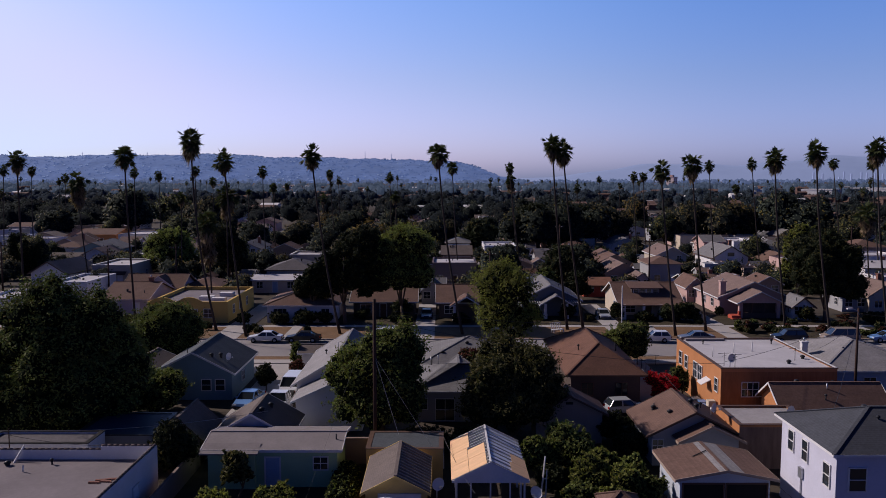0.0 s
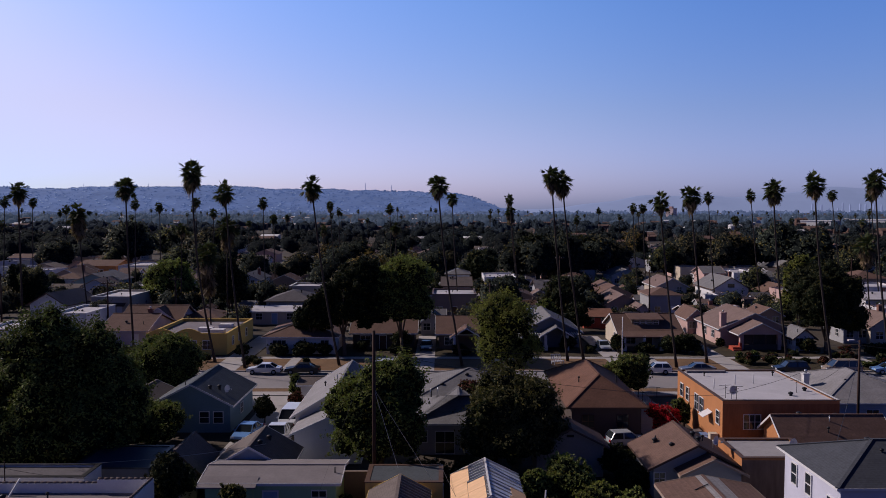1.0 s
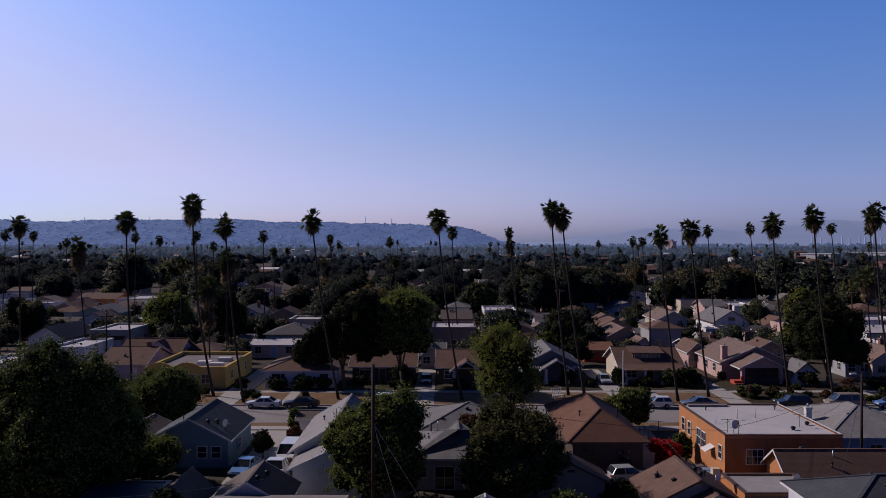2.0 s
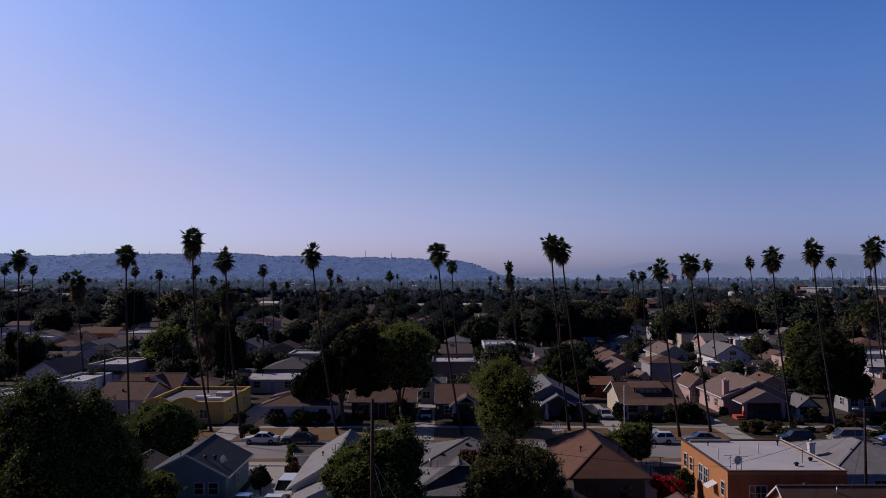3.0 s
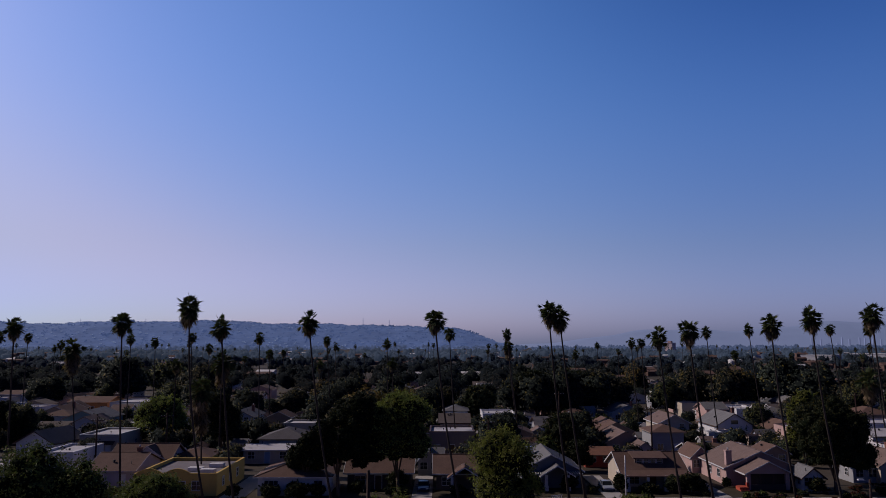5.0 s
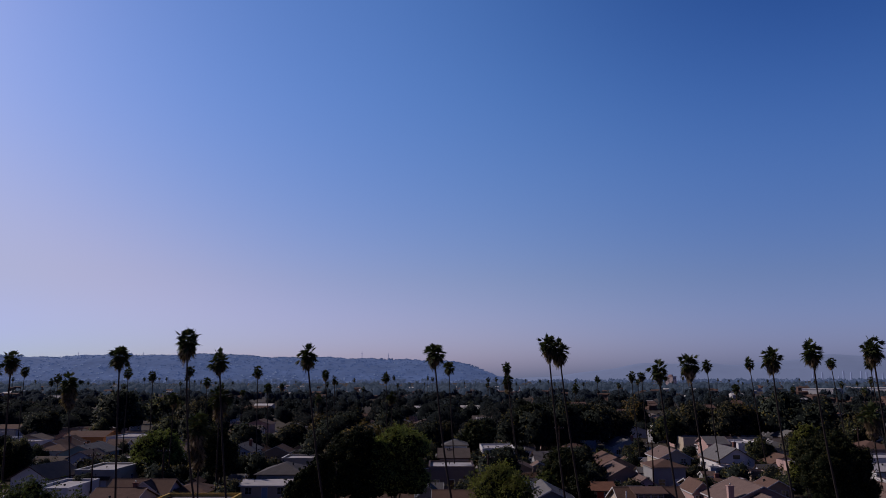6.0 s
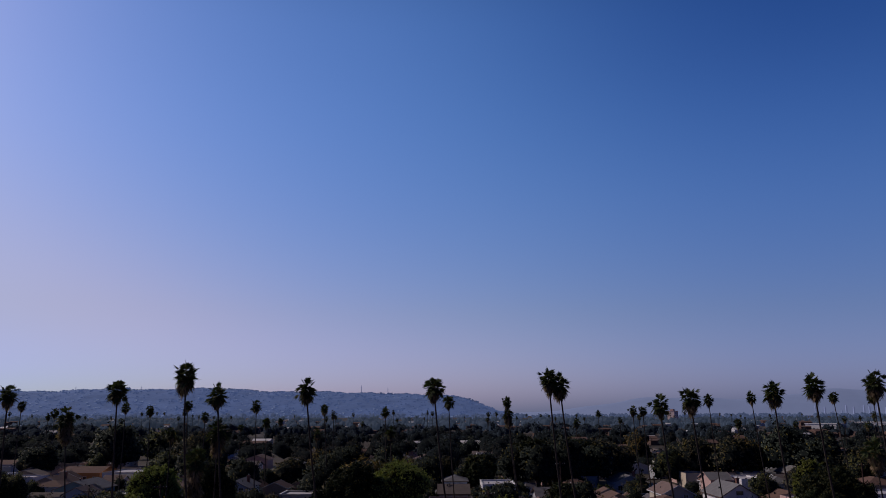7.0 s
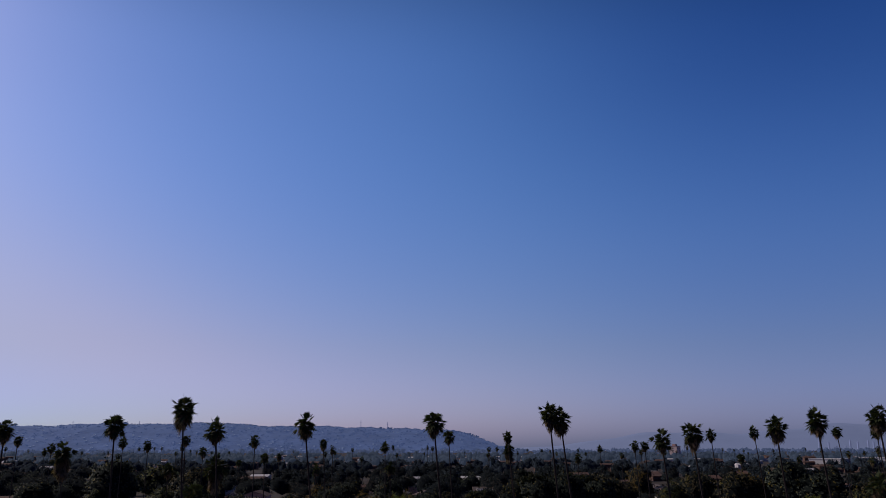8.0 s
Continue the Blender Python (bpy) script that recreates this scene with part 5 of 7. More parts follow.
def block_house(cx, y0, w, d, eave, rise, kind, wall, roof, seed=0, detail=True):
    rng = random.Random(seed)
    x0, x1 = cx - w / 2, cx + w / 2
    wins, doors = [], []
    if detail:
        n = max(2, int(w / 2.8))
        for i in range(n):
            u = x0 + w * (i + 0.5) / n
            if i == n // 2 and w > 5.5:
                doors.append(("f", u, 1.0, 2.05, rng.choice(["white", "brown", "blue"])))
            else:
                wins.append(("f", u, 1.0, 1.2, 1.2, 2))
            if eave > 4.9:
                wins.append(("f", u, 3.7, 1.0, 1.0, 2))
        wins += [("l" if cx > 0 else "r", y0 + d * k, 1.0, 1.0, 1.1, 2) for k in (0.3, 0.7)]
    label = WALL_WORDS[wall] + " stucco house with a " + ROOF_WORDS[roof] + (" roof" if kind == "fl" else " hip roof" if kind == "hp" else " gable roof")
    FOOT.append((x0, x1, y0, y0 + d))
    return house(x0, x1, y0, y0 + d, eave, rise, kind, wall, roof, label, over=0.5, windows=wins, doors=doors, vents=2 if detail else 0, seed=seed, trim=rng.choice([TRIM, WALL[wall], WALL["tan"], TRIM_DARK]), group="houses of the neighbourhood")


for i, r in enumerate(MID):
    ob = block_house(*r, seed=i)
    if r[6] in ("gy", "gx") and i % 3 == 0 and i:
        chimney(ob, r[2] * 0.28, 0.5, 2.0, r[4] + r[5] + 0.6)
    if i == 0:
        ob.matrix_basis = pose(r[0], r[1] + r[3] / 2, 0, 0, 0, -8)
    if r[:2] == (-70.5, 168.5):
        part("awning", Build().slab([(-2.6, -8.0, 2.1), (3.4, -8.0, 2.1), (3.4, -7.0, 2.7), (-2.6, -7.0, 2.7)], 0.08), TRIM_DARK, ob, "dark sloping awning")
    elif r[:2] == (15.2, 210.1):
        # a porch of three openings, dark sheets painted as their shade, between white piers
        for k in (-2.6, 0.2, 2.9):
            part("porch_opening", Build().box(k - 1.0, -7.03, 0.9, k + 1.0, -7.004, 3.3), SHADE, ob, "dark sheet for the shade behind the porch")
        for k in (-3.9, -1.2, 1.6, 3.9):
            part("porch_pier", Build().box(k - 0.3, -7.5, 0, k + 0.3, -7.04, 4.6), WALL["white"], ob)
        part("porch_beam", Build().box(-3.58, -7.4, 3.45, 3.58, -7.06, 3.75), WALL["white"], ob)
    elif r[:2] == (-52.2, 142.5):
        part("dormer", wall_shape("gy", 3.6, 3.0, 3.6, 1.3), WALL["pale"], ob, "", (1.2, -2.4, 0))
        add_roof(ob, "gy", 3.6, 3.0, 3.6, 1.3, 0.35, ROOF["brown"], (1.2, -2.4, 0))
        add_trim(ob, "gy", 3.6, 3.0, 3.6, 1.3, 0.35, TRIM, (1.2, -2.4, 0))
    elif r[:2] == (69.1, 191.0):
        part("gable_window", Build().box(-0.8, -7.06, 3.7, 0.8, -7.004, 4.6), GLASS, ob, "dark window in the gable")


def clear(x, y, w, d, gap):
    return all(x + w / 2 + gap < a or x - w / 2 - gap > b or y + d + gap < c or y - gap > e for a, b, c, e in FOOT)


# trees that stand among the houses of the farther blocks: kind, x, y, size
GROVE = [(0, -52, 219, 0.9), (2, -44, 242, 1.0), (0, -34, 256, 1.0), (1, -22, 229, 0.9), (0, -15, 250, 1.1), (2, -58, 240, 0.9),
         (0, -30, 276, 1.1), (5, -41, 284, 1.0), (3, -12, 224, 0.8), (2, 1, 262, 0.9), (0, -78, 262, 1.0), (1, -90, 272, 1.0)]
FOOT += [(x - 3, x + 3, y - 3, y + 3) for k, x, y, size in GROVE]
rng = random.Random(11)
fill = 0
for row, y in enumerate((145, 156, 167, 178, 190, 224, 238, 252, 267, 283, 305, 322, 345, 366, 390, 412)):
    half = 0.62 * y
    x = -half + rng.uniform(0, 8)
    while x < half:
        w, d = (rng.uniform(5.2, 8.5), rng.uniform(6.5, 9.5)) if y < 300 else (rng.uniform(7, 11), rng.uniform(9, 13))
        xx, yy = x + w / 2, y + rng.uniform(-2, 2)
        if clear(xx, yy, w, d, 1.0) and not (xx < -55 and yy < 168) and not (59 < xx < 70 and yy > 200) and not (205 < yy + d and yy < 218) and rng.random() < (0.85 if yy > 200 and xx > 20 else 0.34 if yy > 200 else 0.4 if xx > 20 else 0.22):
            kind = rng.choice(["gy", "gy", "gx", "hp", "fl"])
            wall = rng.choice(["white", "cream", "tan", "white", "pink", "grey", "pale", "white"])
            roof = "light" if kind == "fl" else rng.choice(["brown", "brown", "grey", "dark", "mid", "grey"] if rng.random() < 0.5 else ["brown", "rose", "rose", "mid", "grey"])
            block_house(xx, yy, w, d, rng.choice([2.7, 2.8, 3.0, 3.0, 3.0, 4.6]) if kind != "fl" else 3.8, 0 if kind == "fl" else rng.uniform(1.2, 1.8), kind, wall, roof, 100 + fill, y < 200)
            fill += 1
        x += w + (rng.uniform(1.5, 5) if y < 300 else rng.uniform(3, 9))

# the low pale houses of the farther blocks towards the hills
rng = random.Random(23)
low_houses = 0
while low_houses < 24:
    y = rng.uniform(190, 290)
    x = rng.uniform(-0.56, -0.14) * y
    w, d = rng.uniform(6, 9), rng.uniform(7, 10)
    if not clear(x, y, w, d, 0.8) or 202 < y + d and y < 220:
        continue
    kind = rng.choice(["gy", "gx", "hp", "fl"])
    block_house(x, y, w, d, 3.6 if kind == "fl" else 2.9, 0 if kind == "fl" else rng.uniform(1.2, 1.8), kind, rng.choice(["white", "pale", "cream", "tan", "pink"]), "light" if kind == "fl" else rng.choice(["brown", "grey", "rose", "mid"]), 500 + low_houses, False)
    low_houses += 1

# sheds and lean-tos in the back gardens
rng = random.Random(19)
sheds = 0
while sheds < 46:
    y = rng.uniform(144, 236)
    x = rng.uniform(-0.36, 0.52) * y
    w, d = rng.uniform(2.2, 4.2), rng.uniform(2.4, 4.5)
    if not clear(x, y, w, d, 0.35) or 204 < y + d and y < 219 or -14 < x < 2 and y < 150:
        continue
    wall, roof = rng.choice(["white", "white", "pale", "tan", "grey", "cream"]), rng.choice(["brown", "grey", "light", "dark", "rose"])
    kind = "fl" if roof == "light" else rng.choice(["gy", "gx"])
    house(x - w / 2, x + w / 2, y, y + d, rng.uniform(2.1, 2.6), 0 if kind == "fl" else rng.uniform(0.6, 1.0), kind, wall, roof, WALL_WORDS[wall] + " garden shed with a " + ROOF_WORDS[roof] + " roof", "shed", over=0.25,
          doors=[("f", x, 0.8, 1.9, rng.choice(["white", "brown"]))], trim=TRIM if rng.random() < 0.6 else TRIM_DARK, group="garden sheds", category="shed")
    FOOT.append((x - w / 2, x + w / 2, y, y + d))
    sheds += 1

# ---- near trees ----
def near_tree(label, kind, x, y, width, height, base, lobes, seed, name="tree", blobs=None, upper=0.65, radius=None, puff=None, cover=0.9, fringe=0.16, core=0.8):
    """A tree or bush of its own; the size of its leaves and clumps follows from its size and distance."""
    size = (0.11 if name == "bush" else 0.125) if y < 100 else 0.15 if y < 130 else 0.2 if y < 190 else 0.3
    leaves = int(cover * math.pi * width * (height - base) / size ** 2)
    puff = puff or min(0.9, max(0.22, 0.085 * width))
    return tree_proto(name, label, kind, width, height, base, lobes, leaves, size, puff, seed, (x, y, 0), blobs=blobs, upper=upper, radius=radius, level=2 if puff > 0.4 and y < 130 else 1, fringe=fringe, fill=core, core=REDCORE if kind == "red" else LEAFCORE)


near_tree("large dense dark green tree with a broad crown", "deep", -33.4, 69.0, 16, 13.2, 1.0, 9, 1, puff=0.95, cover=0.85, fringe=0.3, core=0.74,
          blobs=[(0, 0, 6.2, 4.6, 4.8, 4.6), (-0.9, 0.2, 11.3, 1.7, 2.0, 2.0), (-2.4, -0.4, 9.2, 1.9, 2.2, 2.2), (3.1, 0, 10.3, 1.5, 1.8, 1.8), (1.0, -0.5, 9.2, 2.1, 2.5, 2.3), (4.4, 0.2, 7.8, 1.6, 2.0, 2.0), (5.0, -0.5, 5.4, 2.0, 2.4, 2.4), (3.0, -2.5, 3.8, 3.4, 2.8, 3.4), (-3.5, -3.0, 3.0, 5.0, 3.0, 3.0), (-4.6, -0.6, 6.0, 2.6, 3.0, 2.6), (-8.0, -1.0, 3.4, 3.6, 3.4, 3.2)])
near_tree("leafy green shrub tree at the edge of the large tree", "green", -29.2, 71.8, 4.8, 9.2, 0.3, 7, 2, fringe=0.3, core=0.7)
near_tree("round dark green tree beside the street", "dark", -33.0, 94.6, 8.6, 7.2, 0.1, 10, 3, fringe=0.3)
near_tree("dense green citrus-like tree beside the utility pole", "green", -5.6, 67.2, 8.8, 9.6, 0.1, 9, 4)
near_tree("dark broad tree behind the shelter", "olive", 5.9, 66.6, 9.8, 8.8, 0.1, 9, 5)
near_tree("tall slim light green street tree", "light", 7.6, 95.8, 8.0, 12.0, 1.8, 8, 6, puff=0.9, cover=0.85, fringe=0.3, core=0.5)
near_tree("dark bushy tree with reddish dry twigs", "rust", 2.4, 79.2, 2.8, 5.2, 3.6, 3, 7)
near_tree("round clipped dark green tree by the kerb", "dark", 22.2, 95.4, 6.2, 4.9, 0.4, 7, 8)
near_tree("bright red bougainvillea beside the orange building", "red", 22.3, 79.0, 3.2, 2.9, 0.1, 5, 9, name="bush")
near_tree("dark green bush behind the bougainvillea", "dark", 24.2, 80.5, 2.4, 3.2, 0.2, 3, 10, name="bush")
near_tree("dark bush between the garages", "black", -20.2, 58.3, 4.0, 4.4, 0.2, 5, 11, name="bush")
near_tree("small bushes beside the blue house", "dark", -27.6, 75.2, 6.4, 3.6, 0.1, 7, 12, name="bush")
near_tree("small garden tree in front of the green house", "olive", -14.4, 54.4, 2.4, 3.4, 1.0, 5, 13)
near_tree("leafy garden bush with pale new leaves", "light", -15.2, 50.6, 3.2, 1.9, 0.2, 4, 14, name="bush")
near_tree("leafy garden bush with pale new leaves", "light", -10.8, 50.8, 3.2, 2.0, 0.2, 4, 15, name="bush")
for i, (bx_, by_, bw, bh_, kd) in enumerate(((9.6, 59.4, 3.4, 3.6, "dark"), (11.6, 57.2, 2.4, 2.7, "light"), (13.6, 56.0, 2.2, 2.4, "green"), (10.6, 54.6, 2.8, 3.0, "light"), (12.6, 53.4, 2.5, 2.7, "light"), (9.4, 51.8, 2.2, 2.0, "dark"), (11.2, 51.2, 2.2, 2.0, "light"), (14.0, 53.2, 2.0, 2.2, "dark"), (7.8, 55.4, 2.2, 2.0, "black"))):
    near_tree("overgrown garden bush with climbing leaves" if i % 2 else "dense green garden bush behind the garages", kd, bx_, by_, bw * 1.25, bh_, 0.1, 9, 300 + i, name="bush")
for bx_, by_, bw, bh_ in ((14.6, 66.8, 3.4, 2.4), (15.3, 63.2, 3.2, 2.2), (-1.2, 64.4, 4.6, 1.5), (2.0, 65.0, 3.6, 1.7), (17.0, 69.4, 2.6, 1.5)):
    near_tree("low dark bush in a shaded back garden", "black", bx_, by_, bw, bh_, 0.1, 5, int(500 + bx_ * 10), name="bush")
near_tree("bush beside the driveway", "black", -18.7, 83.0, 2.3, 3.0, 0.2, 4, 19, name="bush")
near_tree("clipped dark columnar shrub by the driveway", "dark", -17.2, 92.5, 1.6, 3.4, 0.2, 3, 20, name="bush")
near_tree("rusty brown shrub by the driveway", "rust", -16.6, 89.0, 2.0, 1.9, 0.2, 3, 21, name="bush")
near_tree("dark shrub in front of the tall street tree", "rust", 10.6, 93.5, 3.0, 2.6, 0.2, 3, 22, name="bush")
near_tree("feathery bush beside the shelter", "green", 6.9, 58.5, 2.6, 3.3, 0.6, 3, 23, name="bush")
near_tree("low hedge along the yellow garage", "dark", -7.0, 54.5, 2.0, 1.8, 0.1, 4, 24, name="bush", blobs=[(0, k * 1.3, 0.8, 0.9, 0.8, 0.8) for k in (-2, -1, 0, 1, 2)])
# trees across the street
near_tree("dark sculpted cypress-like tree with bare limbs", "cypress", -15.0, 121.5, 11, 14.6, 4.5, 9, 30, radius=0.3, puff=0.55, cover=0.85,
          blobs=[(2.6, 0, 10.6, 3.0, 3.0, 4.2), (4.4, 0.5, 9.4, 2.0, 2.2, 3.4), (0.4, 0, 10.2, 1.9, 2.0, 3.6), (1.4, -0.6, 7.6, 2.4, 2.0, 2.6), (-2.5, 0, 8.2, 1.5, 1.7, 3.0), (-1.2, 0.4, 6.6, 1.5, 1.5, 2.2), (-4.8, 0, 7.2, 1.3, 1.5, 1.9), (-6.2, 0.3, 6.0, 1.3, 1.4, 1.3), (4.8, -0.3, 6.6, 1.4, 1.6, 1.7), (3.2, 0, 5.6, 1.2, 1.4, 1.2), (-3.4, -0.4, 5.4, 1.2, 1.3, 1.2)])
near_tree("dark drooping tree beside the bungalows", "cypress", -20.6, 124.0, 8.0, 10.0, 3.6, 7, 31,
          blobs=[(-0.5, 0, 5.4, 1.3, 1.3, 1.3), (0.8, 0, 6.6, 1.0, 1.1, 1.5), (-1.6, 0.3, 4.4, 0.9, 0.9, 0.8), (1.8, 0, 4.4, 0.9, 1.0, 1.0)])
near_tree("tall bright green tree with sunlit crown", "green", -6.2, 123.5, 10.6, 15.2, 3.4, 10, 32, radius=0.26)
near_tree("very large dark rounded tree", "black", 59.8, 123.6, 11.6, 14.2, 2.6, 11, 33, puff=0.8)
near_tree("sunlit yellow-green tree behind the large dark tree", "light", 59.4, 133.0, 6.4, 15.0, 4.0, 7, 37)
near_tree("dark tree at the end of the shaded driveway", "black", 24.6, 146.0, 5.0, 5.4, 0.4, 5, 41)
near_tree("dark tree behind the grey bungalow", "dark", 19.0, 147.5, 5.4, 5.6, 0.4, 5, 42)
near_tree("red bougainvillea between two white houses", "red", -67.8, 157.6, 2.4, 2.2, 0.1, 3, 43, name="bush")
near_tree("dark round tree behind the houses", "black", 24.0, 160.0, 9, 9, 0.8, 6, 34)
near_tree("leafy round tree behind the yellow building", "green", -63.5, 186.0, 13.2, 10.4, 0.2, 10, 35, fringe=0.3)
for sx, sh in ((-100.4, 9.0), (-97.6, 7.8), (-94.9, 6.9)):
    near_tree("slim dark columnar cypress among the houses", "cypress", sx, 186.0, 2.4, sh, 0.3, 2, int(200 - sx), blobs=[(0, 0, sh * k, r, r, sh * 0.22) for k, r in ((0.2, 1.1), (0.42, 1.15), (0.64, 0.95), (0.84, 0.55))])
near_tree("very dark dense tree rising behind the houses", "black", 29.5, 246.0, 15.0, 14.8, 1.0, 9, 38)
near_tree("very dark dense tree rising behind the houses", "black", 40.5, 251.0, 13.0, 14.0, 1.0, 9, 39)
near_tree("dark rounded tree among the houses", "black", 11.2, 236.0, 11.5, 10.0, 0.8, 8, 40)
near_tree("dark conifer behind the yellow building", "cypress", -45.0, 168.0, 7.5, 12.5, 1.0, 7, 36)
for i, (hx, hy, hw, hh) in enumerate(((-30.6, 120.9, 2.6, 1.9), (-25.2, 121.2, 3.4, 1.9), (-21.2, 121.3, 4.4, 2.0), (-18.0, 121.2, 2.6, 1.9), (-13, 126, 2.6, 1.4), (-6.5, 125.6, 3.6, 3.4), (2.6, 121.6, 3.4, 1.6), (14.4, 126.0, 3.4, 2.0), (19.8, 126.2, 3.0, 2.2), (27.6, 125.2, 2.8, 2.7), (38.2, 124.0, 4.4, 2.7), (35.4, 124.4, 4.0, 2.3), (31.6, 124.2, 3.2, 1.5), (30.2, 119.0, 1.8, 0.9), (47.5, 121.0, 1.8, 0.7), (50.2, 120.8, 1.6, 0.6), (53.6, 121.2, 2.0, 0.8), (57, 124, 3.2, 2.2), (45.2, 129.3, 1.6, 1.5), (66.5, 122, 3.6, 1.8))):
    near_tree("dark garden shrub in front of a bungalow", "black" if i % 3 else "cypress", hx, hy, hw, hh, 0.1, 3, 50 + i, name="bush")
near_tree("green tree beside the far corner of the white house", "green", 45.5, 71.0, 5.0, 6.2, 0.6, 5, 90)
# low shrubs of the front gardens
SHRUB = [near_tree("low " + w + " shrub in a front garden", k, 0, 110 + i, 2.0, 1.5, 0.05, 4, 400 + i, name="bush") for i, (w, k) in enumerate((("dark green", "black"), ("green", "dark"), ("dry reddish", "rust"), ("olive", "olive")))]
PAVED = [(39.6, 43.0), (-32.8, -28.4), (-4.6, -0.8), (24.0, 27.5)] + [(wx - 0.3, wx + 1.6) for wx in (-22.6, -9.6, 7.2, 30.0, 61.5)]
rng = random.Random(77)
placed = 0
while placed < 84:
    x, y = rng.uniform(-62, 74), rng.choice([rng.uniform(120.8, 122.2), rng.uniform(122, 126.5), rng.uniform(112, 118)])
    if rng.random() < 0.22:
        x, y = rng.uniform(43.5, 72), rng.uniform(111.5, 118)
    if any(a < x < b for a, b in PAVED) or not clear(x, y, 1.2, 1.2, 0.1) or (y < 119 and x < 43 and rng.random() < 0.6):
        continue
    k = rng.choice([0, 0, 0, 0, 1, 2, 3, 3])
    m = pose(x, y, 0.1, 0, 0, rng.uniform(0, 360)) @ Matrix.Diagonal((rng.uniform(0.5, 1.3), rng.uniform(0.5, 1.1), rng.uniform(0.4, 1.1), 1))
    if placed < 4:
        SHRUB[placed].matrix_basis = m
    else:
        copy_thing(SHRUB[k], pose(0, 0, 0)).matrix_basis = m
    placed += 1

# ---- trees of the blocks behind: a few kinds, each copied ----
KINDS = [
    ("broad dark green garden tree among the houses", "dark", 11, 10.5, 1.2), ("round green garden tree among the houses", "green", 9, 9.0, 1.2),
    ("olive-green spreading tree among the houses", "olive", 12, 9.5, 1.5), ("tall dark tree among the houses", "cypress", 9, 13.0, 1.5),
    ("sunlit light green tree among the houses", "light", 9.5, 10.0, 1.5), ("golden autumn tree among the houses", "gold", 9, 9.5, 1.5)]
PROTO = []
for i, (label, kind, w, h, base) in enumerate(KINDS):
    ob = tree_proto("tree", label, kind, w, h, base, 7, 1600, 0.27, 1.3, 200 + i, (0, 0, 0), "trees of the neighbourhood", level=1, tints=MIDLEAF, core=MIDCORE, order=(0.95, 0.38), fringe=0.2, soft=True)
    PROTO.append(ob)
YARD = [tree_proto("tree", label, kind, 4.6, 4.2, 0.3, 4, 430, 0.22, 1.0, 280 + i, (0, 0, 0), "small garden trees", level=1, tints=MIDLEAF, core=MIDCORE, order=(0.95, 0.38), fringe=0.2, soft=True)
        for i, (label, kind) in enumerate((("small dark tree in a back garden", "dark"), ("small green tree in a back garden", "green"), ("small olive-green tree in a back garden", "olive")))]
PLACED = []  # kind, x, y, size
PLACED += [
    (3, 25, 250, 1.2), (0, 28, 237, 1.15), (0, 37, 241, 1.25),
    (3, 21, 240, 1.0), (0, 46, 246, 1.2), (0, 33, 252, 1.5),
    (0, 41, 256, 1.5), (2, 48, 262, 1.4), (2, 56, 266, 1.4),
    (1, 73, 262, 1.1), (0, 14, 262, 1.0), (0, 9, 240, 0.75),
    (5, -19, 190, 1.25), (4, -12, 196, 1.0), (5, -7, 240, 1.0),
    (0, -3, 232, 0.9), (2, 82, 268, 1.3), (2, 92, 262, 1.4),
]
PLACED += [
    (5, 100, 266, 1.2), (0, 110, 262, 1.5), (0, 118, 255, 1.5),
    (2, 126, 250, 1.3), (0, 134, 258, 1.3), (0, -30, 205, 0.9),
    (1, -24, 214, 0.9), (2, -88, 300, 1.6), (0, -118, 300, 1.7),
    (1, -128, 330, 1.8), (1, -112, 335, 1.9), (0, -140, 290, 1.2),
    (0, -104, 196, 0.8), (3, -113, 188, 0.7), (3, -110, 190, 0.75),
    (1, -70, 250, 1.0), (4, 78, 200, 0.7), (1, 82, 205, 0.6),
]
PLACED += [
    (0, 30, 176, 0.7), (0, 128, 226, 1.0), (4, 122, 240, 0.9),
    (0, 136, 232, 1.1), (2, 66, 320, 1.0), (5, 80, 330, 1.2),
    (0, -68, 158, 0.45), (1, -83, 168, 0.4),
]
rng = random.Random(5)


def plant(kind, x, y, size, turn, used=[0] * 9):
    m = pose(x, y, 0, 0, 0, turn) @ Matrix.Diagonal((size, size, size * rng.uniform(0.88, 1.12), 1))
    if used[kind] == 0:
        (PROTO + YARD)[kind].matrix_basis = m
        used[kind] = 1
    else:
        ob = copy_thing((PROTO + YARD)[kind], pose(0, 0, 0))
        ob.matrix_basis = m


for k, x, y, s in PLACED + GROVE:
    plant(k, x, y, s, rng.uniform(0, 360))


def scatter(number, y0, y1, small, large, gap, kinds=None):
    count = 0
    while count < number:
        y = math.sqrt(rng.uniform(y0 * y0, y1 * y1))
        x = rng.uniform(-0.64, 0.64) * y
        size = rng.uniform(small, large)
        if not clear(x, y - 2, 4 * size, 4 * size, gap) or (-92 < x < -60 and y < 184) or (60 < x < 69 and y > 214) or 205 < y < 218 or (70 < x < 110 and 120 < y < 205 and not kinds) or (20 < x < 95 and y < 235 and size > 0.62 and not kinds):
            continue
        plant(rng.choice(kinds) if kinds else rng.choices(range(6), (30, 22, 18, 12, 12, 6))[0], x, y, size, rng.uniform(0, 360))
        count += 1


scatter(270, 141, 240, 0.45, 1.15, -0.3, (6, 6, 7, 8))
scatter(26, 150, 290, 0.6, 0.95, 0.6)

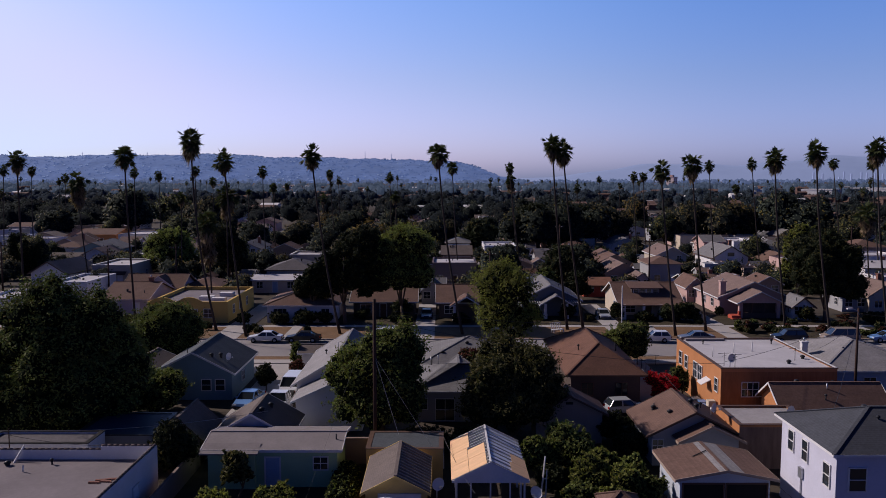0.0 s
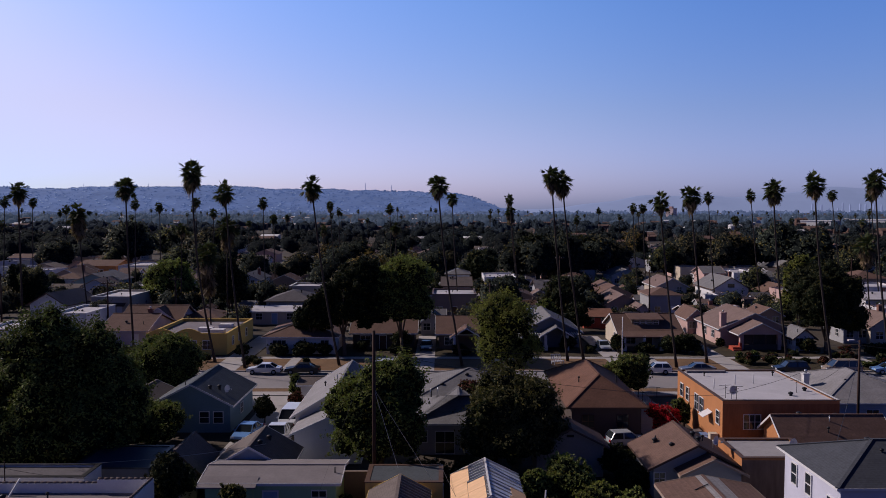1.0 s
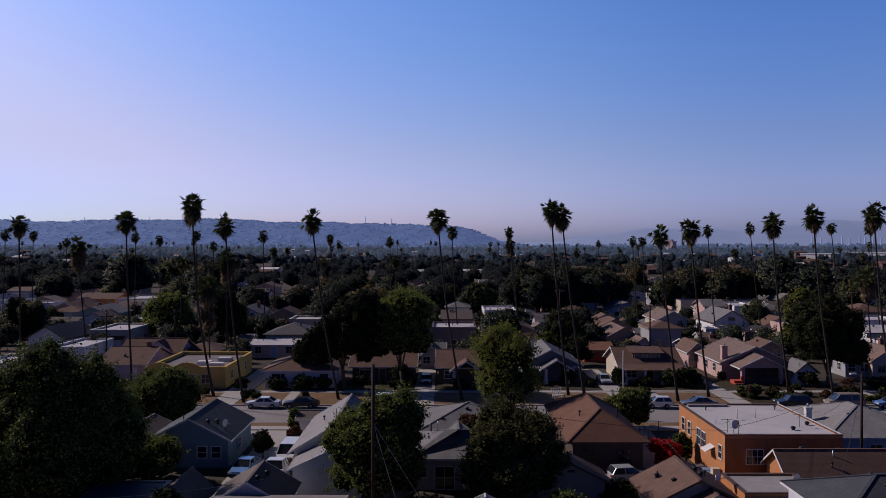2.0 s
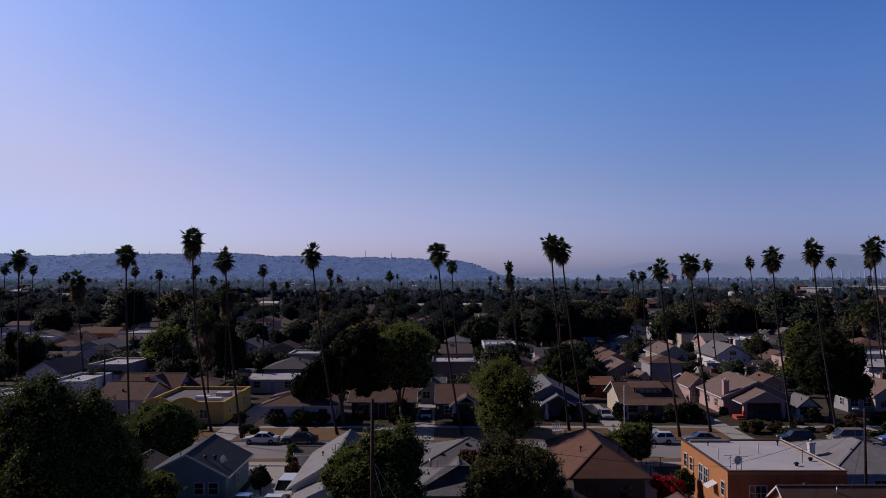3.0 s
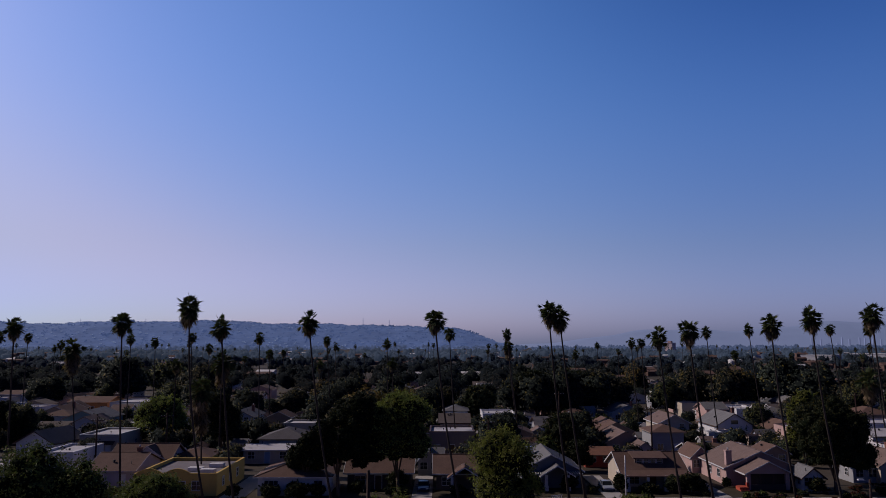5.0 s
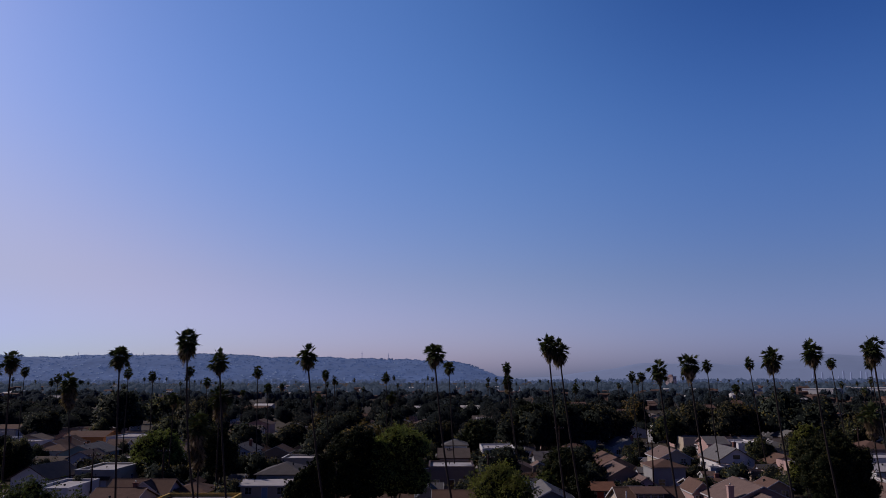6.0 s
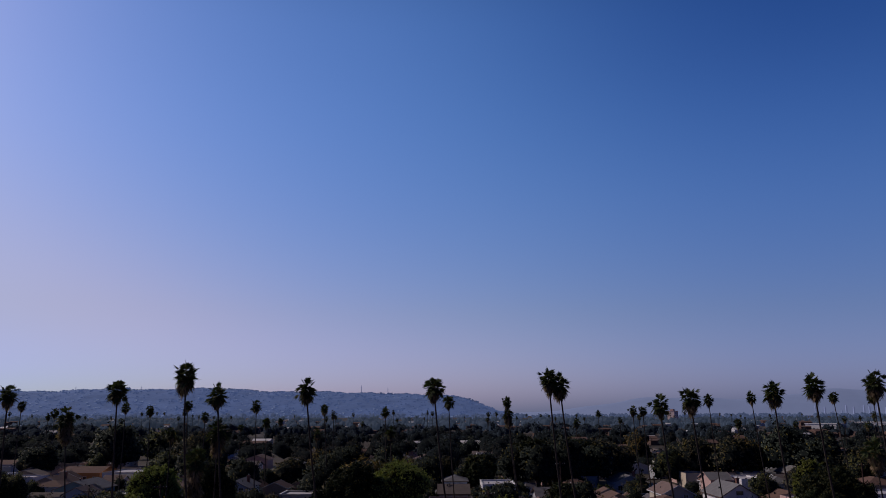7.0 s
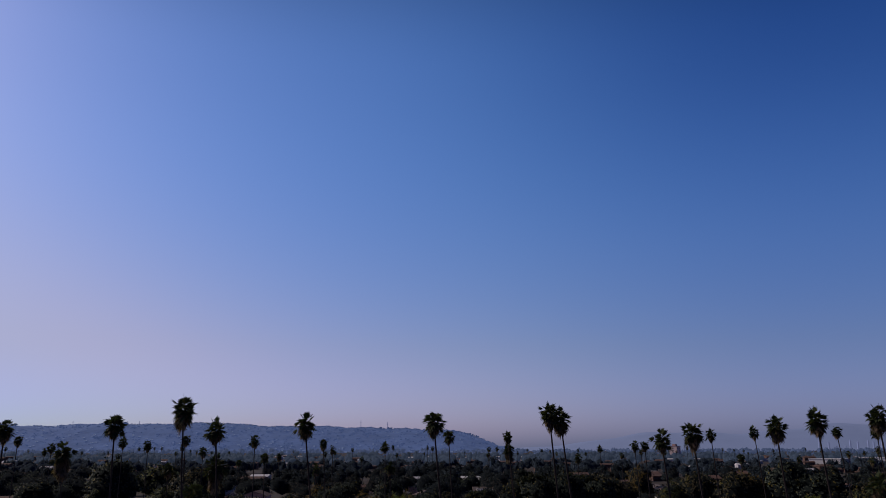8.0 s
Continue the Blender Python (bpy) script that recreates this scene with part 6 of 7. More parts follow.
# ---- palms ----
PALMS = [(-62.0, 117.0, 0.1, 24.9), (-45.2, 116.0, -0.7, 25.6), (-33.3, 115.9, -3.0, 27.6), (-27.8, 111.5, -2.6, 24.7), (-14.8, 113.7, -3.8, 25.4), (2.8, 113.3, -3.5, 25.9), (18.4, 116.7, -2.6, 27.0), (20.9, 117.5, -3.4, 26.2), (33.1, 112.0, -2.7, 23.3),
         (38.5, 115.4, -2.7, 24.3), (51.0, 117.6, -2.4, 25.2), (54.7, 111.5, -3.0, 25.8), (64.3, 114.0, -2.9, 26.5)]
for i, p in enumerate(PALMS):
    palm(*p, i, scale=(1.0, 1.1, 1.36, 0.98, 1.06, 1.06, 1.1, 1.06, 0.98, 1.06, 1.1, 1.12, 1.1)[i], skirt=(0.5, 0.62, 0.8, 0.5, 0.55, 0.7, 0.65, 0.8, 0.45, 0.85, 0.85, 0.65, 0.8)[i], bow=(0.3, 0.25, 0.9, 0.35, 0.4, 0.5, 0.3, 0.3, 0.3, 0.35, 0.5, 0.35, 0.3)[i])
BACK = []
BACK += [
    (-73.6, 165.0, -1.6, 21.3, 1.85), (-108.0, 210.0, 0.4, 24.4, 1), (-110.3, 200.0, 0.8, 24.3, 1),
    (-82.9, 215.0, 0.2, 23.8, 1), (-79.7, 225.0, 0.1, 22.9, 1), (-61.4, 200.0, -0.3, 24.3, 1),
    (-66.0, 230.0, 0.1, 21.3, 1), (-40.6, 150.0, 0.1, 18.8, 1.6), (-42.2, 190.0, -0.5, 23.8, 1),
    (-48.3, 230.0, -0.4, 19.7, 1), (-27.2, 205.0, -1.7, 23.3, 1), (-13.7, 215.0, -0.5, 22.5, 1),
    (-10.0, 180.0, -0.7, 18.0, 1), (3.5, 175.0, -1.5, 24.7, 1), (19.5, 200.0, -2.9, 24.8, 1),
]
BACK += [
    (19.3, 203.0, -2.2, 21.8, 1.2), (53.8, 220.0, -1.6, 22.8, 1), (56.3, 220.0, -1.4, 22.8, 1),
    (65.1, 190.0, -2.2, 25.1, 1), (76.0, 190.0, -3.0, 25.6, 1), (95.7, 190.0, -3.4, 25.8, 1),
    (96.2, 175.0, -2.6, 25.5, 1), (-39.2, 135.0, -0.6, 14.6, 1.75), (80.9, 150.0, -1.3, 15.6, 1.6),
    (-158.5, 330.0, 0.7, 20.8, 1), (-80.4, 330.0, 0.4, 16.6, 1), (-81.7, 420.0, 0.0, 18.0, 1.3),
    (65.0, 330.0, -0.8, 21.7, 1), (-55.9, 170.0, 0.3, 18.1, 1),
]
for i, (x, y, dx, top, s) in enumerate(BACK):
    palm(x, y, dx, top, i + 20, scale=s * 0.88, skirt=0.95 if s > 1 else 0.55, radius=0.15, bow=0.3, shag=4 if x == -39.2 else 2 if s > 1.1 and y < 340 else 0)
rng = random.Random(21)
for i in range(70):
    y = rng.uniform(300, 1300)
    x = rng.uniform(-0.58, 0.58) * y
    palm(x, y, rng.uniform(-1, 1), rng.uniform(14, 22.5), i, scale=rng.uniform(1.0, 1.5), skirt=0.6, radius=0.2, small=True)

# ---- far woods, roofs, hills ----
def woods(name, label, y0, y1, spacing, per, size, low, high, material, seed, wide=0.64, lobes=3, core=None):
    """A carpet of crowns over the plain between y0 and y1."""
    rng = np.random.default_rng(seed)
    n = int(wide * (y1 * y1 - y0 * y0) / spacing)
    y = np.sqrt(rng.uniform(y0 * y0, y1 * y1, n))
    x = rng.uniform(-wide, wide, n) * y
    keep = ~((x > 60) & (x < 69) & (y < 900)) & np.array([clear(p, q - 4, 6, 6, -1.5) for p, q in zip(x, y)])
    x, y = x[keep], y[keep]
    # several lobes to a tree
    h0 = rng.uniform(low, high, len(x))
    w0 = h0 * rng.uniform(0.45, 0.85, len(x))
    x = np.repeat(x, lobes) + rng.uniform(-0.6, 0.6, lobes * len(x)) * np.repeat(w0, lobes)
    y = np.repeat(y, lobes) + rng.uniform(-0.5, 0.5, len(x)) * np.repeat(w0, lobes)
    h = np.repeat(h0, lobes) * rng.uniform(0.62, 1.0, len(x))
    w = np.repeat(w0, lobes) * rng.uniform(0.38, 0.66, len(x))
    n = len(x)
    d = unit(rng, n * per).reshape(n, per, 3)
    d[:, :, 2] = np.abs(d[:, :, 2]) - 0.25
    c = np.stack([x, y, h * 0.5], 1)[:, None, :] + d * np.stack([w, w, h * 0.5], 1)[:, None, :] * rng.uniform(0.72, 1.06, (n, per, 1))
    c = c.reshape(-1, 3)
    m = n * per
    out = d.reshape(-1, 3) * 0.85 + rng.normal(size=(m, 3)) * 0.4
    out /= np.linalg.norm(out, axis=1)[:, None]
    a = np.cross(out, unit(rng, m))
    a /= np.linalg.norm(a, axis=1)[:, None] + 1e-6
    b = np.cross(out, a)
    s = (np.repeat(h, per) * size * rng.uniform(0.6, 1.4, m))[:, None]
    q = np.stack([c - a * s, c - b * s * 0.7, c + a * s, c + b * s * 0.7], 1)
    bv, bf = BALLS[1]
    ev = (bv[None] * np.stack([w * 0.68, w * 0.68, h * 0.34], 1)[:, None, :] * rng.uniform(0.84, 1.12, (n, len(bv), 1)) + np.stack([x, y, h * 0.48], 1)[:, None, :]).reshape(-1, 3)
    ef = (bf[None] + (np.arange(n) * len(bv))[:, None, None]).reshape(-1, 3)
    me = quads_mesh(name, q, material, (ev, ef), core or material)
    up = np.array([0, 0, 1.0])
    ball_out = np.tile(bv, (n, 1))
    soften(me, np.concatenate([np.repeat(d.reshape(-1, 3), 4, 0) * 0.95 + up, ball_out * 0.95 + up]))
    single(name, me, None, label, "woods", kind="stuff")


woods("distant_trees", "dark garden trees of the farther blocks", 285, 450, 900, 125, 0.029, 8, 15, FARDARK, 11, lobes=9, core=FARCORE)
woods("distant_trees", "green garden trees of the farther blocks", 290, 450, 1300, 125, 0.029, 7, 13, FARGREEN, 12, lobes=9, core=FARCORE)
woods("distant_trees", "brownish garden trees of the farther blocks", 300, 450, 1700, 125, 0.029, 7, 12, FAROLIVE, 13, lobes=9, core=FARCORE)
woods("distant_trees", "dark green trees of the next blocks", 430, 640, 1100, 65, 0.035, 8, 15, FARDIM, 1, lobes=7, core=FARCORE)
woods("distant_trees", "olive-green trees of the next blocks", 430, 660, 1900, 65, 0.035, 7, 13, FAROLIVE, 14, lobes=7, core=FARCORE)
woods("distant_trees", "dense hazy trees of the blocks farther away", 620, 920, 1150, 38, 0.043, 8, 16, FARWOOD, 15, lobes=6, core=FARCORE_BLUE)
# Beyond 900 m the woods also glow, as part of the painted haze.
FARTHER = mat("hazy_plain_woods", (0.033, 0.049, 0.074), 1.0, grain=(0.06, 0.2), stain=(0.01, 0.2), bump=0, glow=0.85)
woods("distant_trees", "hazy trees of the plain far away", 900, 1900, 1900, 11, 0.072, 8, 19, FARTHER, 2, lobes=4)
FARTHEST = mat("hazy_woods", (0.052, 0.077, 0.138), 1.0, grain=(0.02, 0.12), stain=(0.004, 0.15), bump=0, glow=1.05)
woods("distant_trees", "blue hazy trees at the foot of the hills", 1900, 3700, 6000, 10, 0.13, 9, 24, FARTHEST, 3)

rng = random.Random(31)
roofs = {k: Build() for k in ("light", "brown", "white")}
for i in range(420):
    y = math.sqrt(rng.uniform(430 ** 2, 1700 ** 2))
    x = rng.uniform(-0.62, 0.62) * y
    w, d, h = rng.uniform(8, 14), rng.uniform(8, 14), rng.choice([3.2, 3.2, 3.6, 6])
    b = roofs[rng.choice(["light", "brown", "brown", "brown", "brown", "white"])]
    b.box(x - w / 2, y, 0, x + w / 2, y + d, h)
    b.prism([(y - 0.5, h + 0.01), (y + d + 0.5, h + 0.01), (y + d / 2, h + rng.uniform(0.8, 2))], x - w / 2 - 0.5, x + w / 2 + 0.5)
for k, b in roofs.items():
    single("distant_houses", b, ROOF[k] if k != "white" else WALL["white"], "small far houses between the trees of the plain", "houses", kind="stuff")


def ridge_height(x):
    """The skyline of the hills: a long level back that falls away at its end."""
    h = 132 + 6 * math.sin(x * 0.004) + 4 * math.sin(x * 0.011 + 1) + 2.5 * math.sin(x * 0.031)
    h -= 13 * min(1, max(0, (x + 1500) / 900))
    if x > -250:
        h -= 32 * min(1, (x + 250) / 350) ** 1.3
    if x > 100:
        h -= 62 * min(1, (x - 100) / 170) ** 1.4
    return max(h, -2)


def hill_mesh(name, heights, x0, x1, y, deep, steps, rows, rough, material, label, seed):
    b = Build()
    noise.seed_set(seed)
    for j in range(rows + 1):
        k = j / rows
        for i in range(steps + 1):
            x = x0 + (x1 - x0) * i / steps
            n = noise.noise(Vector((x * 0.006, k * 5, seed))) + 0.5 * noise.noise(Vector((x * 0.02, k * 11, seed + 3)))
            z = heights(x) * math.sin(min(1, k * 1.15) * math.pi / 2) ** 1.2 + rough * n * (math.sin(k * math.pi) + 0.12)
            b.v.append((x, y - deep * (1 - k), max(z, -3) if j else -3))
    for j in range(rows):
        for i in range(steps):
            a = j * (steps + 1) + i
            b.f.append((a, a + 1, a + steps + 2, a + steps + 1))
    return single(name, b, material, label, "hills", kind="structure")


# Hills, ridge trees, scrub and houses carry the haze as blue, glowing colour.
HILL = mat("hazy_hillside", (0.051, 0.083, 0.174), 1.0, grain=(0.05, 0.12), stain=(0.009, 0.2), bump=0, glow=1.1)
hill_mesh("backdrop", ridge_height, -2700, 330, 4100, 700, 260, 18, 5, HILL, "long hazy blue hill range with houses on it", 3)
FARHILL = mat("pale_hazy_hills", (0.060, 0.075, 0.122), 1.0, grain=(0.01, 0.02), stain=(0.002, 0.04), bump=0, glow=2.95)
hill_mesh("backdrop", lambda x: max(0, 60 + (x - 600) * 0.045 + 14 * math.sin(x * 0.006) + 6 * math.sin(x * 0.017)) * min(1, max(0, (x - 280) / 700)), 250, 3100, 4850, 300, 160, 8, 3, FARHILL, "pale far mountains with haze painted into their colour", 5)
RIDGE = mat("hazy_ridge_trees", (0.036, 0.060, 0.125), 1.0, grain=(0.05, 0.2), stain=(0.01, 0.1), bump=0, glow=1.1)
# crowns, masts and houses on the ridge
rng = np.random.default_rng(9)
quads = []
for i in range(700):
    x = rng.uniform(-2650, 250)
    z, s_ = ridge_height(x), rng.uniform(1.8, 5.0) * (2.2 if rng.random() < 0.06 else 1)
    for j in range(12):
        c = np.array([x + rng.uniform(-s_, s_), 4088 + j, z + rng.uniform(-0.3, 1.0) * s_])
        t, q = rng.uniform(0, math.pi), s_ * rng.uniform(0.25, 0.5)
        ring = [c + np.array([math.cos(t + k * math.pi / 2) * q, 0, math.sin(t + k * math.pi / 2) * q]) for k in range(4)]
        quads.append(ring)
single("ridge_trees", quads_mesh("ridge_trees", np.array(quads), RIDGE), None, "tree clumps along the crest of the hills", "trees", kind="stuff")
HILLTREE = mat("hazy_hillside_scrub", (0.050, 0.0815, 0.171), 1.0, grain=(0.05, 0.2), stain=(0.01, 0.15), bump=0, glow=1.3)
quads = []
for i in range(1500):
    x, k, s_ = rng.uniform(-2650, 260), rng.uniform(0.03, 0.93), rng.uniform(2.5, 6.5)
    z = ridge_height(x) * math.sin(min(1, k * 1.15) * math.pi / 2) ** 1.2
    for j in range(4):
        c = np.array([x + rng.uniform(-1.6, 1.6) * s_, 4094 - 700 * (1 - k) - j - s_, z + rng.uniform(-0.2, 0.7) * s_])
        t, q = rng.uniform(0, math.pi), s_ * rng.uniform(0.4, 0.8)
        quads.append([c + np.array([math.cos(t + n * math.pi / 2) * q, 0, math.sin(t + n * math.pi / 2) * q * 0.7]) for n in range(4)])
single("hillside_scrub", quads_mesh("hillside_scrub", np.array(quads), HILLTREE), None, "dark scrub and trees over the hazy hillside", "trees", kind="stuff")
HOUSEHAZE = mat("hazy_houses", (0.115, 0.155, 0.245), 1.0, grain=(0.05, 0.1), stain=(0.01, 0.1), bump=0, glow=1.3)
b = Build()
for i in range(420):
    x = rng.uniform(-2600, 100)
    k = 0.03 + 0.8 * rng.uniform(0, 1) ** 4
    z = ridge_height(x) * math.sin(min(1, k * 1.15) * math.pi / 2) ** 1.2
    y = 4100 - 700 * (1 - k) - 16
    w, h = rng.uniform(1.2, 4), rng.uniform(1, 3)
    b.box(x - w, y, z - 2, x + w, y + 12, z + h)
single("hillside_houses", b, HOUSEHAZE, "pale houses scattered over the hazy hillside", "houses", kind="stuff")
# Masts and towers likewise: their colour and faint glow stand for haze.
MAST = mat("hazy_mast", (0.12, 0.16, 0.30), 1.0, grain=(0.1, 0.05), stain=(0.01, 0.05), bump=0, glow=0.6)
for mx, h in ((-395, 40), (-262, 36), (-1830, 26), (-1330, 24), (-1500, 20)):
    single("radio_mast", Build().tube([(0, 0, -6), (0, 0, h)], [1.6, 0.8], 4).beam((-4, 0, h * 0.7), (4, 0, h * 0.7), 0.8, 0.8), MAST, "thin hazy radio mast on the hill crest", "mast", (mx, 4085, ridge_height(mx)), 0, "radio masts")
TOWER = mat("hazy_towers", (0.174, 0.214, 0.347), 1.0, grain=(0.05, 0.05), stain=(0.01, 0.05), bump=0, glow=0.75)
for i in range(11):
    tx = 2080 + i * 42 + rng.uniform(-10, 10)
    h = rng.choice([22, 34, 42, 48, 56, 66]) * rng.uniform(0.9, 1.1)
    single("office_tower", Build().box(-4, -4, 0, 4, 4, h).box(-2.5, -2.5, h, 2.5, 2.5, h + 4), TOWER, "pale office tower with haze painted into its colour", "tower", (tx, 4500 + rng.uniform(-30, 30), 0), 0, "office towers")
bx = thing("apartment_block", "pale pink apartment block far behind the trees", "building", (405, 1420, 0), 47)
part("wall", Build().box(-7, -7, 0, 7, 7, 23), WALL["rosy"], bx)
part("roof", Build().box(-7.4, -7.4, 23, 7.4, 7.4, 23.9).box(-3, -3, 23.9, 3, 3, 27), WALL["pink"], bx)
for i in range(3):
    for j in range(5):
        add_window(bx, "l" if i == 1 else "f", (-3.5, 0, 3.5)[i], 3 + j * 4.0, 2.0, 2.0, (-7, 7, -7, 7))
for i, (sx, sy, w, d, h) in enumerate(((425, 900, 26, 34, 9), (500, 930, 30, 40, 10), (545, 900, 22, 26, 12))):
    wb_ = thing("warehouse", "long low white warehouse far behind the trees", "building", (sx, sy, 0), 42)
    part("wall", Build().box(-w / 2, -d / 2, 0, w / 2, d / 2, h), WALL["white"], wb_)
    part("roof", Build().box(-w / 2 - 0.5, -d / 2 - 0.5, h, w / 2 + 0.5, d / 2 + 0.5, h + 0.8), ROOF["white"], wb_)

# ---- poles and cables ----
def utility_pole(x, y, h, label, arm=True, turn=0.0, radius=0.17):
    p = thing("utility_pole", label, "utility pole", (x, y, 0), turn, "utility poles")
    part("pole", Build().tube([(0, 0, 0), (0, 0, h * 0.5), (0, 0, h)], [radius, radius * 0.9, radius * 0.75], 9), POLE, p, smooth=True)
    if arm:
        part("crossarm", Build().box(-1.2, -0.06, h - 0.7, 1.2, 0.06, h - 0.55), POLE, p)
        for k in (-1.1, -0.5, 0.5, 1.1):
            part("insulator", shared(("ins", h), lambda: Build().tube([(0, 0, h - 0.55), (0, 0, h - 0.38)], [0.05, 0.03], 6).mesh("insulator", TRIM)), None, p, "", (k, 0, 0))
    return p


utility_pole(-5.4, 62.2, 13.0, "brown wooden utility pole with guy wires", arm=False)
lamp_pole = utility_pole(40.2, 76.5, 9.9, "dark wooden utility pole with a lamp arm", turn=0, arm=False, radius=0.14)
part("lamp_arm", Build().tube([(0, -0.12, 9.3), (-0.25, -0.12, 9.75), (-0.75, -0.12, 9.9)], [0.04, 0.035, 0.03], 7), METAL, lamp_pole, "thin metal lamp arm", smooth=True)
part("lamp_head", Build().box(-1.2, -0.24, 9.84, -0.65, 0.0, 9.97), TRIM, lamp_pole, "pale lamp head")
utility_pole(-34.5, 97.6, 6.5, "slim grey pole at the street edge", arm=False, radius=0.09)
utility_pole(-31.5, 56.6, 4.4, "short service pole beside the white building", arm=False, radius=0.05)
for px, py, ph in ((-64, 152, 9), (41, 158, 10.5), (9, 152, 8.5), (-52, 155, 9.5), (-86, 155, 10), (75, 156, 10), (-120, 205, 10), (30, 205, 10.5), (105, 205, 10)):
    utility_pole(px, py, ph, "wooden utility pole with a crossarm", arm=True)
sp = thing("street_pole", "slim pale metal pole at the street edge", "pole", (25.2, 111.4, 0))
part("pole", Build().tube([(0, 0, 0), (0, 0, 7.4)], [0.09, 0.07], 8), TRIM, sp, smooth=True)
CABLE = mat("cable", (0.05, 0.05, 0.055), 0.6, grain=(3, 0.05), stain=(1, 0.05), bump=0)
CABLE_PALE = mat("guy_wire", (0.40, 0.40, 0.42), 0.5, 0.5, grain=(3, 0.05), stain=(1, 0.05), bump=0)


def cable(a, b_, sag, r=0.016, material=None, label="thin black overhead cable"):
    a, b_ = Vector(a), Vector(b_)
    pts = [a.lerp(b_, k / 12) - Vector((0, 0, sag * 4 * (k / 12) * (1 - k / 12))) for k in range(13)]
    single("cable", Build().tube(pts, [r] * 13, 4, False), material or CABLE, label, "cable", group="overhead cables")


cable((-5.4, 62.2, 12.6), (-9.5, 52.0, 0.3), 0.3, 0.005, CABLE, "pale guy wire of the utility pole")
cable((-5.4, 62.2, 8.4), (-3.4, 60.0, 2.8), 0.05, 0.012, CABLE_PALE, "pale guy wire of the utility pole")
cable((-5.4, 62.2, 8.4), (-0.8, 57.4, 2.8), 0.05, 0.012, CABLE_PALE, "pale guy wire of the utility pole")
cable((-5.4, 62.2, 12.2), (40.2, 76.5, 9.2), 1.2)
cable((-5.4, 62.2, 11.5), (26, 72.5, 5.4), 0.9)
cable((40.2, 76.5, 9.2), (26, 72.5, 5.6), 0.5)
cable((40.2, 76.5, 9.4), (70, 70, 9.5), 0.8)
cable((40.2, 76.5, 9.0), (45, 84, 5.0), 0.4)
cable((40.2, 76.5, 9.0), (39.6, 83, 4.6), 0.4)
cable((40.2, 76.5, 8.8), (24.5, 50, 6.0), 0.6)
cable((-31.5, 56.6, 4.2), (-14.0, 62.6, 3.9), 0.5, 0.02, CABLE_PALE)
cable((-31.5, 56.6, 3.9), (-20.5, 55.5, 3.6), 0.4)
cable((22.0, 79, 3.0), (23.5, 47.3, 1.2), 0.5)
cable((-0.2, 60.0, 3.2), (2.0, 48.0, 3.0), 0.3)

# ---- vehicles ----
PAINT = {k: mat("car_paint_" + k, c, 0.3, 0.1, grain=(3, 0.02), stain=(0.8, 0.05), bump=0, spec=0.5) for k, c in {"white": (0.62, 0.63, 0.66), "black": (0.012, 0.012, 0.014), "silver": (0.34, 0.36, 0.39), "blue": (0.12, 0.24, 0.46), "navy": (0.018, 0.032, 0.075), "grey": (0.14, 0.14, 0.15), "tan": (0.28, 0.22, 0.18)}.items()}
LAMP_RED = mat("tail_lamp", (0.30, 0.01, 0.01), 0.25, grain=(5, 0.03), stain=(1, 0.05), bump=0)
LAMP_CLEAR = mat("head_lamp", (0.55, 0.57, 0.60), 0.15, grain=(5, 0.03), stain=(1, 0.05), bump=0)
SHAPES = {  # length, width, bonnet line, roof line, greenhouse from and to (bottom, top), along the length from the nose
    "sedan": (4.7, 1.82, 0.92, 1.45, 1.25, 2.0, 3.25, 4.05), "suv": (4.6, 1.88, 1.08, 1.75, 1.15, 1.75, 4.1, 4.45), "van": (4.9, 1.95, 1.1, 1.95, 0.7, 1.5, 4.5, 4.8), "hatch": (3.8, 1.72, 0.95, 1.52, 0.95, 1.6, 3.3, 3.7), "pickup": (5.4, 1.95, 1.1, 1.8, 1.4, 2.0, 3.1, 3.45)}


def wheel_meshes():
    t = Build().tube([(-0.1, 0, 0), (-0.1, 0, 0), (0.1, 0, 0), (0.1, 0, 0)], [0.2, 0.33, 0.33, 0.2], 16)
    r = Build().tube([(-0.11, 0, 0), (0.11, 0, 0)], [0.2, 0.2], 12)
    return t.mesh("wheel", TYRE, True), r.mesh("rim", METAL, True)


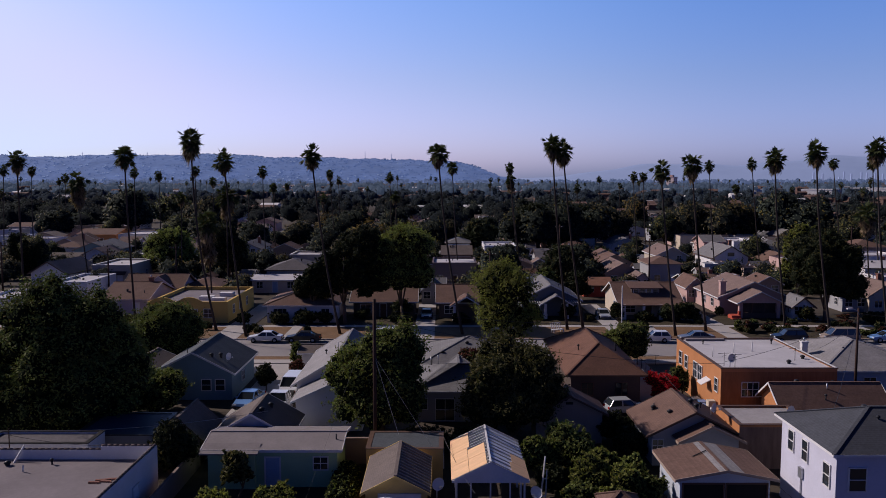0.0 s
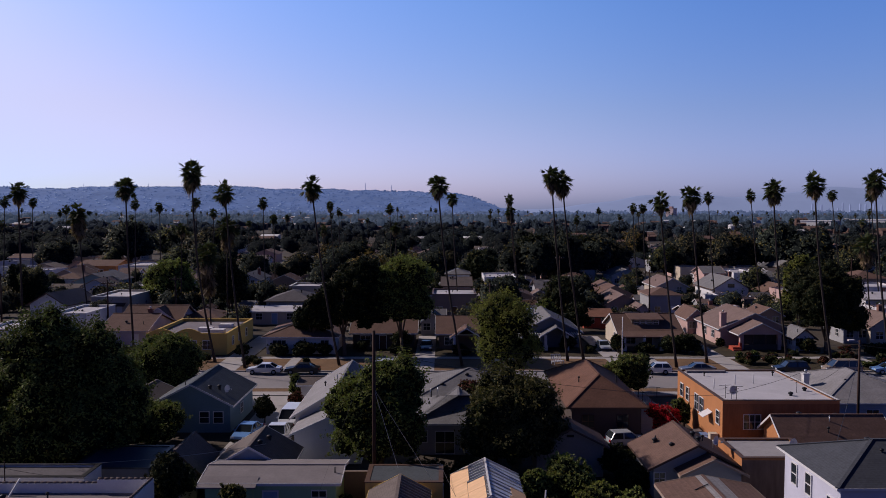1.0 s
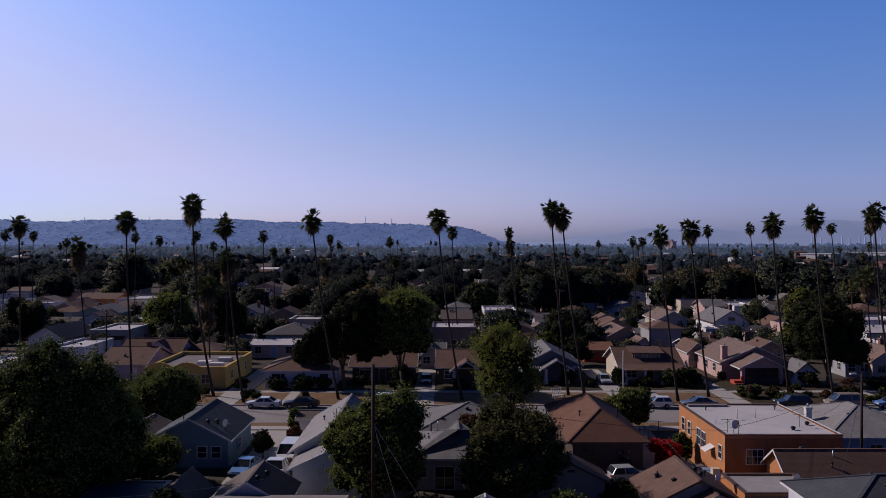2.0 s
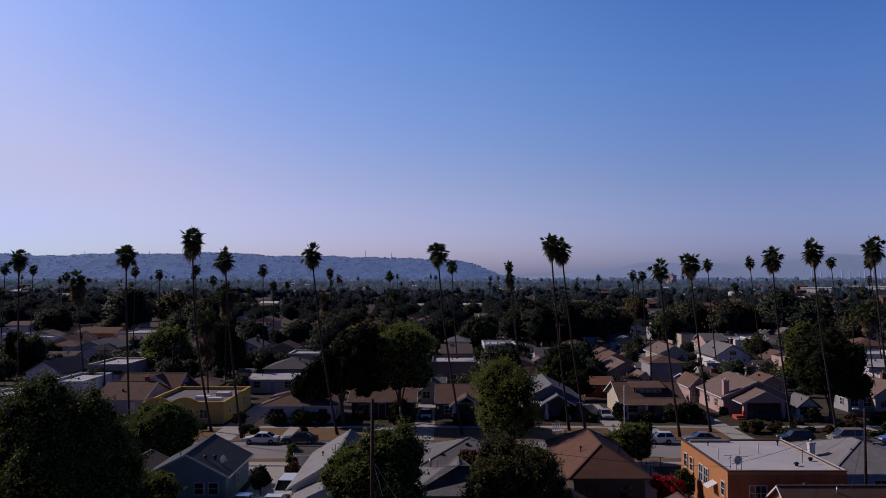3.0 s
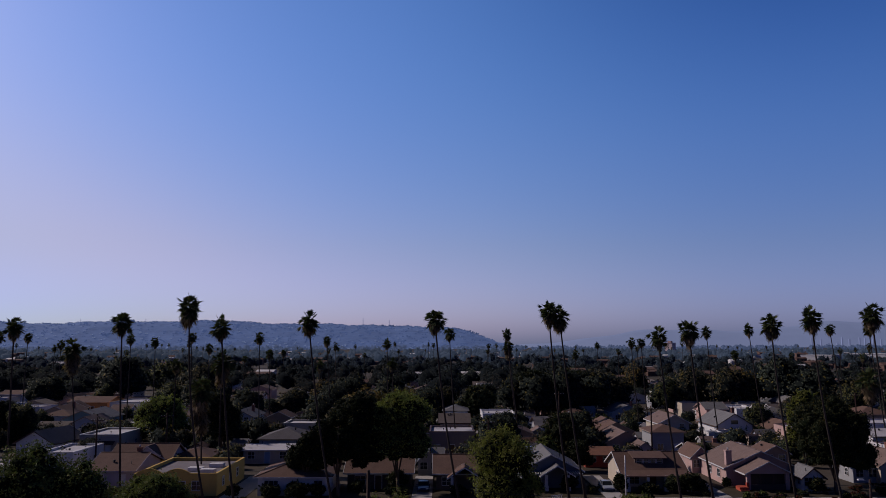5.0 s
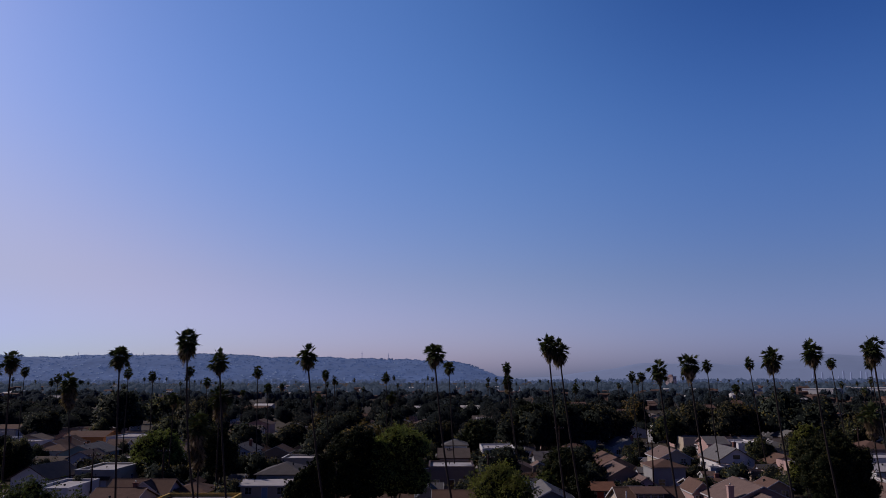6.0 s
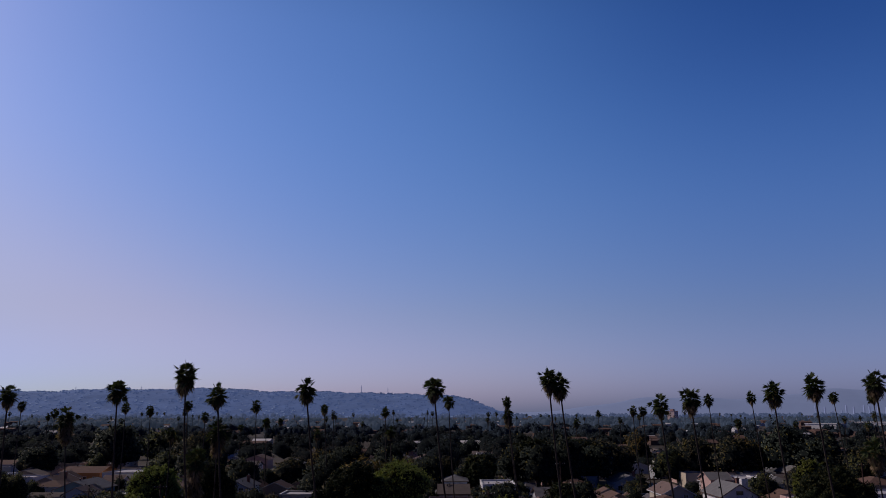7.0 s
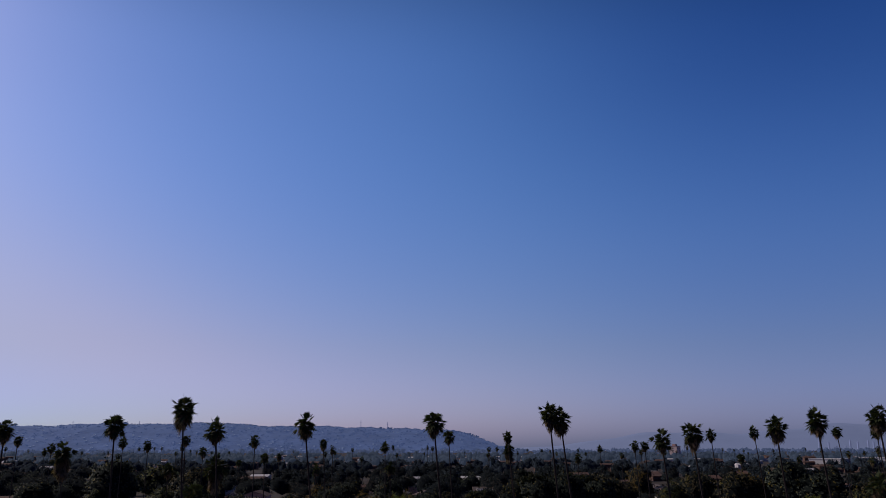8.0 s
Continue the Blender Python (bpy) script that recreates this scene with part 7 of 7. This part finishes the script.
def car(x, y, turn, paint, kind, label):
    """The nose points along the thing's own +y."""
    L, W, bon, roof, g0, g1, g2, g3 = SHAPES[kind]
    c = thing("car", label, "car", (x, y, 0.03), turn, "parked cars")
    def Y(s):
        return L / 2 - s
    hw = W / 2
    body = Build()
    prof = [(Y(0.05), 0.32), (Y(0), 0.55), (Y(0.12), bon - 0.16), (Y(g0 - 0.1), bon), (Y(g3), bon + 0.04), (Y(L - 0.06), bon - 0.02), (Y(L), 0.6), (Y(L - 0.08), 0.32)]
    body.prism(prof, -hw, hw)
    # sides that lean in above the waist, nose and tail rounded off
    body.v = [(x * (0.93 if z > bon - 0.2 else 1.0) * (0.9 if abs(y) > L / 2 - 0.15 else 1.0), y, z) for x, y, z in body.v]
    top = hw - 0.22
    body.box(-top, Y(g2), roof - 0.07, top, Y(g1), roof)
    for s in (-1, 1):
        for (a, bb_) in ((g0, g1), (g3, g2)):
            body.beam((s * (hw - 0.06), Y(a), bon), (s * top, Y(bb_), roof - 0.03), 0.09, 0.09)
        m = (g1 + g2) / 2
        body.beam((s * (hw - 0.06), Y(m), bon), (s * top, Y(m), roof - 0.03), 0.1, 0.1)
    part("body", body, PAINT[paint], c)
    i = 0.05
    part("windscreen", Build().face((-hw + 0.1, Y(g0), bon), (hw - 0.1, Y(g0), bon), (top - 0.03, Y(g1), roof - 0.06), (-top + 0.03, Y(g1), roof - 0.06)), GLASS, c)
    part("rear_window", Build().face((hw - 0.1, Y(g3), bon), (-hw + 0.1, Y(g3), bon), (-top + 0.03, Y(g2), roof - 0.06), (top - 0.03, Y(g2), roof - 0.06)), GLASS, c)
    for s in (-1, 1):
        part("side_window", Build().face((s * (hw - 0.08), Y(g0), bon), (s * (hw - 0.08), Y(g3), bon), (s * (top - 0.02), Y(g2), roof - 0.05), (s * (top - 0.02), Y(g1), roof - 0.05)), GLASS, c)
        part("headlight", Build().box(s * (hw - 0.3) - 0.2, Y(0.06), bon - 0.32, s * (hw - 0.3) + 0.2, Y(-0.02), bon - 0.17), LAMP_CLEAR, c)
        part("tail_light", Build().box(s * (hw - 0.25) - 0.18, Y(L + 0.015), bon - 0.28, s * (hw - 0.25) + 0.18, Y(L - 0.05), bon - 0.08), LAMP_RED, c)
        part("mirror", Build().box(s * hw - 0.02, Y(g0 + 0.3), bon + 0.02, s * hw + s * 0.16, Y(g0 + 0.2), bon + 0.16) if s > 0 else Build().box(s * hw - 0.16, Y(g0 + 0.3), bon + 0.02, s * hw + 0.02, Y(g0 + 0.2), bon + 0.16), PAINT[paint], c)
        for s2 in (0.85, L - 0.95):
            t, r = shared("wheel", wheel_meshes)
            w_ = part("wheel", t, None, c, "", (s * (hw - 0.06), Y(s2), 0.33))
            part("rim", r, None, w_)
    if kind == "pickup":
        part("bed", Build().box(-hw + 0.1, Y(L - 0.12), bon - 0.3, hw - 0.1, Y(g3 + 0.2), bon + 0.05), SHADE, c)
    part("bumper", Build().box(-hw + 0.05, Y(0.02), 0.36, hw - 0.05, Y(-0.08), 0.52).box(-hw + 0.05, Y(L + 0.08), 0.36, hw - 0.05, Y(L - 0.02), 0.52), DARK, c)


car(-24.4, 108.5, 90, "white", "sedan", "white saloon car parked at the kerb")
car(-19.2, 108.5, 90, "black", "sedan", "black saloon car parked at the kerb")
car(29.3, 108.4, 90, "white", "hatch", "white hatchback car parked at the kerb")
car(34.9, 108.6, 90, "grey", "sedan", "grey saloon car parked at the kerb")
car(47.6, 108.4, 90, "black", "suv", "black sport utility vehicle parked at the kerb")
car(54.6, 108.4, 90, "tan", "van", "tan van parked at the kerb")
car(61.2, 108.5, 90, "blue", "sedan", "light blue saloon car parked at the kerb")
car(-19.2, 77.6, 172, "blue", "sedan", "light blue saloon car in the driveway")
car(-15.9, 76.4, 178, "white", "pickup", "white pickup in the driveway")
car(-15.8, 82.2, 178, "white", "van", "white van in the driveway")
car(17.4, 74.8, -80, "silver", "hatch", "silver car in the shade beside the brown hip-roofed house")
car(-2.6, 127.0, 180, "navy", "sedan", "dark blue car in the shaded driveway")
car(25.7, 127.0, 180, "silver", "sedan", "silver car in a shaded driveway")
bench = thing("garden_bench", "white slatted garden bench tilted on the verge", "bench", (16.6, 114.5, 0.15), 25)
for i in range(6):
    part("slat", shared("bench_slat", lambda: Build().box(-0.05, -0.4, 0, 0.05, 0.4, 0.05).mesh("slat", TRIM)), None, bench, "", (-0.75 + i * 0.3, 0, 0.45))
    part("slat", shared("bench_back_slat", lambda: Build().beam((0, 0.4, 0.5), (0, 0.6, 1.35), 0.1, 0.05).mesh("slat", TRIM)), None, bench, "", (-0.75 + i * 0.3, 0, 0))
part("frame", Build().beam((-0.9, 0.58, 1.3), (0.9, 0.58, 1.3), 0.06, 0.08).beam((-0.9, 0, 0.42), (0.9, 0, 0.42), 0.7, 0.05), TRIM, bench)
for lx, ly in ((-0.8, -0.35), (0.8, -0.35), (-0.8, 0.35), (0.8, 0.35)):
    part("leg", shared("bench_leg", lambda: Build().box(-0.04, -0.04, 0, 0.04, 0.04, 0.42).mesh("leg", TRIM)), None, bench, "", (lx, ly, 0))
for cx_, paint, kind in ((24, "white", "suv"), (33, "silver", "sedan"), (41, "white", "sedan"), (52, "black", "suv"), (73, "white", "van"), (82, "silver", "sedan"), (92, "grey", "sedan"), (-58, "white", "sedan"), (-72, "silver", "suv")):
    car(cx_, 214.6, 90, paint, kind, {"white": "white", "silver": "silver", "black": "black", "grey": "grey"}[paint] + " car parked along the next street")
car(-8.0, 108.4, 90, "white", "van", "white van parked behind the trees")

# ---- fences ----
fe = thing("fence", "low chain-link fence by the street", "fence", (0, 0, 0))
for i in range(9):
    part("post", shared("fence_post", lambda: Build().tube([(0, 0, 0), (0, 0, 1.25)], [0.04, 0.04], 6).mesh("post", DARK)), None, fe, "", (23.4 + i * 0.0 + (i * 2.2 if i < 2 else 0), 94.6 - (i - 1) * 2.0 if i >= 2 else 94.6, 0))
part("rail", Build().tube([(23.4, 94.6, 1.2), (26.0, 94.6, 1.2)], [0.025, 0.025], 5).tube([(23.4, 94.6, 1.2), (23.4, 78.6, 1.2)], [0.025, 0.025], 5).tube([(23.4, 94.6, 0.6), (26.0, 94.6, 0.6)], [0.02, 0.02], 5), DARK, fe)
bn = thing("wheeled_bin", "blue wheeled bin beside the orange building", "bin", (24.6, 74.2, 0))
part("body", Build().prism([(-0.3, 0.1), (0.3, 0.1), (0.36, 1.0), (-0.36, 1.0)], -0.3, 0.3), PAINT["blue"], bn)
part("lid", Build().slab([(-0.36, -0.42, 1.08), (0.36, -0.42, 1.08), (0.36, 0.42, 1.12), (-0.36, 0.42, 1.12)], 0.07), PAINT["blue"], bn)
for s in (-1, 1):
    part("wheel", Build().tube([(s * 0.3, 0.3, 0.11), (s * 0.36, 0.3, 0.11)], [0.11, 0.11], 10), TYRE, bn)

for bx_, by_, c in ((25.0, 75.4, "blue"), (24.7, 76.6, "grey")):
    bn2 = thing("wheeled_bin", ("blue" if c == "blue" else "grey") + " wheeled bin in the alley by the orange building", "bin", (bx_, by_, 0), 6, "wheeled bins")
    part("body", Build().prism([(-0.3, 0.1), (0.3, 0.1), (0.36, 1.0), (-0.36, 1.0)], -0.3, 0.3), PAINT[c], bn2)
    part("lid", Build().slab([(-0.36, -0.42, 1.08), (0.36, -0.42, 1.08), (0.36, 0.42, 1.12), (-0.36, 0.42, 1.12)], 0.07), PAINT[c], bn2)
cup = thing("cabinet", "pale metal cabinet standing against the orange wall", "cabinet", (25.1, 73.3, 0))
part("body", Build().box(-0.35, -0.35, 0, 0.35, 0.35, 1.75), WALL["cream"], cup)
part("door", Build().box(-0.32, -0.38, 0.05, 0.32, -0.354, 1.7), WALL["cream"], cup)
for cx_, cy_, tn in ((23.6, 75.2, 20), (23.9, 76.4, 70), (23.2, 77.2, -30)):
    ch = thing("garden_chair", "worn wooden garden chair in the alley", "chair", (cx_, cy_, 0.05), tn, "garden chairs")
    part("seat", Build().box(-0.24, -0.24, 0.40, 0.24, 0.24, 0.45), TIMBER, ch)
    part("backrest", Build().box(-0.24, 0.2, 0.45, 0.24, 0.24, 0.95), TIMBER, ch)
    for sx_ in (-1, 1):
        for sy_ in (-1, 1):
            part("leg", shared("chair_leg", lambda: Build().box(-0.025, -0.025, 0, 0.025, 0.025, 0.4).mesh("leg", TIMBER)), None, ch, "", (sx_ * 0.2, sy_ * 0.2, 0))
